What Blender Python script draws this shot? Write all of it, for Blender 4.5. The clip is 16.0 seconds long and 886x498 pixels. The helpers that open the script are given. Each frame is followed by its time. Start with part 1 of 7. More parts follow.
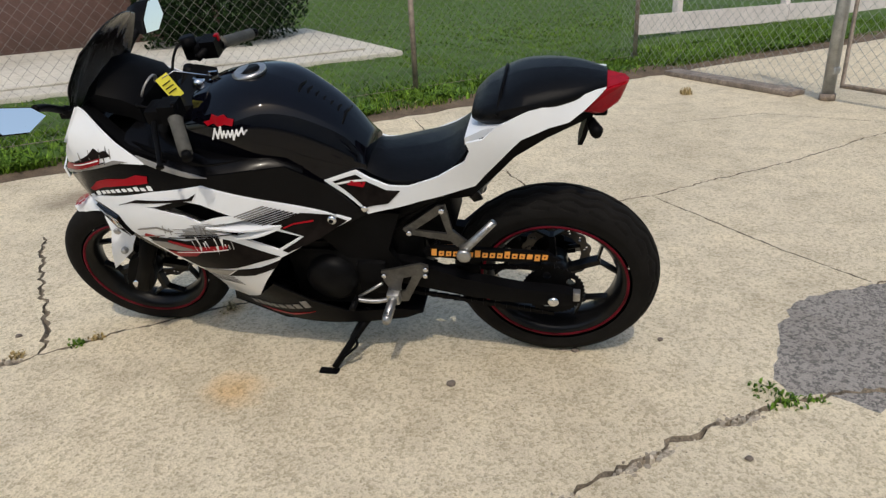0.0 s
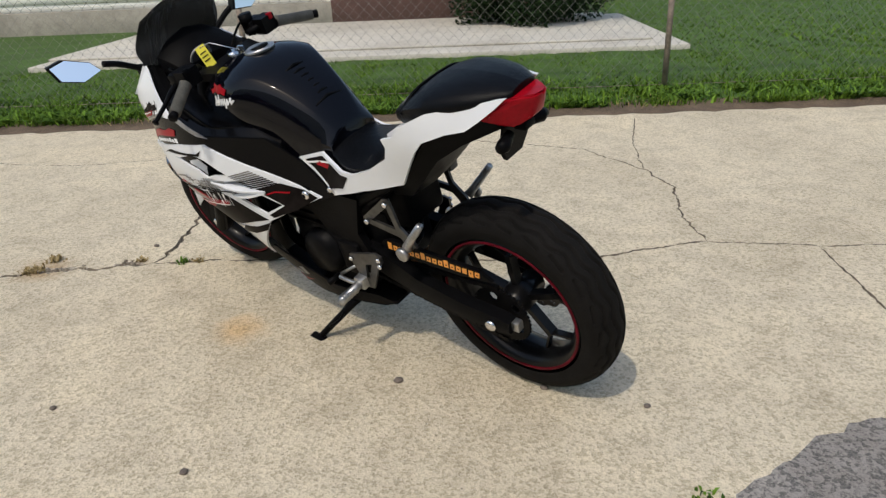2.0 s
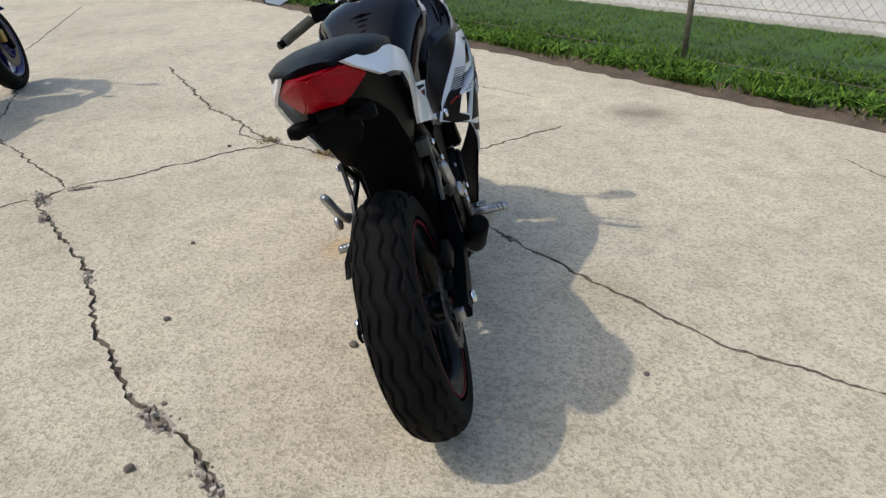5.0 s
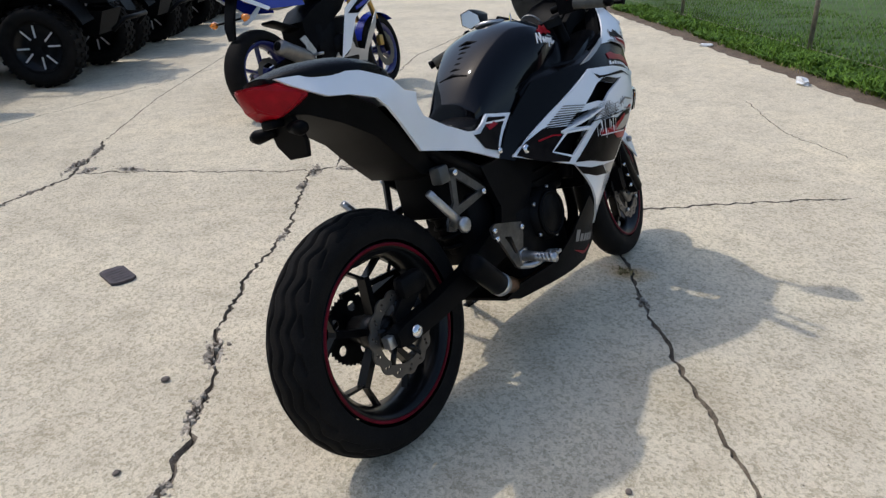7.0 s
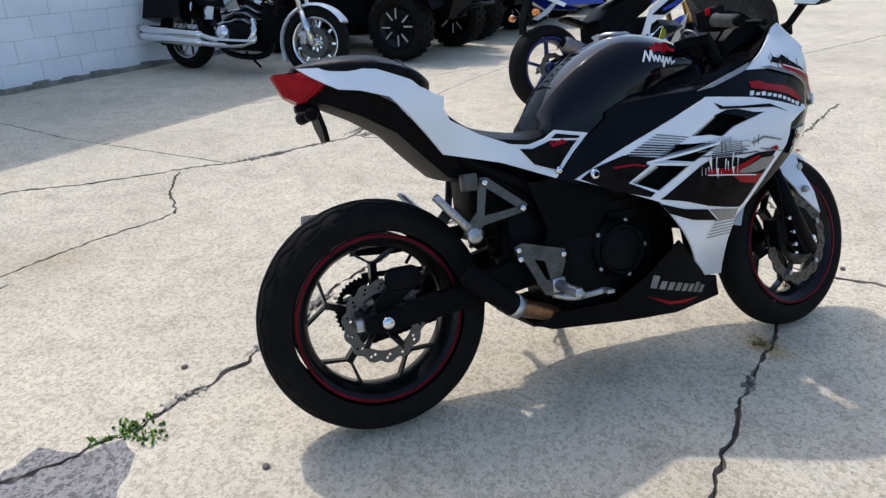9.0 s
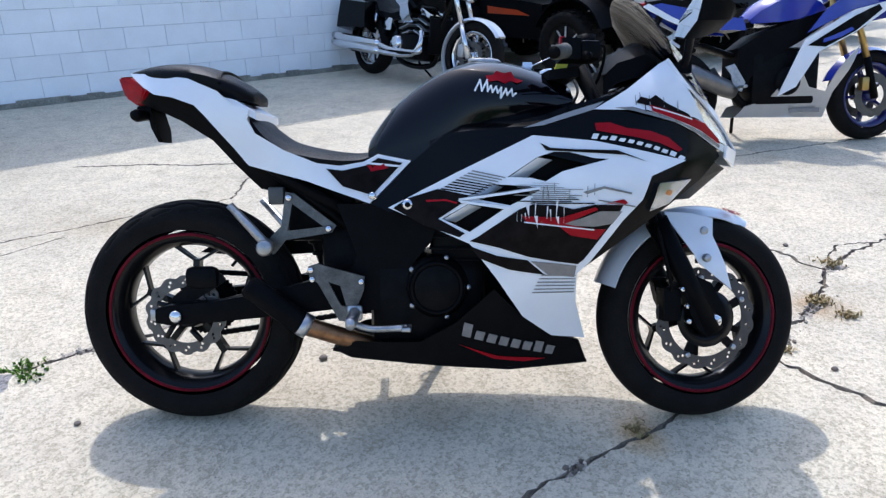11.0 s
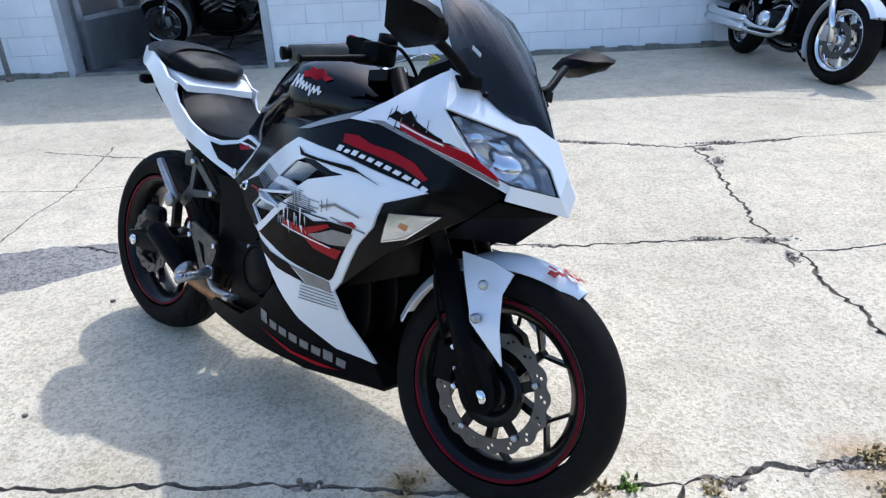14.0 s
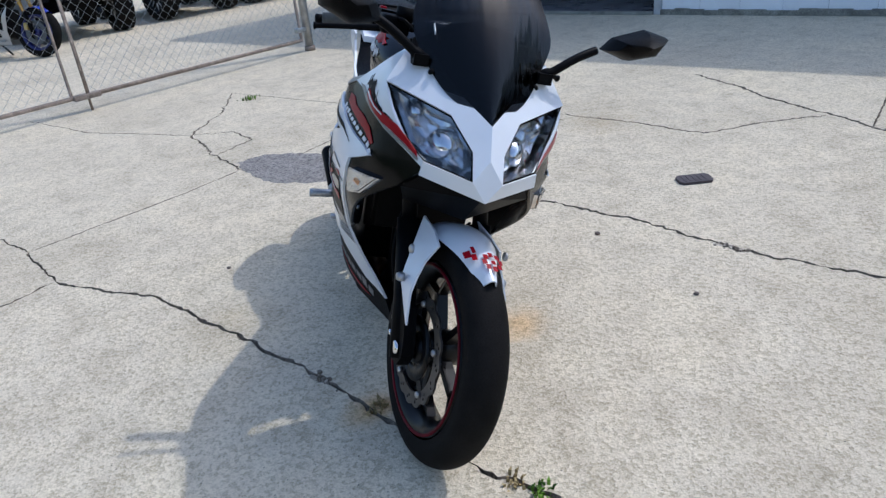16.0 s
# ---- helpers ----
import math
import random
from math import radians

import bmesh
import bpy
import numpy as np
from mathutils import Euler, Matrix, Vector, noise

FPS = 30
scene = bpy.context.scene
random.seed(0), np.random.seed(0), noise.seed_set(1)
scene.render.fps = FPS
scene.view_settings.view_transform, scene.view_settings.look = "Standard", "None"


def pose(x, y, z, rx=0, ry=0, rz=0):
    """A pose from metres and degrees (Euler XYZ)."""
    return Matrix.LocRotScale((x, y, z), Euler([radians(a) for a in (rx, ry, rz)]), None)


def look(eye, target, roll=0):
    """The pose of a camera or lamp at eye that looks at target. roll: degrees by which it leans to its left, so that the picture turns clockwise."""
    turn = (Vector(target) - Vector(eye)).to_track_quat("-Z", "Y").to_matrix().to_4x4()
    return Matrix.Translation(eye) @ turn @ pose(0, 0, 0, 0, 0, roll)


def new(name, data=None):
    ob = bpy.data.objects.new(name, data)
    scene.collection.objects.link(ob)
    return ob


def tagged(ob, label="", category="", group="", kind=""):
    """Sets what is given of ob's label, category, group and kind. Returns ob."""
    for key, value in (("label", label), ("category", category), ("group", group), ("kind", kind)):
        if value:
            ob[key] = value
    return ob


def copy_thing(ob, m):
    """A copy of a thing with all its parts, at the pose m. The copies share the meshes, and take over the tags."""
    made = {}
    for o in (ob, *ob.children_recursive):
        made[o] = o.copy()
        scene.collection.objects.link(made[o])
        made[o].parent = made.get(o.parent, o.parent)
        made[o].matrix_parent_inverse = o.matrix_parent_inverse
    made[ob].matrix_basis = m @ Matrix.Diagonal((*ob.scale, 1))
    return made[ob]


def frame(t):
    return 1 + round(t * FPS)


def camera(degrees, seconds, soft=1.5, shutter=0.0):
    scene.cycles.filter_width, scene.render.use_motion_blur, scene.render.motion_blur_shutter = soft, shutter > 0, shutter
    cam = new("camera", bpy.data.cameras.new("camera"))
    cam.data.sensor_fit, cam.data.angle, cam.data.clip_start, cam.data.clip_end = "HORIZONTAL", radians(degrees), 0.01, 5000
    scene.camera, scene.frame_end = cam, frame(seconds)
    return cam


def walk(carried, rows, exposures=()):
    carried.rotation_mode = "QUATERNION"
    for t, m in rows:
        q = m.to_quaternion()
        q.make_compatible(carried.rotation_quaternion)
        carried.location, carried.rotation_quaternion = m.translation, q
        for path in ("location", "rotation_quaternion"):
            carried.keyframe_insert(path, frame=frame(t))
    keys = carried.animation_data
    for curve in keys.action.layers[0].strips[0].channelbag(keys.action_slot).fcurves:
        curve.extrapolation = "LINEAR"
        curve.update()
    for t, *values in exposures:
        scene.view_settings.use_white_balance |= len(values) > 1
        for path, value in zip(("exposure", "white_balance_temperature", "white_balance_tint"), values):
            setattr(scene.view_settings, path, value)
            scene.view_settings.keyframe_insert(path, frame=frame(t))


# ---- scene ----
cam = camera(65.68, 16.0, soft=1.35)
ROWS = [
    (0, pose(-0.079, 1.971, 1.208, 66.237, 2.765, -168.442)),
    (0.5, pose(-0.342, 1.901, 1.197, 68.236, 2.76, -162.175)),
    (1, pose(-0.593, 1.824, 1.196, 67.238, 2.757, -153.925)),
    (1.5, pose(-0.781, 1.634, 1.188, 66.782, 2.227, -146.774)),
    (2, pose(-0.959, 1.462, 1.181, 66.231, 2.247, -139.048)),
    (2.5, pose(-1.128, 1.268, 1.167, 64.792, 2.34, -130.947)),
    (3, pose(-1.196, 1.027, 1.163, 63.093, 1.717, -122.117)),
    (3.5, pose(-1.285, 0.789, 1.18, 63.375, 1.303, -114.239)),
    (3.7, pose(-1.335, 0.686, 1.182, 63.871, 0.486, -110.399)),
    (4.75, pose(-1.405, 0.135, 1.18, 63.3, 0.5, -93.6)),
    (5.8, pose(-1.3, -0.41, 1.18, 63.491, 0.389, -76.527)),
    (6, pose(-1.255, -0.496, 1.19, 63.663, 0.167, -72.732)),
    (6.5, pose(-1.175, -0.751, 1.189, 65.452, 0.854, -62.372)),
    (7, pose(-1.058, -0.946, 1.18, 65.516, 1.578, -53.691)),
    (7.5, pose(-0.872, -1.084, 1.187, 64.925, 1.702, -44.859)),
    (8, pose(-0.741, -1.25, 1.188, 65.464, 1.792, -35.83)),
    (8.2, pose(-0.692, -1.321, 1.193, 65.452, 1.839, -31.547)),
    (9.25, pose(-0.27, -1.49, 1.185, 66.2, 0.9, -19.5)),
    (10.3, pose(0.258, -1.588, 1.174, 67.211, 0.25, -7.785)),
    (10.5, pose(0.403, -1.6, 1.196, 66.207, -0.048, -4.16)),
    (11, pose(0.713, -1.624, 1.177, 67.384, 0.692, 0.348)),
    (11.5, pose(1.018, -1.612, 1.16, 68.268, 1.488, 5.997)),
    (12, pose(1.253, -1.497, 1.178, 67.708, 1.398, 9.994)),
    (12.5, pose(1.507, -1.409, 1.169, 67.758, 2.388, 17.069)),
    (13, pose(1.749, -1.311, 1.183, 67.176, 3.402, 24.386)),
    (13.5, pose(1.936, -1.124, 1.192, 66.401, 2.404, 31.328)),
    (14, pose(2.138, -0.984, 1.19, 65.822, 2.63, 39.589)),
    (14.5, pose(2.344, -0.83, 1.202, 65.25, 3.307, 48.052)),
    (15, pose(2.487, -0.583, 1.203, 65.82, 2.619, 55.726)),
    (15.5, pose(2.646, -0.348, 1.203, 65.905, 3.512, 65.105)),
    (16, pose(2.747, -0.153, 1.204, 63.803, 5.229, 76.949)),
]
EXPOSURES = [(0.0, -0.25, 7000, 9), (1.5, -0.20, 6950, 9), (2.5, -0.30, 6750, 8), (3.5, -0.25, 6700, 7), (6.0, -0.20, 6350, 11), (8.0, -0.04, 6250, 11), (10.5, 0.40, 5750, 13), (12.0, 0.44, 5650, 13),
             (14.0, 0.42, 5650, 11), (15.0, 0.40, 5650, 11), (15.5, 0.05, 5650, 11), (16.0, -0.11, 5650, 11)]
walk(cam, ROWS, EXPOSURES)

# ---- light ----
SUN = Vector((-0.17, 0.70, 1.0)).normalized()
world = bpy.data.worlds.new("sky")
scene.world = world
world.use_nodes = True
sky = world.node_tree.nodes.new("ShaderNodeTexSky")
sky.sky_type = 'NISHITA'
sky.sun_disc = False
sky.sun_elevation = math.asin(SUN.z)
sky.sun_rotation = math.atan2(SUN.x, SUN.y)
sky.air_density, sky.dust_density = 1.2, 2.0
back = world.node_tree.nodes["Background"]
back.inputs[1].default_value = 0.198
world.node_tree.links.new(sky.outputs[0], back.inputs[0])
sun = new("sun", bpy.data.lights.new("sun", 'SUN'))
sun.data.energy, sun.data.angle, sun.data.color = 2.0, radians(1.0), (1.0, 0.95, 0.87)
sun.matrix_world = look(SUN * 30, (0, 0, 0))

# ---- materials ----


def material(name, colour, rough=0.5, metal=0.0, vary=0.0, scale=20.0, fine=0.0, fine_scale=300.0, bump=0.0, coat=0.0, island=0.0):
    """A principled surface with large and fine variation of its colour and a fine relief."""
    m = bpy.data.materials.new(name)
    m.use_nodes = True
    nodes, links = m.node_tree.nodes, m.node_tree.links
    b = nodes["Principled BSDF"]
    b.inputs["Base Color"].default_value = (*colour, 1)
    b.inputs["Roughness"].default_value = rough
    b.inputs["Metallic"].default_value = metal
    b.inputs["Coat Weight"].default_value = coat
    b.inputs["Coat Roughness"].default_value = 0.05
    if not (vary or fine or bump or island):
        return m
    where = nodes.new("ShaderNodeNewGeometry")
    last = None
    for amount, s in ((vary, scale), (fine, fine_scale)):
        if amount:
            n = nodes.new("ShaderNodeTexNoise")
            n.inputs["Scale"].default_value, n.inputs["Detail"].default_value, n.inputs["Roughness"].default_value = s, 5, 0.62
            links.new(where.outputs["Position"], n.inputs["Vector"])
            r = nodes.new("ShaderNodeMapRange")
            r.inputs[1].default_value, r.inputs[2].default_value = 0.3, 0.7
            r.inputs[3].default_value, r.inputs[4].default_value = 1 - amount, 1 + amount
            links.new(n.outputs["Fac"], r.inputs[0])
            last = times(nodes, links, last, r.outputs[0])
    if island:
        info = nodes.new("ShaderNodeObjectInfo")
        r = nodes.new("ShaderNodeMapRange")
        r.inputs[3].default_value, r.inputs[4].default_value = 1 - island, 1 + island
        links.new(info.outputs["Random"], r.inputs[0])
        last = times(nodes, links, last, r.outputs[0])
    if last is not None:
        mix = nodes.new("ShaderNodeVectorMath")
        mix.operation = 'SCALE'
        mix.inputs[0].default_value = colour
        links.new(last, mix.inputs["Scale"])
        links.new(mix.outputs[0], b.inputs["Base Color"])
    if bump:
        n = nodes.new("ShaderNodeTexNoise")
        n.inputs["Scale"].default_value, n.inputs["Detail"].default_value = fine_scale, 3
        links.new(where.outputs["Position"], n.inputs["Vector"])
        k = nodes.new("ShaderNodeBump")
        k.inputs["Strength"].default_value, k.inputs["Distance"].default_value = bump, 0.003
        links.new(n.outputs["Fac"], k.inputs["Height"])
        links.new(k.outputs[0], b.inputs["Normal"])
    return m


def times(nodes, links, a, b):
    if a is None:
        return b
    n = nodes.new("ShaderNodeMath")
    n.operation = 'MULTIPLY'
    links.new(a, n.inputs[0])
    links.new(b, n.inputs[1])
    return n.outputs[0]


def ramp(nodes, stops):
    r = nodes.new("ShaderNodeValToRGB")
    while len(r.color_ramp.elements) < len(stops):
        r.color_ramp.elements.new(0.5)
    for e, (at, c) in zip(r.color_ramp.elements, stops):
        e.position, e.color = at, (*c, 1)
    return r


def mixed(nodes, links, fac, a, b, mode='MIX'):
    n = nodes.new("ShaderNodeMix")
    n.data_type, n.blend_type = 'RGBA', mode
    if isinstance(fac, float):
        n.inputs[0].default_value = fac
    else:
        links.new(fac, n.inputs[0])
    for socket, c in ((n.inputs[6], a), (n.inputs[7], b)):
        if isinstance(c, tuple):
            socket.default_value = (*c, 1)
        else:
            links.new(c, socket)
    return n.outputs[2]


def texture(nodes, links, kind, vector, scale, detail=4.0):
    n = nodes.new(kind)
    n.inputs["Scale"].default_value = scale
    if "Detail" in n.inputs:
        n.inputs["Detail"].default_value = detail
    links.new(vector, n.inputs["Vector"])
    return n


def aggregate(name, tint, pale, dark, spots=0.6, rough=0.85, stains=()):
    """Worn concrete or asphalt with its stones showing, stains and patches."""
    m = bpy.data.materials.new(name)
    m.use_nodes = True
    nodes, links = m.node_tree.nodes, m.node_tree.links
    b = nodes["Principled BSDF"]
    b.inputs["Roughness"].default_value = rough
    p = nodes.new("ShaderNodeNewGeometry").outputs["Position"]
    cells = texture(nodes, links, "ShaderNodeTexVoronoi", p, 88)
    stones = ramp(nodes, [(0.0, dark), (0.2, tuple(c * 0.78 for c in tint)), (0.55, tint), (0.78, tuple(c * 1.15 for c in tint)), (0.97, pale)])
    links.new(cells.outputs["Color"], stones.inputs[0])
    small = texture(nodes, links, "ShaderNodeTexVoronoi", p, 210)
    grit = ramp(nodes, [(0.0, tuple(c * 0.3 for c in tint)), (0.35, tuple(c * 0.88 for c in tint)), (0.75, tuple(c * 1.12 for c in tint)), (1.0, pale)])
    links.new(small.outputs["Color"], grit.inputs[0])
    c = mixed(nodes, links, spots, grit.outputs[0], stones.outputs[0])
    wide = texture(nodes, links, "ShaderNodeTexNoise", p, 0.9, 6)
    shade = ramp(nodes, [(0.3, (0.86, 0.85, 0.83)), (0.5, (1.0, 1.0, 1.0)), (0.72, (1.1, 1.09, 1.06))])
    links.new(wide.outputs["Fac"], shade.inputs[0])
    c = mixed(nodes, links, 1.0, c, shade.outputs[0], 'MULTIPLY')
    blotch = texture(nodes, links, "ShaderNodeTexNoise", p, 7, 8)
    shade = ramp(nodes, [(0.30, (0.86, 0.85, 0.83)), (0.48, (1.0, 1.0, 1.0)), (0.7, (1.07, 1.07, 1.06))])
    links.new(blotch.outputs["Fac"], shade.inputs[0])
    c = mixed(nodes, links, 1.0, c, shade.outputs[0], 'MULTIPLY')
    pits = texture(nodes, links, "ShaderNodeTexVoronoi", p, 62)
    split = nodes.new("ShaderNodeSeparateColor")
    links.new(pits.outputs["Color"], split.inputs[0])
    near = nodes.new("ShaderNodeMapRange")
    near.inputs[1].default_value, near.inputs[2].default_value = 0.56, 0.40
    links.new(pits.outputs["Distance"], near.inputs[0])
    for channel, lo, hi, tone in ((0, 0.80, 0.85, tuple(min(1.0, x * 1.12) for x in pale)), (1, 0.84, 0.88, tuple(x * 0.6 for x in dark))):
        pick = nodes.new("ShaderNodeMapRange")
        pick.inputs[1].default_value, pick.inputs[2].default_value = lo, hi
        links.new(split.outputs[channel], pick.inputs[0])
        c = mixed(nodes, links, times(nodes, links, near.outputs[0], pick.outputs[0]), c, tone)
    for (x, y), radius, colour in stains:
        far = nodes.new("ShaderNodeVectorMath")
        far.operation = 'DISTANCE'
        far.inputs[1].default_value = (x, y, 0)
        links.new(p, far.inputs[0])
        torn = nodes.new("ShaderNodeMath")
        torn.operation = 'MULTIPLY_ADD'
        torn.inputs[1].default_value = -1.6 * radius
        links.new(blotch.outputs["Fac"], torn.inputs[0])
        links.new(far.outputs["Value"], torn.inputs[2])
        fade = nodes.new("ShaderNodeMapRange")
        fade.inputs[1].default_value, fade.inputs[2].default_value = -0.7 * radius, 0.25 * radius
        fade.inputs[3].default_value, fade.inputs[4].default_value = 1.0, 0.0
        links.new(torn.outputs[0], fade.inputs[0])
        c = mixed(nodes, links, 1.0, c, mixed(nodes, links, fade.outputs[0], (1.0, 1.0, 1.0), colour), 'MULTIPLY')
    links.new(c, b.inputs["Base Color"])
    k = nodes.new("ShaderNodeBump")
    k.inputs["Strength"].default_value, k.inputs["Distance"].default_value = 0.55, 0.004
    links.new(cells.outputs["Distance"], k.inputs["Height"])
    k2 = nodes.new("ShaderNodeBump")
    k2.inputs["Strength"].default_value, k2.inputs["Distance"].default_value = 0.4, 0.004
    links.new(small.outputs["Distance"], k2.inputs["Height"])
    links.new(k.outputs[0], k2.inputs["Normal"])
    links.new(k2.outputs[0], b.inputs["Normal"])
    return m


STAINS = [((.96, .41), .12, (1.0, .82, .62)), ((2.76, -1.21), .28, (.48, .46, .45)), ((2.05, .62), .14, (.72, .60, .48)), ((1.22, -.10), .10, (.85, .66, .45)),
          ((-.95, 1.55), .22, (.82, .78, .72)), ((.6, -.55), .20, (.86, .84, .80))]
CONCRETE = aggregate("worn_concrete", (0.412, 0.345, 0.232), (0.72, 0.63, 0.475), (0.12, 0.095, 0.07), stains=STAINS)
ASPHALT = aggregate("asphalt", (0.098, 0.092, 0.088), (0.34, 0.31, 0.28), (0.03, 0.028, 0.027), 0.7, rough=0.9)
SPALL = aggregate("broken_concrete", (0.24, 0.195, 0.145), (0.48, 0.42, 0.34), (0.05, 0.04, 0.03), 0.7, rough=0.95)
PATH_CONCRETE = aggregate("path_concrete", (0.47, 0.43, 0.37), (0.6, 0.57, 0.5), (0.28, 0.25, 0.2), 0.3)
CRACK = material("crack_dirt", (0.17, 0.138, 0.102), 0.95, vary=0.6, scale=14, fine=0.5, fine_scale=160, bump=0.8)
SOIL = material("soil", (0.12, 0.085, 0.055), 0.95, vary=0.35, scale=6, fine=0.4, fine_scale=120, bump=0.8)
LAWN = material("lawn_floor", (0.048, 0.098, 0.012), 0.95, vary=0.35, scale=2.5, fine=0.5, fine_scale=90, bump=0.8)
BLOCK = material("white_block_paint", (0.87, 0.89, 0.91), 0.6, vary=0.05, scale=3, fine=0.04, fine_scale=120, bump=0.25, island=0.025)
MORTAR = material("dirty_mortar", (0.60, 0.63, 0.66), 0.9, vary=0.35, scale=5, bump=0.5)
FOOTING = material("mossy_footing", (0.23, 0.225, 0.19), 0.95, vary=0.45, scale=7, fine=0.4, fine_scale=80, bump=0.8)
WIRE = material("weathered_wire", (0.27, 0.26, 0.24), 0.6, 0.5, vary=0.3, scale=12)
GALV = material("galvanised_steel", (0.42, 0.43, 0.43), 0.45, 0.85, vary=0.2, scale=18, fine=0.15, fine_scale=150)
RUSTY = material("weathered_steel", (0.27, 0.22, 0.18), 0.7, 0.4, vary=0.4, scale=15, fine=0.3, fine_scale=120)
WOODRAIL = material("pale_painted_wood", (0.66, 0.60, 0.58), 0.7, vary=0.12, scale=6, fine=0.1, fine_scale=90)
SIDING = material("cream_siding", (0.90, 0.88, 0.82), 0.6, vary=0.04, scale=4)
BROWN = material("brown_skirting", (0.115, 0.062, 0.052), 0.8, vary=0.2, scale=5, fine=0.2, fine_scale=60, bump=0.3)
STONE_BASE = material("house_footing", (0.34, 0.31, 0.26), 0.9, vary=0.2, scale=4, fine=0.2, fine_scale=60, bump=0.4)
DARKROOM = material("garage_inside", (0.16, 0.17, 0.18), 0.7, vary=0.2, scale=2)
SHOPFLOOR = material("sealed_floor", (0.2, 0.2, 0.21), 0.25, vary=0.3, scale=3)
FRAME_STEEL = material("door_frame_paint", (0.5, 0.52, 0.55), 0.5, vary=0.15, scale=8)


def foliage(name, low, high):
    m = bpy.data.materials.new(name)
    m.use_nodes = True
    nodes, links = m.node_tree.nodes, m.node_tree.links
    b = nodes["Principled BSDF"]
    g = nodes.new("ShaderNodeNewGeometry")
    r = ramp(nodes, [(0.0, low), (0.8, high), (1.0, tuple(min(1, c * 1.5) for c in high))])
    links.new(g.outputs["Random Per Island"], r.inputs[0])
    links.new(r.outputs[0], b.inputs["Base Color"])
    b.inputs["Roughness"].default_value = 0.6
    b.inputs["Specular IOR Level"].default_value = 0.12
    return m


GRASS = foliage("grass_blades", (0.040, 0.090, 0.007), (0.120, 0.205, 0.022))
WEED = foliage("weed_leaves", (0.022, 0.06, 0.007), (0.12, 0.215, 0.026))
DRY = foliage("dry_stalks", (0.22, 0.16, 0.07), (0.38, 0.29, 0.14))
HEDGE = foliage("hedge_leaves", (0.004, 0.011, 0.003), (0.013, 0.030, 0.007))

# ---- small builders ----


def link_mesh(name, bm, mat, smooth=35):
    me = bpy.data.meshes.new(name)
    if smooth:
        lim = radians(smooth)
        for fc in bm.faces:
            fc.smooth = True
        for e in bm.edges:
            if len(e.link_faces) == 2 and e.calc_face_angle(0) > lim:
                e.smooth = False
    bm.to_mesh(me)
    bm.free()
    for k in (mat if isinstance(mat, (list, tuple)) else [mat]):
        me.materials.append(k)
    return new(name, me)


def part(name, bm, mat, parent, label="", smooth=35):
    ob = link_mesh(name, bm, mat, smooth)
    ob.parent = parent
    return tagged(ob, label)


def thing(name, label, category, m=None, group="", kind=""):
    ob = new(name)
    if m is not None:
        ob.matrix_world = m
    return tagged(ob, label, category, group, kind)


def add_box(bm, lo, hi, m=None, bevel=0.0):
    """A box between two corners, joined into bm."""
    c = [(lo[i] + hi[i]) / 2 for i in range(3)]
    s = [abs(hi[i] - lo[i]) for i in range(3)]
    k = Matrix.Translation(c) @ Matrix.Diagonal((*s, 1))
    made = bmesh.ops.create_cube(bm, size=1, matrix=(m @ k if m else k))
    if bevel:
        es = list({e for v in made["verts"] for e in v.link_edges})
        bmesh.ops.bevel(bm, geom=es, offset=bevel, segments=2, affect='EDGES', profile=0.5)
    return bm


def box(lo, hi, m=None, bevel=0.0):
    return add_box(bmesh.new(), lo, hi, m, bevel)


def add_tube(bm, pts, r, n=10, closed=False, caps=True):
    """A tube along points; r is one radius or one for each point."""
    pts = [Vector(p) for p in pts]
    rings = []
    up = None
    for i, p in enumerate(pts):
        a = pts[i - 1] if (i or closed) else p
        b = pts[(i + 1) % len(pts)] if (i + 1 < len(pts) or closed) else p
        d = (b - a).normalized()
        if up is None:
            up = d.orthogonal().normalized()
        up = (up - d * up.dot(d)).normalized()
        side = d.cross(up)
        rad = r[i] if isinstance(r, (list, tuple)) else r
        rings.append([bm.verts.new(p + (up * math.cos(k * math.tau / n) + side * math.sin(k * math.tau / n)) * rad) for k in range(n)])
    for i in range(len(rings) - (0 if closed else 1)):
        a, b = rings[i], rings[(i + 1) % len(rings)]
        for k in range(n):
            bm.faces.new((a[k], a[(k + 1) % n], b[(k + 1) % n], b[k]))
    if caps and not closed:
        bm.faces.new(rings[0][::-1])
        bm.faces.new(rings[-1])
    return bm


def tube(pts, r, n=10, closed=False):
    return add_tube(bmesh.new(), pts, r, n, closed)


def add_lathe(bm, profile, n=64, closed=False, m=None):
    """Turns (radius, along) pairs about the y axis."""
    rings = []
    for k in range(n):
        a = k * math.tau / n
        ring = [Vector((r * math.cos(a), s, r * math.sin(a))) for r, s in profile]
        rings.append([bm.verts.new(m @ p if m else p) for p in ring])
    q = len(profile)
    for k in range(n):
        a, b = rings[k], rings[(k + 1) % n]
        for i in range(q if closed else q - 1):
            bm.faces.new((a[i], b[i], b[(i + 1) % q], a[(i + 1) % q]))
    return bm


def lathe(profile, n=64, closed=False, m=None):
    return add_lathe(bmesh.new(), profile, n, closed, m)


def inside(x, y, poly):
    ok = False
    for i, (x0, y0) in enumerate(poly):
        x1, y1 = poly[i - 1]
        if (y0 > y) != (y1 > y) and x < (x1 - x0) * (y - y0) / (y1 - y0) + x0:
            ok = not ok
    return ok


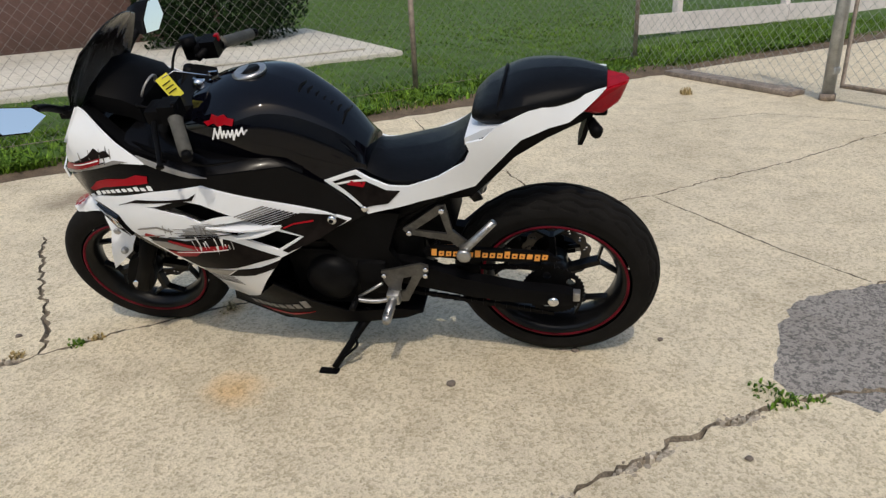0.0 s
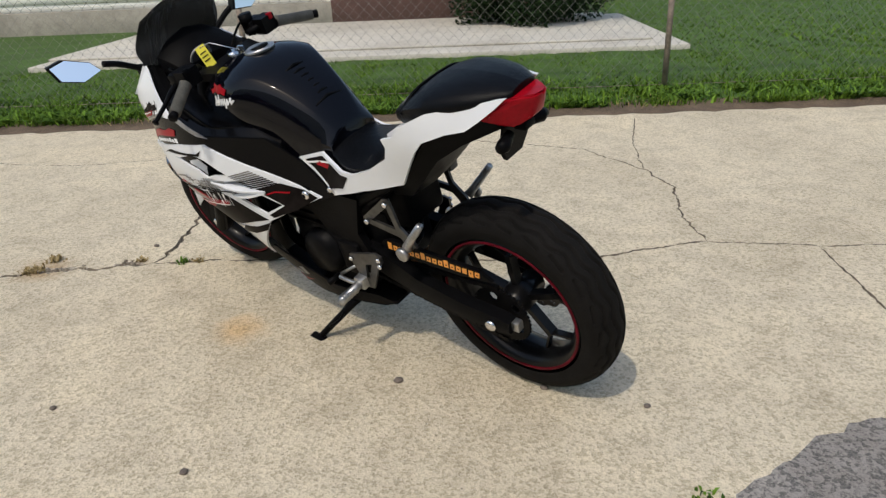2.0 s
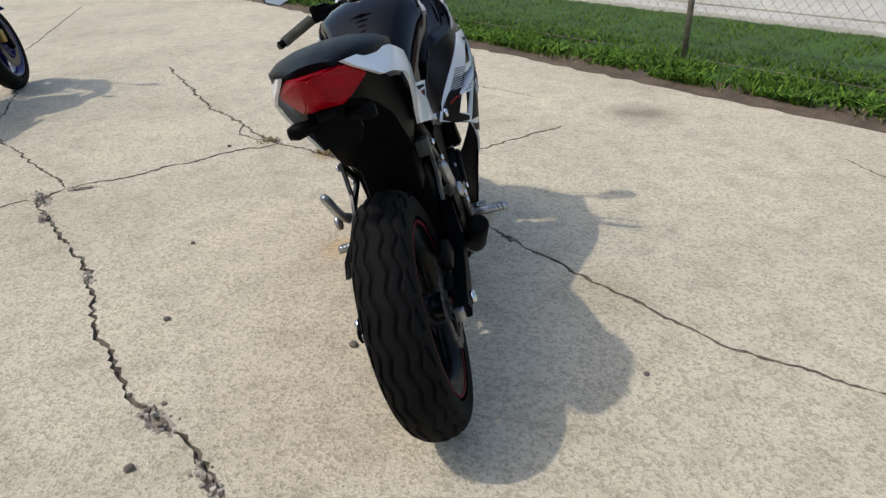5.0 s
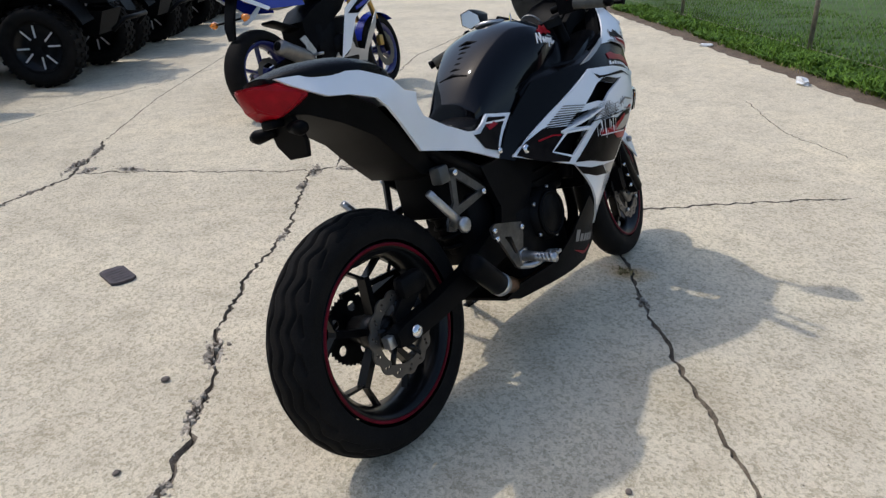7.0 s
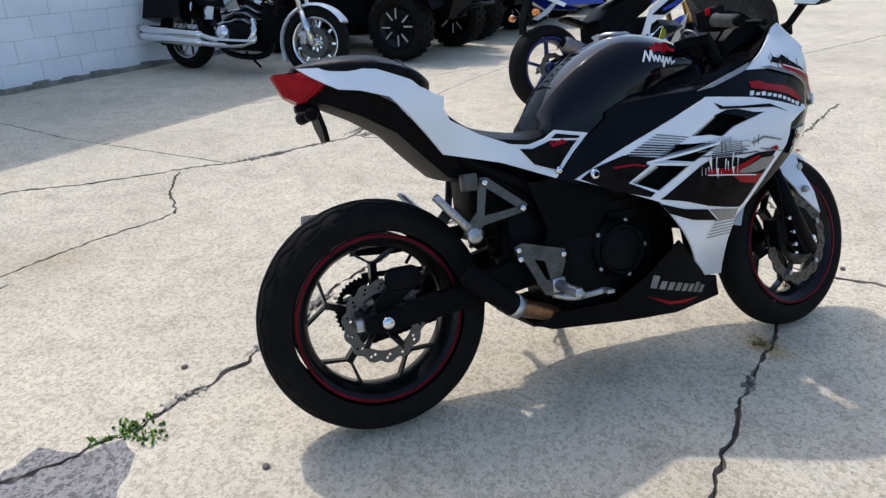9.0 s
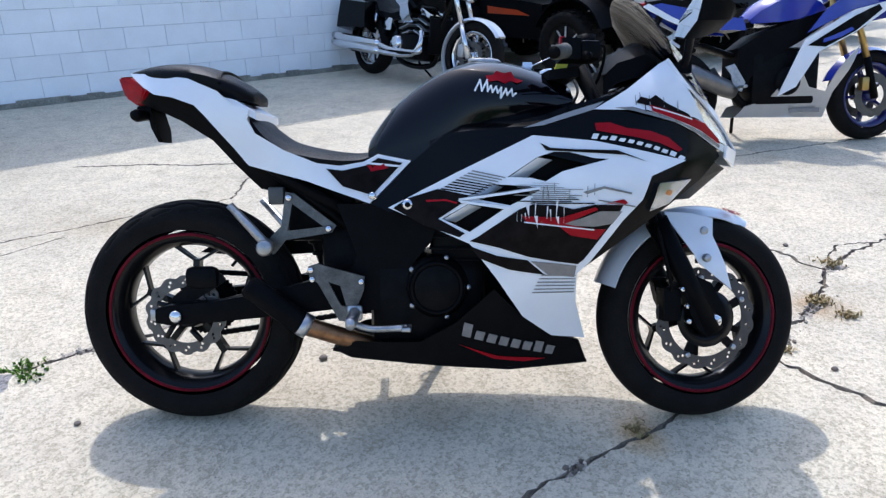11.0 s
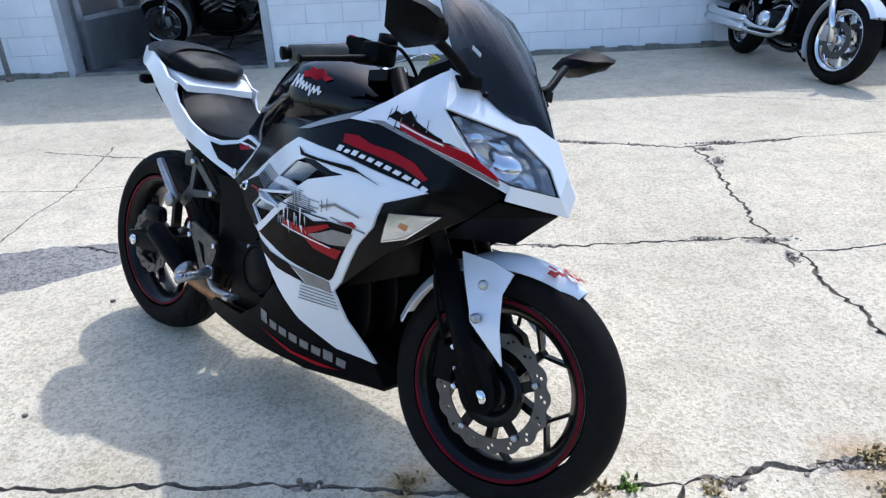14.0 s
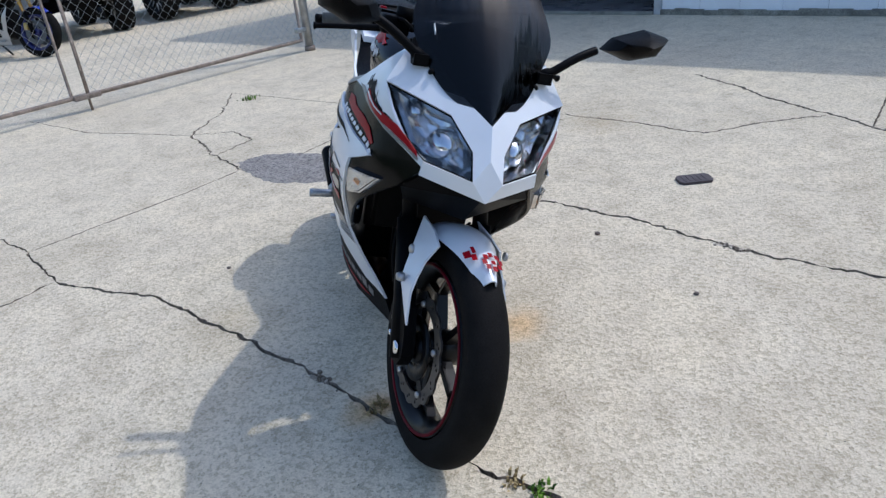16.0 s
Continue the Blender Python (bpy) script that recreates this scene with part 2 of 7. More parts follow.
def add_sheet(bm, outline, place, thick, holes=(), step=0.0):
    """A plate cut to an outline, with holes, carried into space by place(x, y, depth); depth runs from 0 to thick."""
    from mathutils import geometry
    pts, edges = [], []
    for ring in (outline, *holes):
        base = len(pts)
        fine = []
        for i, p in enumerate(ring):
            q = ring[(i + 1) % len(ring)]
            k = max(1, int(math.hypot(q[0] - p[0], q[1] - p[1]) / step)) if step else 1
            fine += [(p[0] + (q[0] - p[0]) * j / k, p[1] + (q[1] - p[1]) * j / k) for j in range(k)]
        pts += fine
        edges += [(base + i, base + (i + 1) % len(fine)) for i in range(len(fine))]
    if step:
        xs, ys = [p[0] for p in outline], [p[1] for p in outline]
        x = min(xs) + step / 2
        while x < max(xs):
            y = min(ys) + step / 2
            while y < max(ys):
                if inside(x, y, outline) and min((x - p[0]) ** 2 + (y - p[1]) ** 2 for p in pts[:len(pts)]) > (0.45 * step) ** 2:
                    pts.append((x, y))
                y += step
            x += step
    co, _, faces, *_ = geometry.delaunay_2d_cdt([Vector(p) for p in pts], edges, [], 0, 1e-6)
    good = []
    for fc in faces:
        x, y = sum(co[i].x for i in fc) / len(fc), sum(co[i].y for i in fc) / len(fc)
        if inside(x, y, outline) and not any(inside(x, y, h) for h in holes):
            good.append(fc)
    used = sorted({i for fc in good for i in fc})
    front = {i: bm.verts.new(place(co[i].x, co[i].y, 0.0)) for i in used}
    rear = {i: bm.verts.new(place(co[i].x, co[i].y, thick)) for i in used}
    seen = {}
    for fc in good:
        bm.faces.new([front[i] for i in fc])
        bm.faces.new([rear[i] for i in reversed(fc)])
        for a, b in zip(fc, fc[1:] + fc[:1]):
            seen[(a, b)] = seen.get((a, b), 0) + 1
    for a, b in seen:
        if (b, a) not in seen:
            bm.faces.new((front[b], front[a], rear[a], rear[b]))
    bmesh.ops.recalc_face_normals(bm, faces=bm.faces)
    return bm


def sheet(outline, place, thick, holes=(), step=0.0):
    return add_sheet(bmesh.new(), outline, place, thick, holes, step)


def soup(name, verts, faces, mat):
    me = bpy.data.meshes.new(name)
    me.from_pydata(verts, [], faces)
    me.materials.append(mat)
    return new(name, me)


# ---- the yard: a runs along the building, b towards it ----
E1, E2 = (0.772, 0.636), (-0.636, 0.772)
YARD = Matrix(((E1[0], E2[0], 0, 0), (E1[1], E2[1], 0, 0), (0, 0, 1, 0), (0, 0, 0, 1)))


def yard(a, b, z=0.0):
    return Vector((a * E1[0] + b * E2[0], a * E1[1] + b * E2[1], z))


def crack(points, width, rough=0.5):
    """The two sides and the bed of a jagged crack."""
    rng = random.Random(int(abs(points[0][0]) * 997 + abs(points[0][1]) * 331 + len(points)))
    line = [Vector(points[0])]
    for a, b in zip(points, points[1:]):
        a, b = Vector(a), Vector(b)
        n = max(2, int((b - a).length / 0.02))
        side = Vector((-(b - a).y, (b - a).x)).normalized()
        w = 0.0
        for k in range(1, n + 1):
            w = 0.75 * w + rng.uniform(-1, 1) * 0.008 * rough * 2
            line.append(a.lerp(b, k / n) + side * (w if k < n else 0))
    left, right = [], []
    for i, p in enumerate(line):
        d = (line[min(i + 1, len(line) - 1)] - line[max(i - 1, 0)]).normalized()
        s = Vector((-d.y, d.x))
        taper = min(1, 0.25 + i / 3, 0.25 + (len(line) - 1 - i) / 3)
        left.append(p + s * width * 0.28 * taper * rng.uniform(0.15, 2.2))
        right.append(p - s * width * 0.28 * taper * rng.uniform(0.15, 2.2))
    return line, left, right


CRACKS = [
    ([(-.02, -1.25), (.30, -.80), (.79, -.42), (1.04, -.23), (1.37, -.01), (1.58, .16), (1.74, .30)], .018, .38),
    ([(1.74, .30), (2.07, .67), (2.29, .98), (2.65, 1.25), (3.03, 1.56), (4.3, 2.3)], .026, .7),
    ([(1.74, .30), (1.95, .02), (2.2, -.28), (2.53, -.67)], .022, .8),
    ([(2.26, .92), (2.10, 1.20), (1.84, 1.46), (1.60, 1.80)], .026, .8),
    ([(2.26, .94), (2.42, 1.20), (2.62, 1.24)], .014, .7),
    ([(-1.02, .12), (-.68, .23), (-.52, .33), (-.35, .44), (-.12, .63), (.09, .88)], .024, .6),
    ([(.09, .88), (.42, 1.12), (.79, 1.32), (1.12, 1.60), (1.45, 1.87), (1.60, 1.80)], .020, .6),
    ([(1.60, 1.80), (2.1, 2.28), (2.46, 2.68), (3.6, 3.15), (5.0, 3.9), (8.2, 4.9)], .018, .5),
    ([(-2.9, .75), (-1.38, 1.32), (-.9, 1.68), (-.48, 1.94), (-.50, 2.3), (-.44, 2.66)], .018, .5),
    ([(-1.7, 2.62), (-.8, 2.66), (-.15, 2.70), (.3, 2.86), (.58, 2.93), (.84, 3.14), (1.2, 3.56)], .028, .8),
    ([(1.2, 3.56), (2.2, 4.5), (4.6, 6.4), (8, 9.2)], .012, .2),
    ([(-.15, 2.70), (-1.14, 3.81), (-1.9, 4.9)], .014, .1),
    ([(.70, 3.02), (.93, 2.72), (1.22, 2.25), (1.45, 1.89)], .022, .9),
    ([(-.9, 3.5), (.1, 4.35), (1.4, 4.75), (3.4, 5.3)], .012, .3),
    ([(-.02, -1.25), (.18, -1.48), (.40, -1.85), (.65, -2.03), (1.15, -2.2), (1.9, -2.0)], .014, .7),
    ([(.65, -2.03), (.95, -2.5), (1.25, -3.1)], .010, .4),
    ([(-.02, -1.25), (-.40, -1.46), (-.63, -1.66), (-1.2, -2.1), (-1.91, -2.76), (-2.9, -3.4)], .013, .5),
    ([(-.40, -1.46), (-.88, -.82), (-1.12, -.56)], .013, .1),
    ([(-1.13, -.54), (-1.5, -.72), (-2.07, -.91), (-2.6, -.75), (-3.29, -.70)], .018, .8),
    ([(-1.5, -.72), (-1.75, -.5), (-2.0, -.62), (-2.07, -.91)], .014, .8),
    ([(-2.07, -.91), (-2.6, -1.7), (-3.3, -2.3)], .012, .4),
    ([(-1.22, -.24), (-1.6, .15), (-1.85, .47), (-2.6, 1.1)], .012, .4),
    ([(-3.29, -.70), (-2.4, .1), (-1.85, .47), (-1.1, 1.4)], .010, .2),
    ([(-.6, -3.0), (-1.3, -3.3), (-2.1, -3.0)], .010, .5),
    ([(3.2, -.6), (3.6, -.15), (4.4, .3)], .010, .6),
]
PATCH = [(-.80, -.36), (-.73, -.20), (-.69, -.04), (-.64, .12), (-.67, .22), (-.76, .19), (-.88, .25), (-1.02, .12), (-1.13, .0), (-1.27, -.2),
         (-1.36, -.42), (-1.28, -.57), (-1.12, -.54), (-.95, -.46)]


SPALLS = [(-.02, 2.73, .10, .028, 10), (.16, 2.79, .13, .03, 22), (.40, 2.89, .07, .02, 15), (.80, 3.16, .15, .04, 35), (1.02, 3.36, .12, .022, 48), (.93, 2.80, .12, .035, 110),
          (.78, 3.00, .07, .05, 0), (-.02, .76, .10, .030, 48), (-.25, .54, .09, .022, 40), (1.47, 1.84, .10, .035, 40), (1.26, 1.72, .08, .03, 38), (.74, 1.29, .07, .02, 30),
          (1.03, -.24, .07, .018, 36), (2.02, .60, .10, .03, 48), (1.82, .37, .07, .022, 42), (2.30, .97, .07, .04, 40), (-.50, .345, .09, .02, 30), (1.60, 1.72, .06, .03, 120)]


def ragged(poly, amount, seed):
    rng = random.Random(seed)
    out = []
    for i, p in enumerate(poly):
        q = poly[(i + 1) % len(poly)]
        n = max(1, int(math.hypot(q[0] - p[0], q[1] - p[1]) / 0.03))
        for k in range(n):
            out.append((p[0] + (q[0] - p[0]) * k / n + rng.uniform(-1, 1) * amount, p[1] + (q[1] - p[1]) * k / n + rng.uniform(-1, 1) * amount))
    return out


def build_ground():
    from mathutils import geometry
    pts = [Vector(p) for p in ((-400, -400), (400, -400), (400, 400), (-400, 400))]
    edges, faces, kinds, beds = [], [[0, 1, 2, 3]], ["slab"], []
    for points, width, rough in CRACKS:
        line, left, right = crack(points, width, rough)
        n = len(pts)
        pts += right + left[::-1]
        faces.append(list(range(n, len(pts))))
        kinds.append("crack")
        m = len(pts)
        pts += line
        edges += [(i, i + 1) for i in range(m, len(pts) - 1)]
        beds += line[1:-1]
    n = len(pts)
    pts += [Vector(p) for p in ragged(PATCH, 0.012, 3)]
    faces.append(list(range(n, len(pts))))
    kinds.append("patch")
    for i, (x, y, rx, ry, turn) in enumerate(SPALLS):
        rng = random.Random(50 + i)
        c, s = math.cos(radians(turn)), math.sin(radians(turn))
        ring = []
        for k in range(22):
            g = rng.uniform(.55, 1.15)
            u, v = rx * g * math.cos(k * math.tau / 22), ry * g * math.sin(k * math.tau / 22)
            ring.append(Vector((x + u * c - v * s, y + u * s + v * c)))
        n = len(pts)
        pts += ring
        faces.append(list(range(n, len(pts))))
        kinds.append("spall")
        for k in range(14):
            g, a = rng.uniform(0, .45), rng.uniform(0, math.tau)
            u, v = rx * g * math.cos(a), ry * g * math.sin(a)
            p = Vector((x + u * c - v * s, y + u * s + v * c))
            pts.append(p)
            beds.append(p)
    for i in range(-30, 40):
        for j in range(-30, 40):
            pts.append(Vector((i * 0.5 + 0.013, j * 0.5 + 0.017)))
    co, _, tris, _, _, owner = geometry.delaunay_2d_cdt(pts, edges, faces, 0, 1e-5)
    bed = {(round(p.x, 4), round(p.y, 4)) for p in beds}
    verts = []
    for p in co:
        low = (round(p.x, 4), round(p.y, 4)) in bed
        verts.append((p.x, p.y, -0.015 if low else 0.0))
    me = bpy.data.meshes.new("ground")
    me.from_pydata(verts, [], [list(t) for t in tris])
    for k in (CONCRETE, CRACK, ASPHALT, SPALL):
        me.materials.append(k)
    for poly, own in zip(me.polygons, owner):
        what = {kinds[o] for o in own if o < len(kinds)}
        poly.material_index = 1 if "crack" in what else 2 if "patch" in what else 3 if "spall" in what else 0
    return tagged(new("ground", me), "worn pebbly tan concrete yard with cracks and an asphalt patch", "ground", kind="structure")


build_ground()


def rubble():
    """Chips of concrete lying loose along the broken cracks."""
    rng = random.Random(9)
    V, F = [], []
    for x, y, rx, ry, turn in SPALLS:
        c, s = math.cos(radians(turn)), math.sin(radians(turn))
        for k in range(int(34 * rx / .1)):
            u, v = rng.gauss(0, .6) * rx, rng.gauss(0, .6) * ry
            px, py, r = x + u * c - v * s, y + u * s + v * c, rng.choice((.003, .004, .005, .007, .010))
            n = len(V)
            a0 = rng.uniform(0, math.tau)
            low = [(px + r * rng.uniform(.7, 1.3) * math.cos(a0 + j * math.tau / 5), py + r * rng.uniform(.7, 1.3) * math.sin(a0 + j * math.tau / 5)) for j in range(5)]
            V += [(p, q, -.012) for p, q in low] + [(px + (p - px) * .7, py + (q - py) * .7, r * rng.uniform(.3, .9)) for p, q in low]
            F += [(n + j, n + (j + 1) % 5, n + 5 + (j + 1) % 5, n + 5 + j) for j in range(5)] + [tuple(n + 5 + j for j in range(5))]
    tagged(soup("rubble", V, F, CHIPS), "loose concrete chips along the broken cracks", "rubble", kind="stuff")


CHIPS = foliage("concrete_chips", (0.16, 0.13, 0.10), (0.42, 0.37, 0.30))
rubble()


def blades(name, count, region, height, mat, label, seed, width=0.005, lean=0.5, clump=0.0, kind="stuff", cat="grass"):
    """Bent grass blades or leaves over a stretch of the yard, as one loose mass."""
    rng = np.random.default_rng(seed)
    a = rng.uniform(region[0], region[1], count)
    b = rng.uniform(region[2], region[3], count)
    if clump:
        ca, cb = rng.uniform(region[0], region[1], 130), rng.uniform(region[2], region[3], 130)
        pick = rng.integers(0, 130, count)
        use = rng.uniform(0, 1, count) < clump
        a = np.where(use, ca[pick] + rng.normal(0, 0.12, count), a)
        b = np.where(use, cb[pick] + rng.normal(0, 0.08, count), b)
        b = np.clip(b, region[2], region[3])
    h = height * rng.uniform(0.4, 1.15, count)
    turn = rng.uniform(0, math.tau, count)
    bend = h * rng.uniform(0.1, lean * 1.6, count)
    x, y = a * E1[0] + b * E2[0], a * E1[1] + b * E2[1]
    dx, dy = np.cos(turn), np.sin(turn)
    wx, wy = -dy * width, dx * width
    z0 = np.full(count, 0.02)
    V = np.stack([np.stack([x - wx, y - wy, z0], 1), np.stack([x + wx, y + wy, z0], 1),
                  np.stack([x + dx * bend * .35 + wx * .8, y + dy * bend * .35 + wy * .8, z0 + h * .6], 1),
                  np.stack([x + dx * bend * .35 - wx * .8, y + dy * bend * .35 - wy * .8, z0 + h * .6], 1),
                  np.stack([x + dx * bend, y + dy * bend, z0 + h], 1)], 1).reshape(-1, 3)
    F = []
    for i in range(0, count * 5, 5):
        F.append((i, i + 1, i + 2, i + 3))
        F.append((i + 3, i + 2, i + 4))
    return tagged(soup(name, V.tolist(), F, mat), label, cat, kind=kind)


def build_lawn():
    bm = bmesh.new()
    rng = random.Random(5)
    rows = [(-3.33, 0.0), (-3.45, 0.018), (-3.62, 0.03), (-4.0, 0.04), (-5.0, 0.045), (-6.3, 0.045), (-9.0, 0.05), (-14.0, 0.05), (-60.0, 0.06)]
    cols = [-40, -20, -14, -10, -7, -5.5] + [-4.15 + 0.12 * i for i in range(130)] + [12, 14, 17, 22, 40]
    grid = []
    for j, (b, z) in enumerate(rows):
        grid.append([bm.verts.new(yard(a, b + (rng.uniform(-0.03, 0.03) if j < 3 else 0), z + (rng.uniform(-0.008, 0.012) if 0 < j < 6 else 0))) for a in cols])
    for j in range(len(rows) - 1):
        for i in range(len(cols) - 1):
            fc = bm.faces.new((grid[j][i], grid[j][i + 1], grid[j + 1][i + 1], grid[j + 1][i]))
            fc.material_index = 0 if j < 2 else 1
    bmesh.ops.recalc_face_normals(bm, faces=bm.faces)
    ob = link_mesh("lawn", bm, [SOIL, LAWN])
    tagged(ob, "green lawn with a bare soil edge beside the concrete", "lawn", kind="structure")


build_lawn()
blades("verge_grass", 32000, (-9.0, 10.5, -4.5, -3.46), 0.062, GRASS, "uneven unmown grass along the yard's edge", 1, 0.0045, 1.1, 0.75)
blades("tall_grass", 3400, (-9.0, 10.5, -4.3, -3.52), 0.13, GRASS, "few taller grass tufts at the foot of the fence", 7, 0.004, 0.6, 0.9)
blades("verge_weeds", 26000, (-6.5, 10.0, -4.4, -3.50), 0.062, WEED, "broad-leaved green weeds at the foot of the fence", 2, 0.012, 1.9, 0.85, cat="weeds")
blades("dry_straw", 3000, (-4.0, 10.0, -4.6, -3.42), 0.035, DRY, "dry straw lying among the verge grass", 8, 0.003, 1.6, 0.7, cat="straw")
blades("lawn_grass", 60000, (-8.0, 12.0, -6.2, -4.4), 0.05, GRASS, "mown green lawn grass behind the fence", 3, 0.005, 1.0, 0.25)
blades("far_lawn_grass", 52000, (-9.0, -2.2, -17.0, -6.2), 0.05, GRASS, "mown lawn grass beside the concrete path", 4, 0.009, 1.0, 0.1)


def build_wall():
    """The painted block building: pillar, garage opening and long wall."""
    spans = [(-4.0, -3.2), (-0.9, 6.4)]
    b0 = 5.65
    wall = thing("wall_north", "white painted concrete block wall with dirty joints", "wall", YARD, kind="structure")
    core = bmesh.new()
    add_box(core, (-4.0, b0 + 0.006, 0), (-3.2, b0 + 0.25, 3.6))
    add_box(core, (-0.9, b0 + 0.008, 0), (16, b0 + 0.25, 3.6))
    add_box(core, (-3.2, b0 + 0.008, 2.5), (-0.9, b0 + 0.25, 3.6))
    part("core", core, MORTAR, wall, "grey mortar")
    upper = bmesh.new()
    add_box(upper, (-4.0, b0, 1.64), (-3.2, b0 + 0.006, 3.6))
    add_box(upper, (-0.9, b0, 1.64), (6.4, b0 + 0.006, 3.6))
    add_box(upper, (6.4, b0, 0.04), (16, b0 + 0.006, 3.6))
    part("upper_wall", upper, BLOCK, wall)
    foot = bmesh.new()
    for lo, hi in ((-4.02, -3.2), (-0.9, 16)):
        n = int((hi - lo) / 0.15)
        rng = random.Random(9)
        for i in range(n):
            a0, a1 = lo + (hi - lo) * i / n, lo + (hi - lo) * (i + 1) / n
            add_box(foot, (a0, b0 - 0.035 - rng.uniform(0, .02), -.01), (a1, b0 + 0.01, 0.055 + rng.uniform(-.012, .012)))
    part("footing", foot, FOOTING, wall, "dark mossy concrete footing")
    rng = random.Random(4)
    meshes = {}
    for row in range(8):
        z0 = 0.04 + row * 0.2
        for lo, hi in spans:
            a = lo - (0.2 if row % 2 else 0.0)
            while a < hi - 0.02:
                a0, a1 = max(a, lo), min(a + 0.4, hi)
                ln = round(a1 - a0, 2)
                if ln not in meshes:
                    bm = box((0.0025, 0, 0.0025), (ln - 0.0025, 0.05, 0.1975), None, 0.003)
                    me = bpy.data.meshes.new("brick")
                    bm.to_mesh(me)
                    bm.free()
                    me.materials.append(BLOCK)
                    meshes[ln] = me
                ob = new("block", meshes[ln])
                ob.parent = wall
                ob.location = (a0, b0 + rng.uniform(-0.0025, 0.0015), z0)
                a += 0.4
    room = thing("garage_room", "dark garage behind the open doorway", "room", YARD, kind="structure")
    bm = bmesh.new()
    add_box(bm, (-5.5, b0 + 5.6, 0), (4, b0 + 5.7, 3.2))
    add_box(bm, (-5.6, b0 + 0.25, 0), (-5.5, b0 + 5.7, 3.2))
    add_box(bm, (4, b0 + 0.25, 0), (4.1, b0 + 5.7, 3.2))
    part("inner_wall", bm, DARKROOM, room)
    part("inner_floor", box((-5.5, b0 - 0.02, -0.05), (4, b0 + 5.6, 0.012)), SHOPFLOOR, room, "sealed grey floor")
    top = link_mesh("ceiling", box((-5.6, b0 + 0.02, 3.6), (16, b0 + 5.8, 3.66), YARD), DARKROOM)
    tagged(top, "flat roof over the block building", "roof", kind="structure")
    door = thing("door_1", "open garage doorway with grey steel frame", "doorway", YARD, kind="structure")
    for a in (-3.2, -0.98):
        part("jamb", box((a, b0 - 0.03, 0), (a + 0.08, b0 + 0.2, 2.5), None, 0.006), FRAME_STEEL, door)
    part("threshold", box((-3.12, b0 - 0.06, -0.01), (-0.98, b0 + 0.02, 0.03), None, 0.006), FOOTING, door)
    side = thing("window_1", "steel framed shop window in a dark partition", "window", YARD, kind="structure")
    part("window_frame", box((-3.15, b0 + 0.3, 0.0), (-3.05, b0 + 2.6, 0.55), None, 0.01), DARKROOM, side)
    for s in (0.3, 1.4, 2.5):
        part("mullion", box((-3.13, b0 + s, 0.55), (-3.07, b0 + s + 0.05, 2.2), None, 0.004), FRAME_STEEL, side)
    part("rail", box((-3.13, b0 + 0.3, 0.55), (-3.07, b0 + 2.55, 0.6), None, 0.004), FRAME_STEEL, side)
    far = link_mesh("wall_west", box((-4.0, b0 + 0.26, 0), (-3.85, b0 + 6, 3.6), YARD), BLOCK)
    tagged(far, "white side wall of the block building", "wall", kind="structure")


build_wall()


def zigzag_mesh(a0, a1, height, along, pitch=0.042, z0=0.04):
    """Woven diamond wire between two places; neighbouring strands hook into one another; along(s, z) gives the place."""
    bm = bmesh.new()
    n = max(1, int((a1 - a0) / pitch))
    w = (a1 - a0) / n
    for i in range(n):
        s = a0 + w * i
        pts = []
        for k in range(int((height - z0) / (pitch * 1.05)) + 1):
            out = (k + i) % 2
            pts.append(along(s + (w * 1.03 if out else -0.03 * w), z0 + k * pitch * 1.05, 0.002 if out else -0.002))
        add_tube(bm, pts, 0.0016, 4, caps=False)
    return bm


def build_fence():
    f = thing("chain_link_fence", "weathered chain-link fence with thin posts in the grass", "fence", YARD)
    b = -4.05
    stations = [-4.0, -1.45, 2.0, 5.4, 8.8, 12.2]
    for a in stations:
        part("post", tube([(a, b, 0), (a, b, 1.3)], 0.024, 10), RUSTY, f)
    for a0, a1 in zip(stations, stations[1:]):
        part("wire_mesh", zigzag_mesh(a0, a1, 1.25, lambda s, z, o: (s, b + o, z)), WIRE, f)
    part("top_rail", tube([(-4.0, b, 1.27), (12.2, b, 1.27)], 0.02, 8), GALV, f)
    part("bottom_wire", tube([(-4.0, b + .01, 0.07), (12.2, b + .01, 0.07)], 0.003, 5), RUSTY, f)


build_fence()


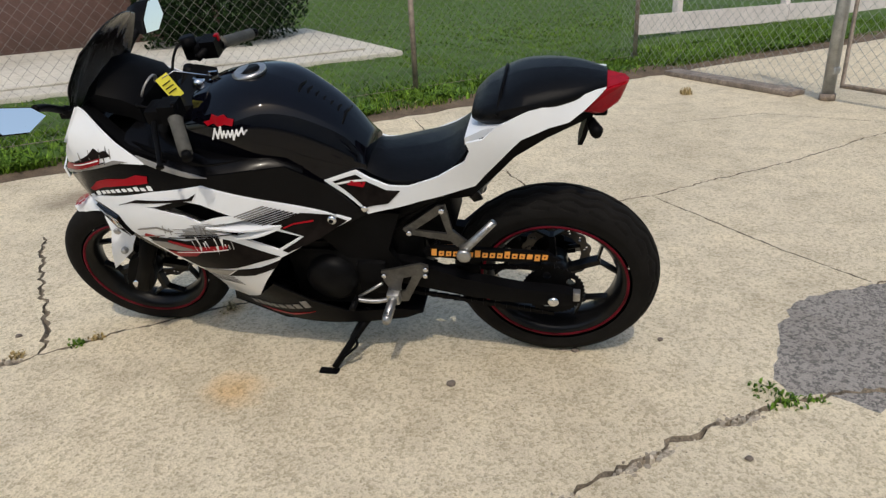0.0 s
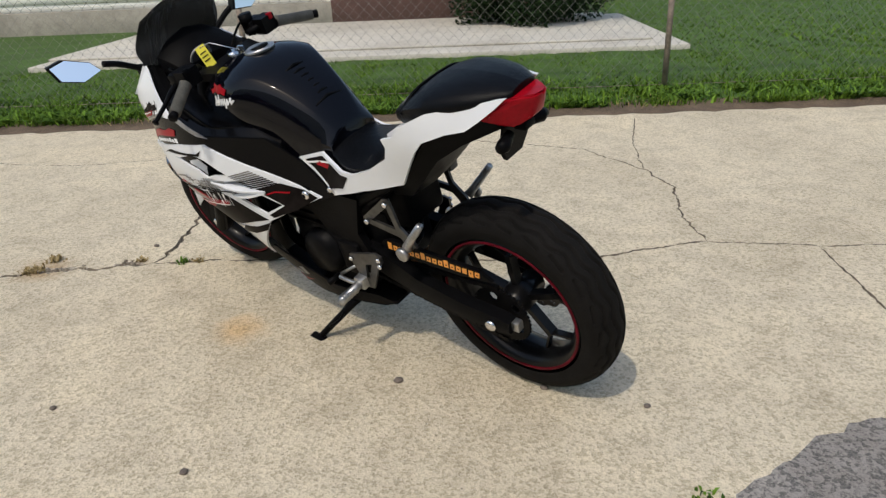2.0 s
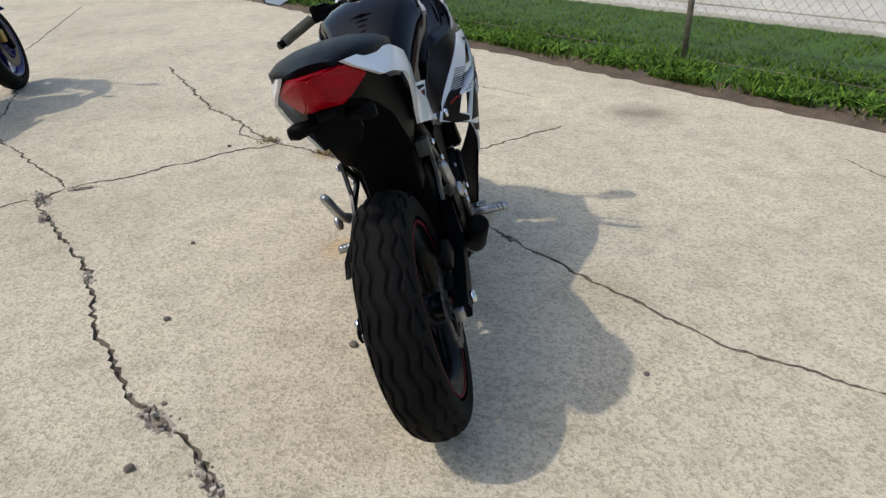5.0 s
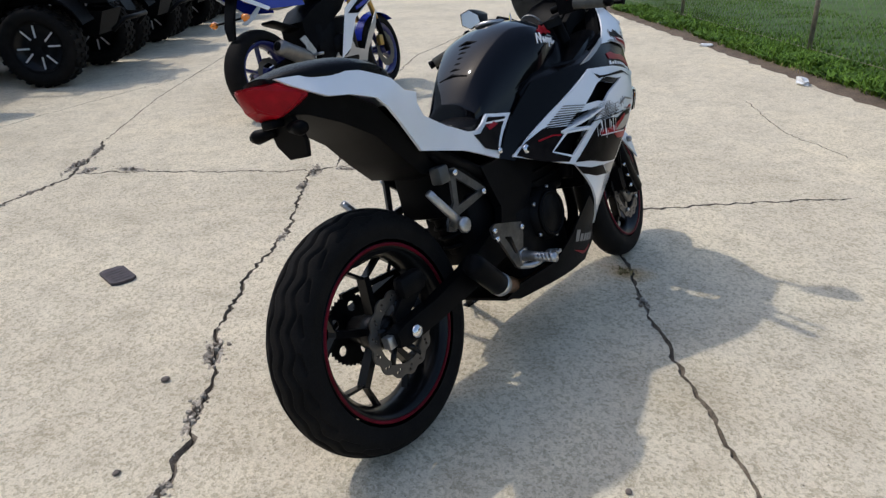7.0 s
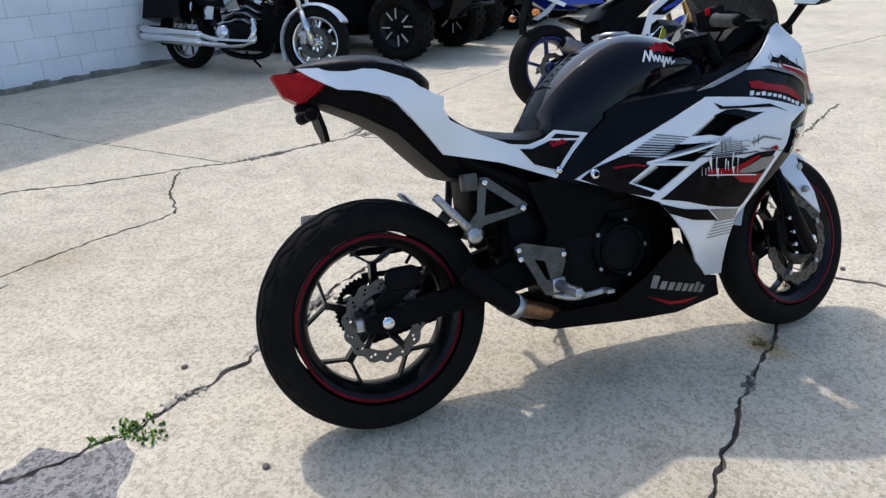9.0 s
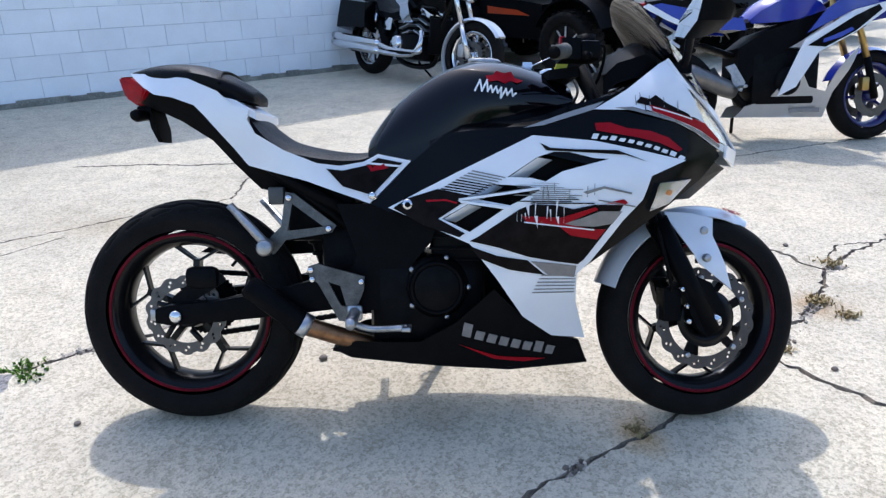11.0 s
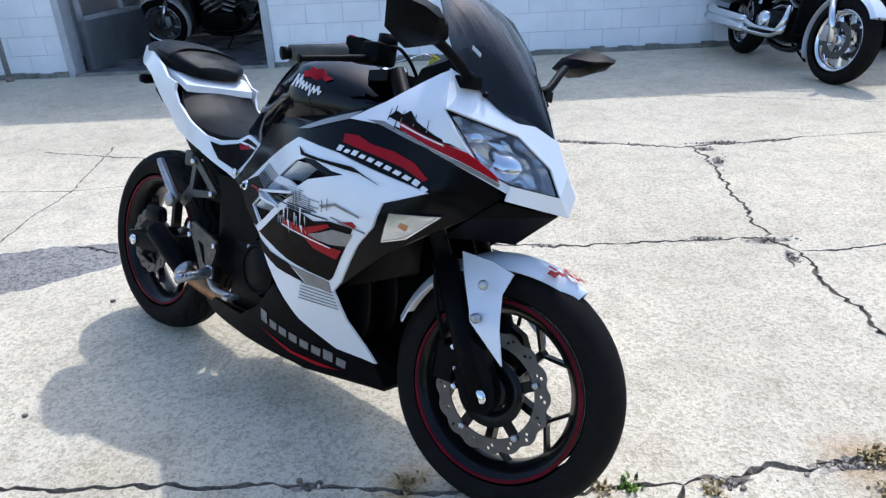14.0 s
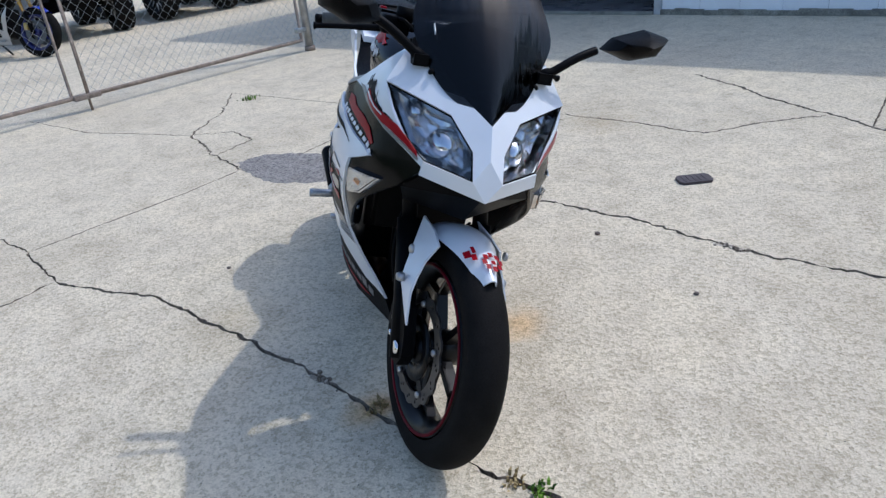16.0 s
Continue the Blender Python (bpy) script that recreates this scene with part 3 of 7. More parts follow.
def build_gate():
    a = -3.8
    posts = thing("gate_fence", "galvanised gate posts and chain-link infill", "fence", YARD)
    for b, r in ((-1.72, 0.045), (3.2, 0.045), (5.5, 0.03)):
        part("post", tube([(a, b, 0), (a, b, 1.6)], r, 14), GALV, posts, "thick galvanised gate post")
        part("collar", tube([(a, b, 0.0), (a, b, 0.05)], r + 0.012, 14), RUSTY, posts)
    part("wire_mesh", zigzag_mesh(-4.05, -1.75, 1.25, lambda s, z, o: (a + o, s, z)), GALV, posts)
    part("wire_mesh", zigzag_mesh(3.25, 5.5, 1.25, lambda s, z, o: (a + o, s, z)), GALV, posts)
    for lo, hi in ((-1.62, 0.62), (0.76, 3.1)):
        g = thing("gate_leaf", "closed chain-link gate leaf in a tubular steel frame", "gate", YARD, group="gate leaves")
        part("gate_frame", tube([(a, lo, 0.12), (a, hi, 0.12), (a, hi, 1.5), (a, lo, 1.5)], 0.021, 8, True), RUSTY, g)
        part("wire_mesh", zigzag_mesh(lo, hi, 1.48, lambda s, z, o: (a + o, s, z), z0=0.13), GALV, g)
        h = hi if lo > 0 else lo
        part("hinge", box((a - 0.03, h - 0.05, 0.2), (a + 0.03, h + 0.12 if lo > 0 else h - 0.12, 0.25), None, 0.006), GALV, g)
    part("drop_rod", tube([(a + .03, .74, 0.0), (a + .03, .74, 0.9)], 0.011, 8), RUSTY, g, "dark steel drop rod")
    part("latch", box((a - .02, .62, 0.1), (a + .06, .84, 0.14), None, 0.006), RUSTY, g)
    sill = link_mesh("threshold_plank", box((a - .06, -3.3, 0), (a + .12, -1.95, 0.045), YARD, 0.01), RUSTY)
    tagged(sill, "weathered dark plank lying under the fence", "plank")


build_gate()


def build_house():
    slab = link_mesh("path", box((-2.3, -9.9, 0.0), (5.2, -6.15, 0.10), YARD, 0.02), PATH_CONCRETE)
    tagged(slab, "pale concrete path slab in the lawn", "path", kind="structure")
    lip = link_mesh("path_step", box((-2.0, -9.9, 0.10), (5.2, -6.6, 0.13), YARD, 0.015), PATH_CONCRETE)
    tagged(lip, "low concrete step on the path", "path", kind="structure")
    h = thing("house", "cream sided house with a brown skirting", "house", YARD)
    part("footing", box((2.4, -10.6, 0), (16, -10.35, 0.42), None, 0.01), STONE_BASE, h, "tan concrete footing")
    part("skirting", box((-.2, -10.6, 0), (2.4, -10.32, 2.4), None, 0.01), BROWN, h, "dark brown panelled skirting")
    part("wall", box((2.4, -10.6, 0.42), (16, -10.45, 3.0)), SIDING, h)
    for k in range(12):
        bm = bmesh.new()
        z = 0.42 + k * 0.125
        vs = [bm.verts.new(p) for p in ((2.4, -10.42, z), (16, -10.42, z), (16, -10.45, z + .127), (2.4, -10.45, z + .127), (2.4, -10.45, z), (16, -10.45, z))]
        bm.faces.new((vs[0], vs[1], vs[2], vs[3]))
        bm.faces.new((vs[4], vs[5], vs[1], vs[0]))
        part("siding_board", bm, SIDING, h)
    part("corner_trim", box((2.35, -10.62, 0.4), (2.48, -10.40, 3.0), None, 0.006), SIDING, h)
    part("roof", box((-.4, -14, 3.0), (16.2, -10.0, 3.2)), BROWN, h)


build_house()


def build_hedge():
    h = thing("clipped_bush", "dark green clipped evergreen bush on the path", "bush", Matrix.Translation(yard(-0.75, -9.0)))
    part("trunk", tube([(0, 0, .1), (.02, 0, .5), (.05, .02, .9)], [.05, .04, .02], 8), BROWN, h)
    rng = np.random.default_rng(8)
    n = 34000
    th, ph = rng.uniform(0, math.tau, n), np.arccos(rng.uniform(-1, 1, n))
    r = (1 + 0.10 * np.sin(th * 5 + ph * 4)) * rng.uniform(0.72, 1.04, n)
    c = np.stack([np.sin(ph) * np.cos(th), np.sin(ph) * np.sin(th), np.cos(ph)], 1)
    c *= (r / (np.abs(c) ** 4).sum(1) ** 0.25)[:, None]
    c = c * (1.02, 0.95, 0.92) + (0, 0, 1.03)
    c[:, 2] = np.maximum(c[:, 2], 0.12)
    d = rng.normal(0, 1, (n, 3))
    d /= np.linalg.norm(d, axis=1)[:, None]
    e = np.cross(d, rng.normal(0, 1, (n, 3)))
    e /= np.linalg.norm(e, axis=1)[:, None]
    s = rng.uniform(0.02, 0.045, n)[:, None]
    V = np.stack([c - d * s, c + e * s * .5, c + d * s, c - e * s * .5], 1).reshape(-1, 3)
    F = [(i, i + 1, i + 2, i + 3) for i in range(0, 4 * n, 4)]
    me = bpy.data.meshes.new("crown")
    me.from_pydata(V.tolist(), [], F)
    me.materials.append(HEDGE)
    ob = new("crown", me)
    ob.parent = h


build_hedge()


def convex_bar(points):
    bm = bmesh.new()
    bmesh.ops.convex_hull(bm, input=[bm.verts.new(p) for p in points])
    return bm


def build_rail_fence():
    f = thing("rail_fence", "low pale pink-white wooden rail fence on the lawn", "fence", YARD)
    b = -5.1
    for a in (-5.63, -7.65, -9.7):
        part("post", box((a - .045, b - .05, -.1), (a + .045, b + .045, .56 + (a + 4.95) * .035), None, .008), WOODRAIL, f)

    def drop(a):
        return .225 + (a + 4.95) * .027
    for a0, a1 in ((-7.63, -4.93), (-12.0, -7.64)):
        part("rail", convex_bar([(a, b + dy, drop(a) + dz) for a in (a0, a1) for dy in (.05, .08) for dz in (-.115, .115)]), WOODRAIL, f)


build_rail_fence()
# ---- the motorcycle: u forward, v to its left, w up, leaning on its side stand ----
LEAN = 16.0
BIKE = pose(.004, -.0100, .0012, -LEAN, 0, 0)
WHITE = material("white_gloss_paint", (0.78, 0.80, 0.83), 0.28, vary=0.03, scale=8, coat=0.6)
BLACK = material("black_gloss_paint", (0.002, 0.002, 0.0025), 0.22, coat=0.03, vary=0.3, scale=12)
TANKBLACK = material("tank_black_metal_flake", (0.0015, 0.0015, 0.003), 0.06, coat=0.10, vary=0.3, scale=30)
PLASTIC = material("black_plastic", (0.0035, 0.0035, 0.004), 0.45, vary=0.3, scale=20, fine=0.2, fine_scale=400, bump=0.12)
ENGINE = material("black_engine_metal", (0.005, 0.005, 0.0055), 0.42, 0.1, vary=0.4, scale=25, fine=0.3, fine_scale=250, bump=0.15)
RUBBER = material("tyre_rubber", (0.010, 0.0093, 0.0088), 0.7, vary=0.25, scale=14, fine=0.2, fine_scale=260, bump=0.2)
VINYL = material("seat_vinyl", (0.0035, 0.0038, 0.0048), 0.33, vary=0.2, scale=14, fine=0.2, fine_scale=500, bump=0.3)
RIM = material("black_rim_enamel", (0.005, 0.005, 0.0055), 0.3, coat=0.2, vary=0.2, scale=20)
REDTAPE = material("red_rim_tape", (0.10, 0.003, 0.010), 0.5, vary=0.5, scale=18)
RED = material("red_decal", (0.30, 0.003, 0.010), 0.32, coat=0.04, vary=0.1, scale=30)
GREY = material("grey_decal", (0.20, 0.19, 0.18), 0.35, coat=0.4, vary=0.15, scale=40)
BRANDGREY = material("worn_grey_print", (0.20, 0.19, 0.18), 0.5, vary=0.2, scale=60)
SILVER = material("silver_panel", (0.33, 0.32, 0.31), 0.4, 0.5, vary=0.08, scale=20)
BROWNBLACK = material("smoky_black_decal", (0.009, 0.007, 0.0065), 0.4, coat=0.0, vary=0.5, scale=30)
ALU = material("cast_aluminium", (0.42, 0.42, 0.42), 0.36, 0.9, vary=0.25, scale=30, fine=0.1, fine_scale=300)
DARKALU = material("dull_cast_aluminium", (0.105, 0.103, 0.10), 0.42, 0.85, vary=0.35, scale=25, fine=0.2, fine_scale=250)
CHROME = material("chrome", (0.75, 0.75, 0.76), 0.12, 1.0)
STEEL = material("brake_steel", (0.105, 0.098, 0.092), 0.42, 0.85, vary=0.15, scale=30)
COPPER = material("heat_stained_pipe", (0.30, 0.16, 0.08), 0.35, 0.9, vary=0.4, scale=25)
REDLENS = material("red_lamp_lens", (0.30, 0.002, 0.009), 0.3, coat=0.08, vary=0.25, scale=40)
AMBER = material("amber_lens", (0.75, 0.22, 0.02), 0.15, coat=1.0)
YELLOW = material("yellow_tag", (0.85, 0.75, 0.08), 0.5)
ORANGE = material("orange_sticker", (0.80, 0.33, 0.06), 0.45)
# black of prints and trim; also paints the shade inside vents and hollows
INK_HOLLOW = material("ink_and_hollow_black", (0.005, 0.005, 0.005), 0.6)
PALEINK = material("white_print", (0.80, 0.80, 0.80), 0.4)
MIRROR = material("mirror_glass", (0.9, 0.93, 0.97), 0.02, 1.0)


for dull, level in ((PLASTIC, .05), (ENGINE, .06), (RUBBER, .06), (VINYL, .10), (RIM, .10), (BLACK, .12), (TANKBLACK, .22), (REDLENS, .12), (BROWNBLACK, .04), (INK_HOLLOW, .04), (RED, .12), (REDTAPE, .1)):
    dull.node_tree.nodes["Principled BSDF"].inputs["Specular IOR Level"].default_value = level


def glass(name, colour, rough=0.02):
    m = bpy.data.materials.new(name)
    m.use_nodes = True
    b = m.node_tree.nodes["Principled BSDF"]
    b.inputs["Base Color"].default_value = (*colour, 1)
    b.inputs["Transmission Weight"].default_value = 1.0
    b.inputs["Roughness"].default_value = rough
    b.inputs["IOR"].default_value = 1.45
    return m


LAMPSILVER = material("lamp_housing", (0.62, 0.62, 0.63), 0.2, 1.0, vary=0.2, scale=30)
SMOKE = glass("smoked_screen", (0.028, 0.031, 0.036))
SMOKE.node_tree.nodes["Principled BSDF"].inputs["IOR"].default_value = 1.36


def streaks(m, along):
    """Fine ripples that stretch a reflection into streaks."""
    nodes, links = m.node_tree.nodes, m.node_tree.links
    where = nodes.new("ShaderNodeTexCoord")
    grid = nodes.new("ShaderNodeMapping")
    grid.inputs["Scale"].default_value = along
    links.new(where.outputs["Object"], grid.inputs["Vector"])
    n = texture(nodes, links, "ShaderNodeTexNoise", grid.outputs[0], 1.0, 3)
    k = nodes.new("ShaderNodeBump")
    k.inputs["Strength"].default_value, k.inputs["Distance"].default_value = 0.5, 0.006
    links.new(n.outputs["Fac"], k.inputs["Height"])
    links.new(k.outputs[0], nodes["Principled BSDF"].inputs["Normal"])


streaks(SMOKE, (3, 45, 3))
CLEAR = glass("clear_lens", (0.93, 0.95, 0.97))


def spline_surface(points):
    """Half width over the side view, as a thin-plate surface through a few stations (u, half width, w)."""
    c = np.array(points)
    n = len(c)
    d = np.hypot(c[:, None, 0] - c[None, :, 0], c[:, None, 2] - c[None, :, 2])
    k = np.where(d > 0, d ** 2 * np.log(d + 1e-12), 0) + np.eye(n) * 1e-3
    p = np.c_[np.ones(n), c[:, 0], c[:, 2]]
    s = np.linalg.solve(np.block([[k, p], [p.T, np.zeros((3, 3))]]), np.r_[c[:, 1], 0, 0, 0])

    def width(u, w):
        r = np.hypot(c[:, 0] - u, c[:, 2] - w)
        return float(s[:n] @ np.where(r > 0, r ** 2 * np.log(r + 1e-12), 0) + s[n] + s[n + 1] * u + s[n + 2] * w)
    return width


BODY = spline_surface([(.554, .139, .591), (.604, .154, .601), (.504, .129, .601), (.611, .135, .708), (.907, .243, .763), (1.271, .225, .701),
                       (1.193, .244, .632), (1.06, .075, .233), (1.084, .05, .158), (.857, .206, .365), (1.246, .212, .718), (1.289, .188, .654),
                       (1.28, .203, .865), (1.233, .151, .943), (.75, .20, .70), (1.40, .12, .71), (1.354, .15, .757), (.40, .125, .224), (.60, .155, .20)])
TAIL = spline_surface([(-.12, .064, .937), (-.06, .105, .901), (-.05, .092, .93), (.2, .126, .70), (.504, .129, .601), (.611, .128, .708), (.1, .152, .855), (.21, .146, .822),
                       (.52, .105, .715), (.3, .148, .73), (.43, .14, .66)])


def on_side(field, sign, off):
    return lambda x, y, d: (x, sign * (max(0.012, field(x, y)) + off - d), y)


def side_parts(name, outline, mat, parent, field=None, off=0.0, thick=0.006, holes=(), step=0.03, label="", signs=(-1, 1)):
    """A body panel for each flank."""
    made = []
    for s in signs:
        bm = sheet(outline, on_side(field or BODY, s, off), thick, holes, step)
        made.append(part(name, bm, mat, parent[s] if isinstance(parent, dict) else parent, label, 25))
    return made


def convex(points):
    bm = bmesh.new()
    vs = [bm.verts.new(p) for p in points]
    bmesh.ops.convex_hull(bm, input=vs)
    return bm


def loft(sections, caps=True):
    """Skins closed rings of equal length."""
    bm = bmesh.new()
    rings = [[bm.verts.new(p) for p in s] for s in sections]
    n = len(rings[0])
    for a, b in zip(rings, rings[1:]):
        for k in range(n):
            bm.faces.new((a[k], a[(k + 1) % n], b[(k + 1) % n], b[k]))
    if caps:
        bm.faces.new(rings[0][::-1])
        bm.faces.new(rings[-1])
    bmesh.ops.recalc_face_normals(bm, faces=bm.faces)
    return bm


def arch(u, half):
    """A closed ring from one side's (v, w) points, top centre first, bottom last."""
    right = [(u, -v, w) for v, w in half]
    left = [(u, v, w) for v, w in half]
    return left + right[::-1]


def smooth_rows(rows, n):
    """Catmull-Rom rows between section rows of numbers."""
    rows = [np.array(r, float) for r in rows]
    out = []
    for i in range(len(rows) - 1):
        p0, p1, p2, p3 = rows[max(i - 1, 0)], rows[i], rows[i + 1], rows[min(i + 2, len(rows) - 1)]
        for k in range(n):
            t = k / n
            out.append(0.5 * (2 * p1 + (p2 - p0) * t + (2 * p0 - 5 * p1 + 4 * p2 - p3) * t * t + (3 * p1 - p0 - 3 * p2 + p3) * t ** 3))
    out.append(rows[-1])
    return out


def curve_pts(pts, n=6):
    return [tuple(r) for r in smooth_rows(pts, n)]


# wheels --------------------------------------------------------------

def tyre_mesh(radius, half, bead, grooves, m):
    """A round tyre whose tread has real wavy grooves."""
    bm = bmesh.new()
    n, q = (480, 110) if grooves else (200, 40)
    rings = []
    depth = radius - bead
    for k in range(n):
        a = k * math.tau / n
        ring = []
        for i in range(q + 1):
            t = -1 + 2 * i / q
            ang = t * 1.92
            s = math.sin(ang) * half if abs(ang) < math.pi / 2 else math.copysign(half * (1 - 0.22 * (abs(ang) - math.pi / 2)), t)
            crown = math.cos(ang) if abs(ang) < math.pi / 2 else math.cos(ang) * 1.2
            r = bead + depth * (0.42 + 0.58 * crown) if crown > 0 else bead + depth * (0.42 + 0.75 * crown)
            r = max(r, bead - 0.004)
            if grooves and abs(ang) < 1.3:
                side = 1 if s > 0 else 0
                arc = abs(ang) / (math.pi / 2)
                saw = abs((a * grooves / math.tau + side * 0.5) % 1 * 2 - 1)
                wave = saw * saw * (3 - 2 * saw)
                gap = min(abs(arc - 0.11 - 0.10 * wave), abs(arc - 0.36 - 0.12 * wave)) * half * 1.5
                slot = abs(arc - 0.60 - 0.16 * ((a * grooves / math.tau + 0.3 * side) % 1)) * half * 1.5
                if (a * grooves / math.tau + 0.3 * side) % 1 < 0.62:
                    gap = min(gap, slot)
                r -= 0.008 * max(0.0, 1 - (gap / 0.0060) ** 2)
            ring.append(bm.verts.new(m @ Vector((r * math.cos(a), s, r * math.sin(a)))))
        rings.append(ring)
    for k in range(n):
        a, b = rings[k], rings[(k + 1) % n]
        for i in range(q):
            bm.faces.new((a[i], a[i + 1], b[i + 1], b[i]))
    return bm


def spoke_wheel(parent, name, m, radius, half, bead, grooves, rim_half, spokes, split, rim_mat, stripe, rubber=None, phase=0.0):
    """A motorcycle wheel: tyre, rim well, hub, forked spokes and rim stripe."""
    w = part(name, tyre_mesh(radius, half, bead, grooves, m), rubber or RUBBER, parent, "worn black tyre on a black rim", 60)
    well = [(bead + .004, -rim_half), (bead + .004, -rim_half + .008), (bead - .012, -rim_half + .014), (bead - .026, -rim_half * .4), (bead - .026, rim_half * .4),
            (bead - .012, rim_half - .014), (bead + .004, rim_half - .008), (bead + .004, rim_half), (bead - .008, rim_half + .001), (bead - .020, rim_half - .014),
            (bead - .034, rim_half * .4), (bead - .034, -rim_half * .4), (bead - .020, -rim_half + .014), (bead - .008, -rim_half - .001)]
    part("rim", lathe(well, 96, True, m), rim_mat, w, "glossy black rim")
    if stripe:
        for s in (-1, 1):
            ring = [(bead - .006, s * (rim_half + .0035)), (bead + .002, s * (rim_half + .004)), (bead + .002, s * (rim_half + .001)), (bead - .006, s * (rim_half + .0005))]
            part("rim_stripe", lathe(ring, 96, True, m), stripe, w, "thin coloured stripe round the rim")
    part("hub", lathe([(.012, -.07), (.036, -.07), (.04, -.03), (.046, -.02), (.046, .02), (.04, .03), (.036, .07), (.012, .07)], 32, True, m), rim_mat, w)
    inner = bead - .03
    for k in range(spokes):
        a = phase + k * math.tau / spokes
        bm = bmesh.new()

        def at(r, t, s):
            return m @ Vector((r * math.cos(t), s, r * math.sin(t)))
        if split:
            fork = .73 * inner
            add_bar(bm, at, (.035, a), (fork + .006, a), .022, .032)
            for t in (-1, 1):
                add_bar(bm, at, (fork, a + t * .02), (inner + .004, a + t * split), .013, .024)
        else:
            add_bar(bm, at, (.035, a), (inner + .004, a), .024, .034)
        part("spoke", bm, rim_mat, w)
    stem = inner - .03
    a = phase + .62
    part("valve", tube([m @ Vector((r * math.cos(a), .004, r * math.sin(a))) for r in (inner + .005, stem)], .0045, 8), RUBBER, w)
    return w


def add_bar(bm, at, p0, p1, wide, deep):
    (r0, a0), (r1, a1) = p0, p1
    vs = []
    for r, a in ((r0, a0), (r1, a1)):
        k = wide / 2 / max(r, .02)
        for da, s in ((-k, -deep / 2), (k, -deep / 2), (k, deep / 2), (-k, deep / 2)):
            vs.append(bm.verts.new(at(r, a + da * .8, s * .9)))
    for i in range(4):
        bm.faces.new((vs[i], vs[(i + 1) % 4], vs[4 + (i + 1) % 4], vs[4 + i]))
    bm.faces.new(vs[:4][::-1])
    bm.faces.new(vs[4:])
    bmesh.ops.recalc_face_normals(bm, faces=bm.faces)


def petal_disc(r_out, r_in, petals, thick, m, v, holes=True):
    """A wave-edged brake disc with drilled holes."""
    n = petals * 10
    outline = []
    for k in range(n):
        a = k * math.tau / n
        r = r_out - .007 * abs(math.cos(a * petals / 2)) ** 3
        outline.append((r * math.cos(a), r * math.sin(a)))
    cut = [[(r_in * math.cos(k * math.tau / 48), r_in * math.sin(k * math.tau / 48)) for k in range(48)]]
    if holes:
        for k in range(petals):
            a = (k + .5) * math.tau / petals
            for r, d in ((r_out - .013, -.35), (r_out - .021, .25)):
                c = (r * math.cos(a + d / petals * 2), r * math.sin(a + d / petals * 2))
                cut.append([(c[0] + .0042 * math.cos(j * math.tau / 7), c[1] + .0042 * math.sin(j * math.tau / 7)) for j in range(7)])
    return sheet(outline, lambda x, y, d: m @ Vector((x, v + d, y)), thick, cut)


def plate(outline, v, thick, m=None, holes=()):
    """A flat plate in the side view at a distance v from the middle."""
    return sheet(outline, lambda x, y, d: (m @ Vector((x, v + d, y))) if m else (x, v + d, y), thick, holes)


def bolt(p, r, axis=(0, 1, 0), h=.008, m=None):
    p, a = Vector(p), Vector(axis).normalized()
    pts = [p, p + a * h * .7, p + a * h]
    if m:
        pts = [m @ x for x in pts]
    return tube(pts, [r, r, r * .7], 10)


FRONT = (1.385, .278)
RAKE = 28.0
STEER = 8.0
HEAD = Vector((.99, 0, .95))
AXIS = Vector((-math.sin(radians(RAKE)), 0, math.cos(radians(RAKE))))
TURN = Matrix.Translation(HEAD) @ Matrix.Rotation(radians(STEER), 4, AXIS) @ Matrix.Translation(-HEAD)
SHIFT = TURN @ Vector((FRONT[0], 0, FRONT[1]))
FIX = Matrix.Translation((FRONT[0] - SHIFT.x, -SHIFT.y * .75, FRONT[1] - SHIFT.z))
LOWER = FIX @ TURN


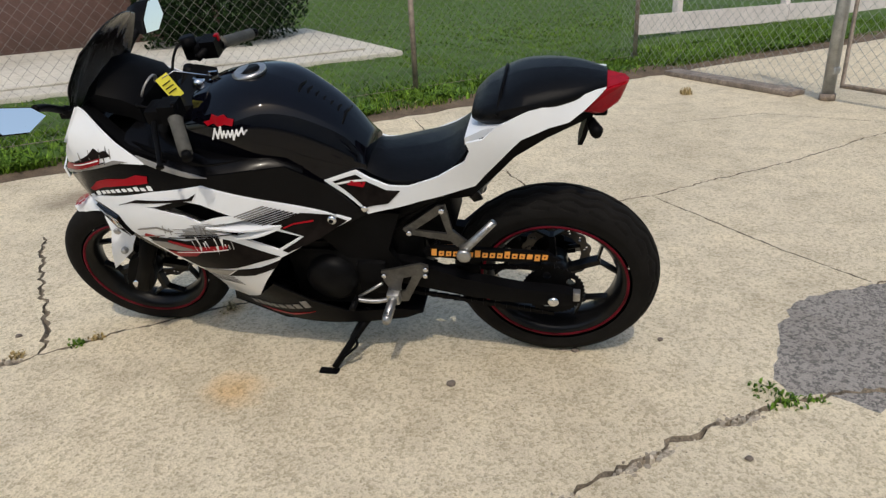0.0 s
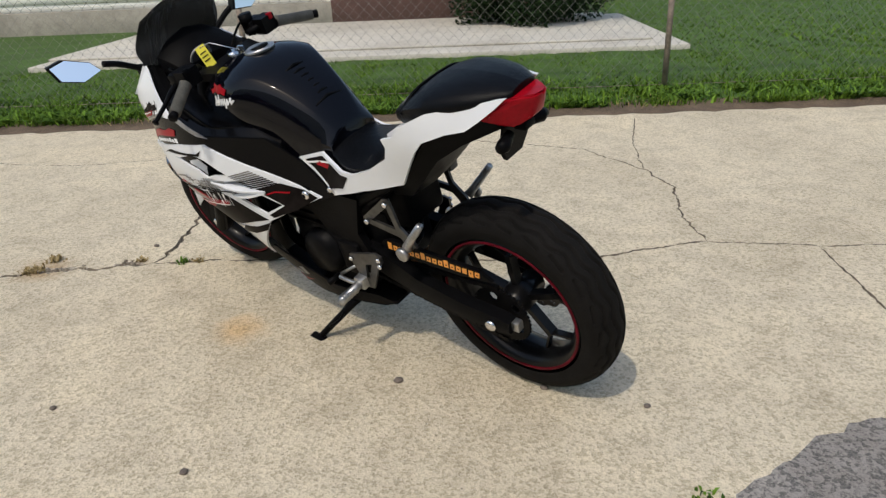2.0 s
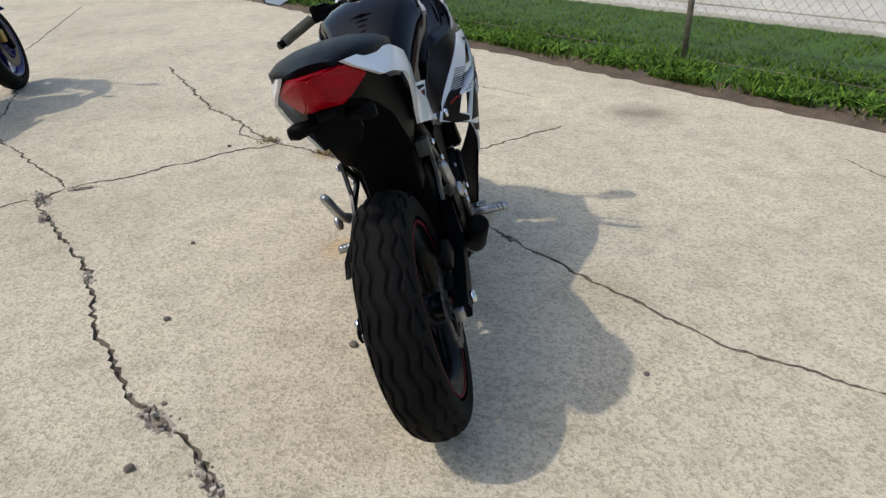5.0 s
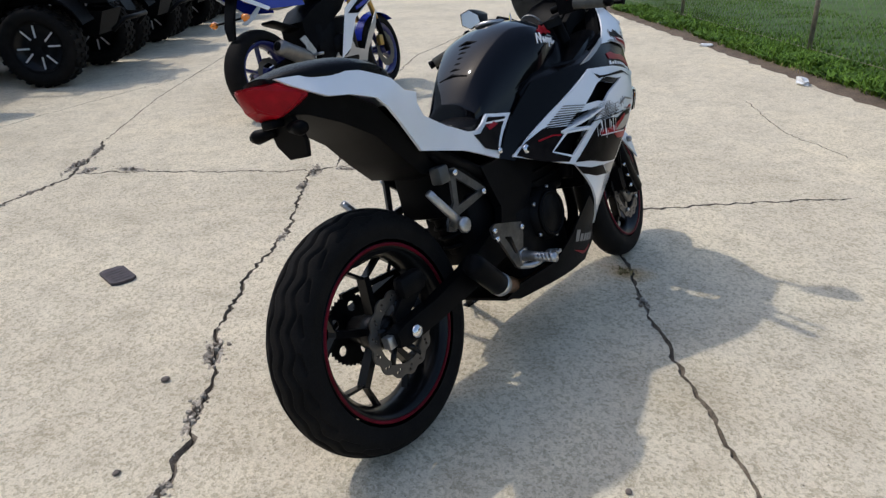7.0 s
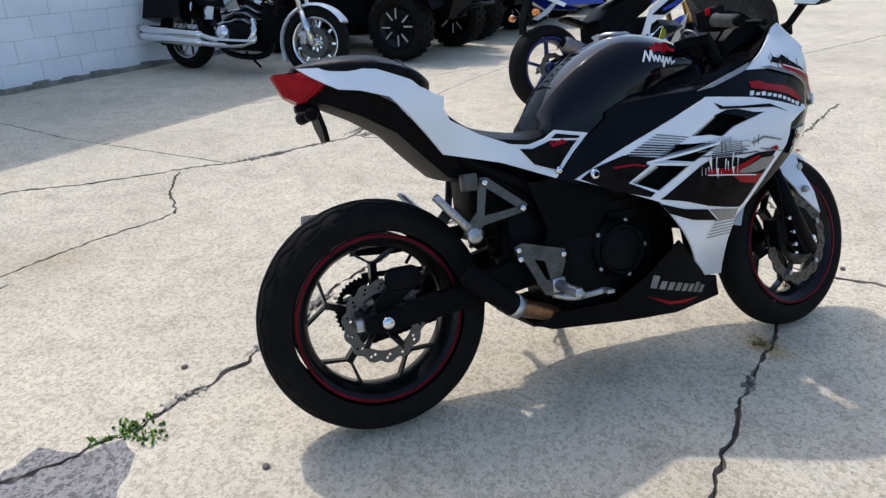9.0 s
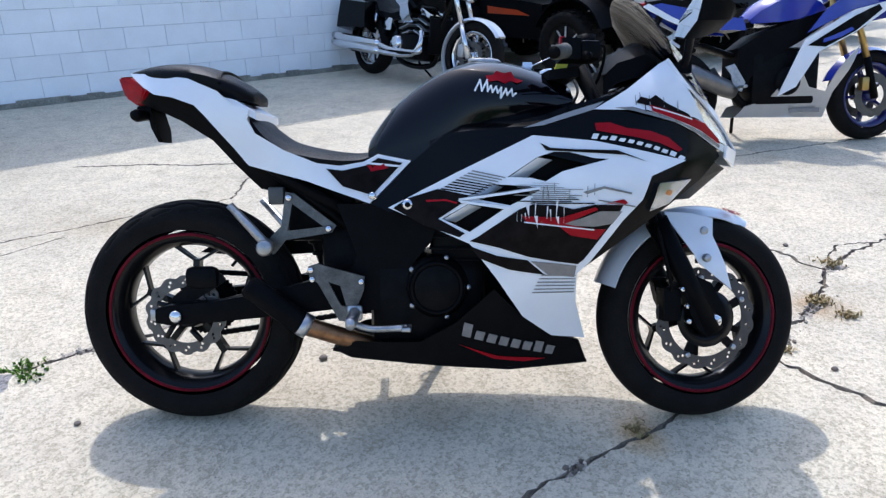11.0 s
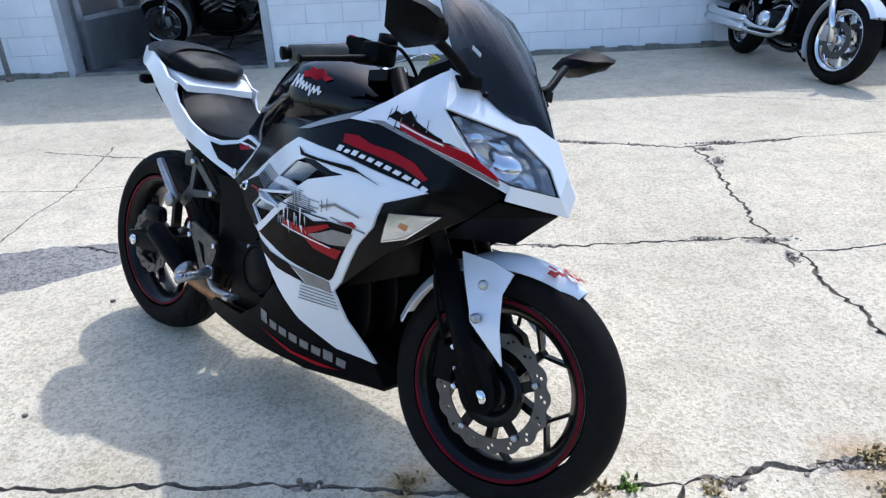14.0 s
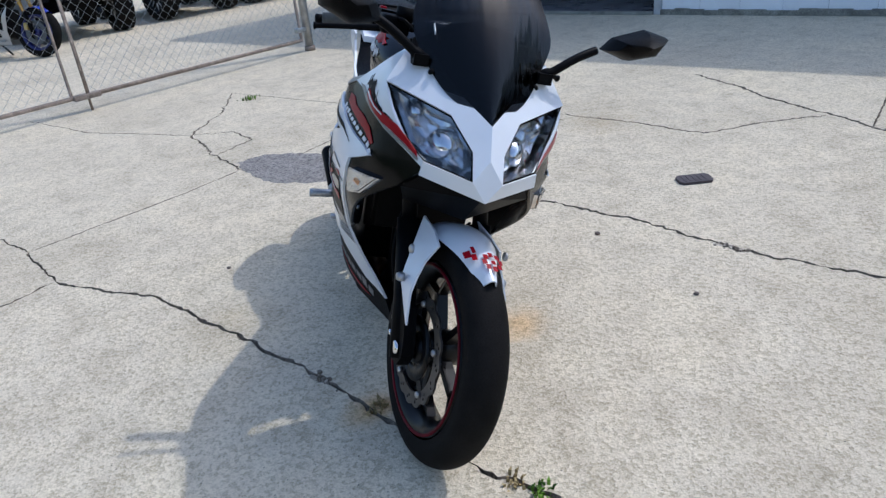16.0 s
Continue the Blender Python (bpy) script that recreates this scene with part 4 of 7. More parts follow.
def build_sportbike():
    b = thing("motorcycle", "white and black sport motorcycle on its side stand, red rim stripes", "motorcycle", BIKE)
    rw = Matrix.Translation((.004, 0, .306))
    rear = spoke_wheel(b, "rear_wheel", rw, .305, .069, .216, 22, .058, 5, .36, RIM, REDTAPE, phase=.25)
    fw = LOWER @ Matrix.Translation((FRONT[0], 0, FRONT[1]))
    front = spoke_wheel(b, "front_wheel", fw, .279, .049, .203, 0, .046, 5, .36, RIM, REDTAPE, phase=.9)

    # rear brake, sprocket, chain, swingarm
    part("brake_disc", petal_disc(.108, .075, 14, .005, rw, -.088), STEEL, rear, "drilled wave brake disc")
    for k in range(5):
        a = k * math.tau / 5
        part("disc_arm", tube([rw @ Vector((.04 * math.cos(a), -.085, .04 * math.sin(a))), rw @ Vector((.08 * math.cos(a + .2), -.086, .08 * math.sin(a + .2)))], .008, 6), RIM, rear)
    teeth = []
    for k in range(84):
        a = k * math.tau / 84
        r = .092 if k % 2 else .086
        teeth.append((r * math.cos(a), r * math.sin(a)))
    windows = [[((.062 + .014 * math.cos(j * math.tau / 8)) * math.cos(i * math.tau / 5 + .02) + .014 * math.sin(j * math.tau / 8) * -math.sin(i * math.tau / 5),
                 (.062 + .014 * math.cos(j * math.tau / 8)) * math.sin(i * math.tau / 5) + .014 * math.sin(j * math.tau / 8) * math.cos(i * math.tau / 5)) for j in range(8)] for i in range(5)]
    part("sprocket", sheet(teeth, lambda x, y, d: rw @ Vector((x, .082 + d, y)), .006, windows), ENGINE, rear)
    for y0 in (.092, -.092):
        lk = bmesh.new()
        for i in range(29):
            t = i / 28
            x, z = .50 * t, .306 + y0 * (1 - .55 * t) + .02 * t
            add_box(lk, (x, .080 + (i % 2) * .002, z - .007), (x + .0195, .092 - (i % 2) * .002, z + .007), None)
        part("chain_run", lk, ENGINE, b)
    for s in (-1, 1):
        arm = loft([[(u, s * (v + dv), w + dw) for dv, dw in ((-.018, -h), (.018, -h), (.022, 0), (.018, h), (-.018, h))] for u, v, w, h in
                    ((-.055, .118, .315, .018), (-.02, .118, .316, .026), (.1, .12, .325, .027), (.25, .118, .345, .033), (.40, .10, .37, .045), (.50, .085, .38, .05))])
        part("swingarm", arm, PLASTIC, b, "black box-section swingarm")
        part("axle_nut", bolt((.0, s * .136, .315), .017, (0, s, 0), .016), CHROME, b, "bright axle nut")
        part("chain_adjuster", box((-.075, s * .112 - .012, .30), (-.05, s * .112 + .012, .33), None, .003), ALU, b)
    part("caliper", box((.015, -.122, .380), (.105, -.082, .440), None, .019), ENGINE, b, "black rear brake caliper")
    part("caliper_bracket", plate([(-.02, .335), (.03, .345), (.12, .40), (.11, .42), (.03, .40), (-.02, .36)], -.107, .01), ENGINE, b)
    guard = part("chain_guard", plate([(-.02, .452), (.02, .478), (.33, .488), (.37, .47), (.36, .45), (.22, .442), (.10, .44)], .112, .012), PLASTIC, b, "black chain guard with an orange sticker")
    for i in range(16):
        x0 = .345 - .333 * i / 16
        x1 = x0 - .0150
        h = .024 if i in (0, 6, 10) else .017
        z0 = .4505 if i == 14 else .4555
        outer = [(x0, z0), (x1, z0), (x1 - .003, .4555 + h), (x0 - .003, .4555 + h)]
        inner = [] if i in (0, 6, 13) else [[(x0 - .0050, .4605), (x1 + .0040, .4605), (x1 + .0030, .4665), (x0 - .0060, .4665)]]
        part("sticker_bar", sheet(outer, lambda x, y, d: (x, .1245 + d, y), .0012, inner), ORANGE, guard)
    part("hugger", plate([(-.11, .50), (.0, .515), (.10, .50), (.09, .487), (0, .50), (-.10, .488)], -.05, .09), PLASTIC, b)

    # engine and frame
    eng = part("engine", box((.50, -.125, .23), (.80, .125, .46), None, .03), ENGINE, b, "black engine block")
    part("cylinder", box((.66, -.11, .42), (.86, .11, .64), pose(0, 0, 0), .02), ENGINE, b)
    for k in range(6):
        part("cooling_fin", box((.655, -.118, .45 + k * .03), (.868, .118, .456 + k * .03), None, .002), ENGINE, b)
    part("clutch_cover", lathe([(.0, -.158), (.055, -.156), (.078, -.142), (.084, -.11)], 40, False, Matrix.Translation((.675, 0, .385))), ENGINE, b, "round black clutch cover")
    part("cover_ring", lathe([(.058, -.156), (.066, -.159), (.072, -.150), (.062, -.147)], 40, True, Matrix.Translation((.675, 0, .385))), PLASTIC, b)
    part("generator_cover", lathe([(.0, .165), (.06, .162), (.078, .145), (.082, .11)], 40, False, Matrix.Translation((.66, 0, .36))), ENGINE, b)
    part("sprocket_cover", box((.48, .09, .30), (.58, .14, .43), None, .02), PLASTIC, b)
    for k in range(5):
        a = k * math.tau / 5
        part("cover_bolt", bolt((.675 + .08 * math.cos(a), -.135, .385 + .08 * math.sin(a)), .007, (0, -1, 0)), ALU, b)
    part("radiator", box((.90, -.15, .40), (.94, .15, .66), None, .008), PLASTIC, b)
    part("inner_panel", plate([(.76, .22), (.76, .66), (.92, .66), (.95, .44), (.93, .24)], -.02, .04), PLASTIC, b)
    part("oil_filter", tube([(.86, 0, .29), (.95, 0, .27)], .035, 16), PLASTIC, b)
    for s in (-1, 1):
        frame_rail = [(.42, .60), (.50, .60), (.60, .66), (.70, .60), (.66, .50), (.60, .43), (.56, .33), (.47, .32), (.44, .40), (.47, .47)]
        part("frame_plate", plate(frame_rail, s * .112 - .012, .024), PLASTIC, b, "satin black frame plate")
        part("subframe_tube", tube([(.46, s * .10, .57), (.30, s * .105, .66), (.16, s * .095, .77)], .018, 10), PLASTIC, b)
        part("lower_tube", tube([(.50, s * .09, .50), (.34, s * .10, .62), (.26, s * .10, .68)], .014, 8), PLASTIC, b)
        part("down_tube", tube([(1.0, s * .06, .78), (.92, s * .12, .62), (.84, s * .13, .45)], .022, 8), PLASTIC, b)
        part("main_tube", tube([(1.0, s * .05, .84), (.80, s * .14, .72), (.60, s * .13, .60)], .025, 8), PLASTIC, b)
    # added filler blocks: they stop sun leaking through gaps into the bike's shadow
    part("airbox", box((.74, -.115, .64), (1.02, .115, .85), None, .03), PLASTIC, b, "black filler block under the tank")
    part("fan_shroud", box((.94, -.135, .42), (1.00, .135, .70), None, .015), PLASTIC, b)
    part("lamp_back", box((1.08, -.105, .70), (1.27, .105, .86), None, .03), PLASTIC, b)
    part("pivot_casting", box((.37, -.085, .33), (.54, .085, .54), None, .02), ENGINE, b)
    part("battery_box", box((.28, -.075, .50), (.46, .075, .68), None, .015), PLASTIC, b)
    part("shock", tube([(.40, 0, .38), (.33, 0, .60)], .035, 14), PLASTIC, b)
    spring = [(.40 - .07 * t + .04 * math.cos(t * 44), .04 * math.sin(t * 44), .38 + .22 * t) for t in np.linspace(0, 1, 80)]
    part("shock_spring", tube(spring, .006, 6), ENGINE, b)
    part("reservoir", box((.245, -.125, .60), (.285, -.09, .645), None, .005), SMOKEBOX, b, "small brake fluid reservoir")

    # exhaust
    part("exhaust_stub", tube([(.200, -.188, .405), (.21, -.186, .397), (.325, -.158, .30), (.335, -.156, .292)], [.022, .030, .031, .027], 20), PLASTIC, b, "short black exhaust stub")
    part("exhaust_clamp", tube([(.325, -.158, .30), (.345, -.153, .287)], .032, 20), ALU, b)
    part("exhaust_pipe", tube(curve_pts([(.34, -.155, .29), (.43, -.12, .252), (.52, -.07, .215), (.70, -.04, .19), (.86, -.04, .22)]), .024, 14), COPPER, b, "heat-stained exhaust pipe")
    for s in (-1, 1):
        part("header_pipe", tube(curve_pts([(.86, s * .05, .48), (.96, s * .05, .42), (.97, s * .05, .28), (.86, s * .04, .21)]), .019, 12), PLASTIC, b)

    # foot controls
    for s in (-1, 1):
        peg = part("heel_guard", plate([(.35, .445), (.372, .452), (.492, .418), (.49, .385), (.455, .30), (.425, .305), (.375, .40), (.352, .42)], s * .158 - .004, .008,
                                       None, [[(.40, .405), (.43, .395), (.445, .34), (.43, .345)]]), DARKALU, b, "cast aluminium heel guard")
        for u, w in ((.357, .436), (.36, .412), (.484, .405), (.47, .33)):
            part("guard_bolt", bolt((u, s * .162, w), .008, (0, s, 0), .009), CHROME, peg)
        fp = part("foot_peg", tube([(.465, s * .165, .325), (.467, s * .20, .322), (.468, s * .265, .315)], [.016, .013, .012], 12), ALU, b, "ribbed aluminium foot peg")
        part("peg_bracket", box((.445, s * .15 - .01, .305), (.485, s * .175 + .01, .345), None, .006), ALU, fp)
        for k in range(5):
            part("peg_rib", tube([(.467, s * (.205 + k * .012), .33), (.467, s * (.205 + k * .012), .31)], .0125, 8), ALU, fp)
        br = part("pillion_bracket", plate([(.228, .482), (.255, .472), (.285, .508), (.405, .527), (.418, .545), (.312, .628), (.290, .632), (.276, .545), (.236, .505)], s * .118 - .004, .008,
                                           None, [[(.292, .532), (.306, .602), (.385, .542)]]), DARKALU, b, "cast aluminium pillion bracket")
        part("pivot_bolt", bolt((.242, s * .16, .493), .021, (0, s, 0), .014), ALU, br)
        pp = part("pillion_peg", tube([(.245, s * .135, .495), (.235, s * .15, .51), (.155, s * .152, .602)], [.015, .012, .010], 12), ALU, b, "folded pillion foot peg")
        for k in range(8):
            t = .18 + k * .1
            part("peg_rib", tube([(.235 - .08 * t - .003, s * .152, .51 + .092 * t - .003), (.235 - .08 * t + .003, s * .152, .51 + .092 * t + .003)], .0125, 8), ALU, pp)
        for u, w in ((.299, .617), (.399, .537)):
            part("bracket_bolt", bolt((u, s * .125, w), .009, (0, s, 0), .01), CHROME, br)
    part("brake_pedal", tube(curve_pts([(.45, -.15, .30), (.50, -.165, .285), (.56, -.168, .285), (.60, -.17, .288)]), [.009] * 19, 8), ALU, b, "aluminium brake pedal")
    part("pedal_tip", box((.585, -.20, .282), (.61, -.155, .294), None, .004), ALU, b)
    part("gear_lever", tube(curve_pts([(.45, .15, .31), (.52, .165, .30), (.585, .168, .305)]), .007, 8), ALU, b, "gear lever")
    part("gear_toe", tube([(.585, .16, .305), (.587, .21, .306)], .01, 10), PLASTIC, b)
    part("linkage", tube([(.50, .15, .36), (.585, .16, .305)], .005, 8), ALU, b)
    st = part("side_stand", tube([(.565, .10, .20), (.60, .15, .165), (.675, .255, .085)], [.016, .013, .011], 10), PLASTIC, b, "black side stand, put down")
    part("stand_foot", box((.66, .248, .068), (.725, .292, .078), pose(0, 0, 0), .004), PLASTIC, st)
    part("stand_tang", tube(curve_pts([(.62, .18, .145), (.60, .215, .15), (.64, .235, .12)]), .005, 6), PLASTIC, st)
    part("stand_spring", tube([(.58, .115, .215), (.63, .175, .14)], .008, 8), ENGINE, st)

    # side fairings
    fair = {}
    holes = [[(.846, .666), (.915, .712), (.953, .724), (.987, .723), (1.047, .708), (1.081, .706), (1.01, .688), (.972, .678), (.934, .655), (.900, .664)],
             [(.750, .618), (.804, .650), (.898, .644), (.922, .635), (.853, .599)],
             [(.690, .565), (.754, .602), (.838, .590), (.757, .534)]]
    outline = [(.554, .591), (.719, .674), (.905, .763), (1.049, .748), (1.275, .701), (1.185, .665), (1.165, .61), (1.12, .56), (1.05, .457), (1.02, .427),
               (1.026, .35), (1.066, .236), (.97, .254), (.889, .318), (.825, .415), (.757, .505)]
    for s, ob in zip((-1, 1), side_parts("side_fairing", outline, WHITE, b, None, .004, .007, holes, .028, "white side fairing with slotted vents")):
        fair[s] = ob
    side_parts("fairing_back", [(u - (.004 if u > 1 else 0), w) for u, w in outline], PLASTIC, fair, None, -.0045, .002, holes, .03, "black inner face")
    # black sheet behind the vents, the openings' shade put into its colour
    side_parts("inner_duct", [(.69, .55), (.80, .64), (.93, .71), (1.12, .715), (1.0, .66), (.86, .575), (.76, .52)], INK_HOLLOW, fair, None, -.045, .004)
    for s in (-1, 1):
        for (u0, w0), (u1, w1), (du, dw) in (((.848, .664), (.916, .711), (.042, -.006)), ((.752, .616), (.805, .649), (.036, -.008)), ((.692, .563), (.755, .601), (.034, -.010))):
            bm = bmesh.new()
            vs = []
            for k in range(7):
                t = k / 6
                dep = .003 + .045 * t ** 1.4
                for x, y in ((u0, w0), (u1, w1)):
                    x, y = x + du * t, y + dw * t
                    vs.append(bm.verts.new((x, s * (BODY(x, y) - dep), y)))
            for k in range(6):
                bm.faces.new((vs[k * 2], vs[k * 2 + 1], vs[k * 2 + 3], vs[k * 2 + 2]))
            bmesh.ops.recalc_face_normals(bm, faces=bm.faces)
            part("vent_scoop", bm, WHITE, fair[s], "white scooped vent wall", 60)
    for lo, hi in (((.735, .612), (.925, .640)), ((.738, .608), (.858, .594))):
        for s in (-1, 1):
            bm = bmesh.new()
            n = 6
            ring = []
            for i in range(n + 1):
                t = i / n
                u, w = lo[0] + (hi[0] - lo[0]) * t, lo[1] + (hi[1] - lo[1]) * t
                d = BODY(u, w)
                k = math.sin(math.pi * min(1, t * 1.15)) * .012
                ring.append([bm.verts.new(p) for p in ((u, s * (d - .03), w - .004), (u - .004, s * (d + .009 + k), w - .003), (u - .004, s * (d + .009 + k), w + .003), (u, s * (d - .03), w + .004))])
            for p, q in zip(ring, ring[1:]):
                for i in range(4):
                    bm.faces.new((p[i], p[(i + 1) % 4], q[(i + 1) % 4], q[i]))
            bm.faces.new(ring[0])
            bm.faces.new(ring[-1])
            bmesh.ops.recalc_face_normals(bm, faces=bm.faces)
            part("vent_fin", bm, WHITE, fair[s])
    # prints on the fairing
    side_parts("dark_graphic", [(.757, .512), (.775, .522), (.872, .589), (.905, .602), (.955, .600), (1.0, .590), (1.05, .600), (1.118, .598), (1.095, .556), (1.033, .464), (1.019, .453), (.962, .462), (.896, .475), (.823, .498)], BROWNBLACK, fair, None, .0062, .0016)
    side_parts("rear_graphic", [(.566, .590), (.605, .615), (.680, .638), (.760, .622), (.728, .610), (.738, .603), (.681, .565), (.745, .531), (.732, .521), (.643, .549)], BROWNBLACK, fair, None, .0062, .0016)
    side_parts("lower_graphic", [(.757, .500), (.822, .477), (.895, .466), (.939, .428), (.85, .443), (.780, .470)], BROWNBLACK, fair, None, .0062, .0016)
    side_parts("grey_corner", [(.902, .464), (.962, .457), (1.017, .449), (1.014, .419), (.947, .428)], GREY, fair, None, .0062, .0014)
    side_parts("grey_flash", [(.962, .552), (1.02, .568), (1.062, .584), (1.116, .583), (1.094, .553), (1.05, .547)], GREY, fair, None, .0079, .0014)
    side_parts("red_flash", [(.88, .574), (.971, .570), (1.05, .594), (1.056, .588), (.98, .555), (1.047, .541), (1.080, .540), (1.060, .515), (.995, .527), (.965, .550), (.89, .560)], RED, fair, None, .0092, .0014)
    side_parts("white_line", [(.885, .561), (.97, .551), (1.05, .541), (1.05, .538), (.97, .548), (.885, .558)], PALEINK, fair, None, .0105, .0012)
    side_parts("red_tip", [(1.075, .603), (1.118, .612), (1.128, .603), (1.118, .598)], RED, fair, None, .0062, .0014)
    side_parts("red_mark", [(.650, .611), (.70, .613), (.728, .606), (.726, .602), (.70, .609), (.652, .606)], RED, fair, None, .0079, .0014)
    side_parts("grey_line", [(1.02, .630), (1.069, .643), (1.136, .627), (1.136, .623), (1.069, .637), (1.03, .625)], GREY, fair, None, .0062, .0014)
    side_parts("grey_line", [(1.057, .612), (1.148, .595), (1.147, .592), (1.057, .609)], GREY, fair, None, .0062, .0014)
    side_parts("torn_edge", [(.921, .745), (.935, .727), (1.045, .720), (1.12, .715), (1.17, .70), (1.10, .726), (1.0, .729), (.945, .733)], BROWNBLACK, fair, None, .0062, .0014)
    for k in range(9):
        t = k / 8
        u0, w0 = .690 + .075 * t, .640 + .043 * t
        side_parts("pinstripe", [(u0, w0), (u0 + .088 - .012 * t, w0 - .013 - .004 * t), (u0 + .088 - .012 * t, w0 - .0158 - .004 * t), (u0 - .004, w0 - .0028)], BROWNBLACK if k < 5 else GREY, fair, None, .0062, .0013)
    for k in range(6):
        w = .428 - k * .009
        side_parts("pinstripe", [(.93 - k * .004, w), (1.018, w - .004), (1.018, w - .0065), (.93 - k * .004, w - .0025)], GREY, fair, None, .0062, .0013)
    rng = random.Random(11)
    for k in range(12):
        u, w = .868 + k * .0098 + rng.uniform(-.002, .002), rng.uniform(.545, .572)
        h = rng.uniform(.012, .045)
        side_parts("scratch_print", [(u, w), (u + .0007, w), (u + .0008 + rng.uniform(-.010, .010), w + h), (u + .0002, w + h)], PALEINK, fair, None, .0106, .0012)
    for k in range(11):
        w, t = .6035 + k * .0048, k / 10
        u0, u1 = .872 + .012 * t + rng.uniform(-.02, .03), 1.03 - .03 * t + rng.uniform(-.05, .03)
        th = .0026 - .0018 * t
        side_parts("fade_line", [(u0, w), (u1, w - .002), (u1, w - .002 + th), (u0, w + th)], BROWNBLACK if k < 3 else GREY, fair, None, .0062, .0013)
    for k in range(9):
        u, w = 1.0 + rng.uniform(-.09, .05), rng.uniform(.595, .63)
        side_parts("fade_tick", [(u, w), (u + .0014, w), (u + .0014, w + .026), (u, w + .026)], GREY, fair, None, .0078, .0012)
    for s in (-1, 1):
        part("fairing_bolt", bolt((.604, s * .152, .599), .015, (0, s, 0), .014), CHROME, fair[s])
        # black disc painted as the shaded hollow of the bolt head
        part("bolt_socket", bolt((.604, s * .164, .599), .007, (0, s, 0), .004), INK_HOLLOW, fair[s])
    black = side_parts("upper_side_panel", [(.51, .599), (.60, .692), (.699, .773), (.80, .782), (.899, .786), (1.052, .822), (1.181, .824), (1.362, .748), (1.390, .712), (1.335, .659), (1.195, .563),
                                            (1.035, .44), (1.03, .52), (1.10, .60), (1.13, .67), (.905, .725), (.719, .64), (.56, .578)], BLACK, b, None, -.002, .006, (), .03, "gloss black upper side panel")
    blk = {-1: black[0], 1: black[1]}
    side_parts("logo_red", [(1.05, .790), (1.087, .791), (1.125, .778), (1.185, .771), (1.232, .755), (1.267, .728), (1.257, .722), (1.21, .742), (1.151, .756), (1.053, .772)], RED, blk, None, .0006, .0016)
    for s in (-1, 1):
        def wl(u):
            t = (u - 1.045) / .235
            return .753 - .012 * t - .045 * t * t
        for i in range(11):
            u0 = 1.040 + .236 * i / 11
            u1 = u0 + .0135
            h = .012 if i == 0 else .0100 if i in (2, 9) else .0075
            part("logo_bar", sheet([(u0, wl(u0)), (u1, wl(u1)), (u1 + .006, wl(u1) + h), (u0 + .006, wl(u0) + h)], on_side(BODY, s, .0012), .0015), PALEINK, blk[s])
    side_parts("silver_strip", [(.885, .781), (.985, .815), (1.075, .842), (1.05, .822), (.93, .786)], SILVER, b, None, .001, .004, (), .03, "silver trim panel")
    side_parts("tank_skirt", [(.70, .775), (.80, .80), (.90, .80), (1.0, .835), (1.10, .86), (1.06, .83), (.90, .785), (.80, .778)], BLACK, b, None, -.03, .006)
    belly_out = [(.397, .222), (.46, .243), (.629, .248), (.72, .30), (.816, .392), (.887, .318), (.97, .256), (1.05, .231), (1.078, .163), (.86, .165), (.598, .19), (.45, .20)]
    belly = side_parts("belly_pan", belly_out, PLASTIC, b, None, -.002, .006, (), .03, "black lower belly fairing")
    part("belly_floor", loft([[(u, -h, w), (u, h, w), (u, h, w + .008), (u, -h, w + .008)] for u, h, w in ((.40, .12, .215), (.60, .148, .188), (.86, .125, .163), (1.078, .048, .160))]), PLASTIC, b)
    bl = {-1: belly[0], 1: belly[1]}
    for s in (-1, 1):
        for i in range(8):
            t0, t1 = i / 8 + .006, (i + .76) / 8
            h = .036 if i == 0 else .030 if i == 6 else .023
            vs = [(.735 + .25 * t + y * .007, .268 - .075 * t + y * h) for t, y in ((t0, 0), (t1, 0), (t1, 1), (t0, 1))]
            part("brand_bar", sheet(vs, on_side(BODY, s, .0008), .0016), BRANDGREY, bl[s])
    side_parts("belly_red_line", [(.73, .243), (.83, .205), (.96, .186), (.90, .183), (.82, .198)], RED, bl, None, .0006, .0014)

    # nose
    P = {"a": (1.418, 0, .828), "r": (1.452, 0, .765), "c": (1.470, 0, .684), "b": (1.463, .030, .722), "d": (1.398, .128, .708), "e": (1.402, .125, .738),
         "e2": (1.354, .150, .757), "f": (1.28, .204, .868), "g": (1.24, .156, .946), "h": (1.37, .075, .832), "i": (1.432, .032, .775)}

    def q(name, s, out=0.0):
        u, v, w = P[name]
        return (u + out, s * v, w)
    nose = bmesh.new()
    for s in (-1, 1):
        for names in ("gfh", "gha", "ahi", "air", "rib", "rbc", "bed", "bdc"):
            vs = [nose.verts.new(q(n, s)) for n in names]
            nose.faces.new(vs)
    bmesh.ops.remove_doubles(nose, verts=nose.verts, dist=.0005)
    bmesh.ops.recalc_face_normals(nose, faces=nose.faces)
    ex = bmesh.ops.solidify(nose, geom=nose.faces[:], thickness=-.006)
    noseob = part("nose_fairing", nose, WHITE, b, "white pointed nose fairing", 20)
    side_parts("nose_side", [(1.05, .822), (1.13, .868), (1.222, .936), (1.243, .946), (1.28, .868), (1.354, .757), (1.402, .738), (1.397, .722), (1.350, .745), (1.30, .770), (1.181, .820)], WHITE, b, None, .003, .006, (), .025, "white upper nose panel")
    side_parts("nose_black_print", [(1.150, .838), (1.165, .852), (1.185, .846), (1.20, .856), (1.225, .836), (1.27, .815), (1.32, .795), (1.275, .805), (1.20, .826)], BROWNBLACK, b, None, .0048, .0014)
    for k in range(11):
        u = 1.150 + k * .0112
        w = .862 - k * .0028 + .012 * math.sin(k * 2.3)
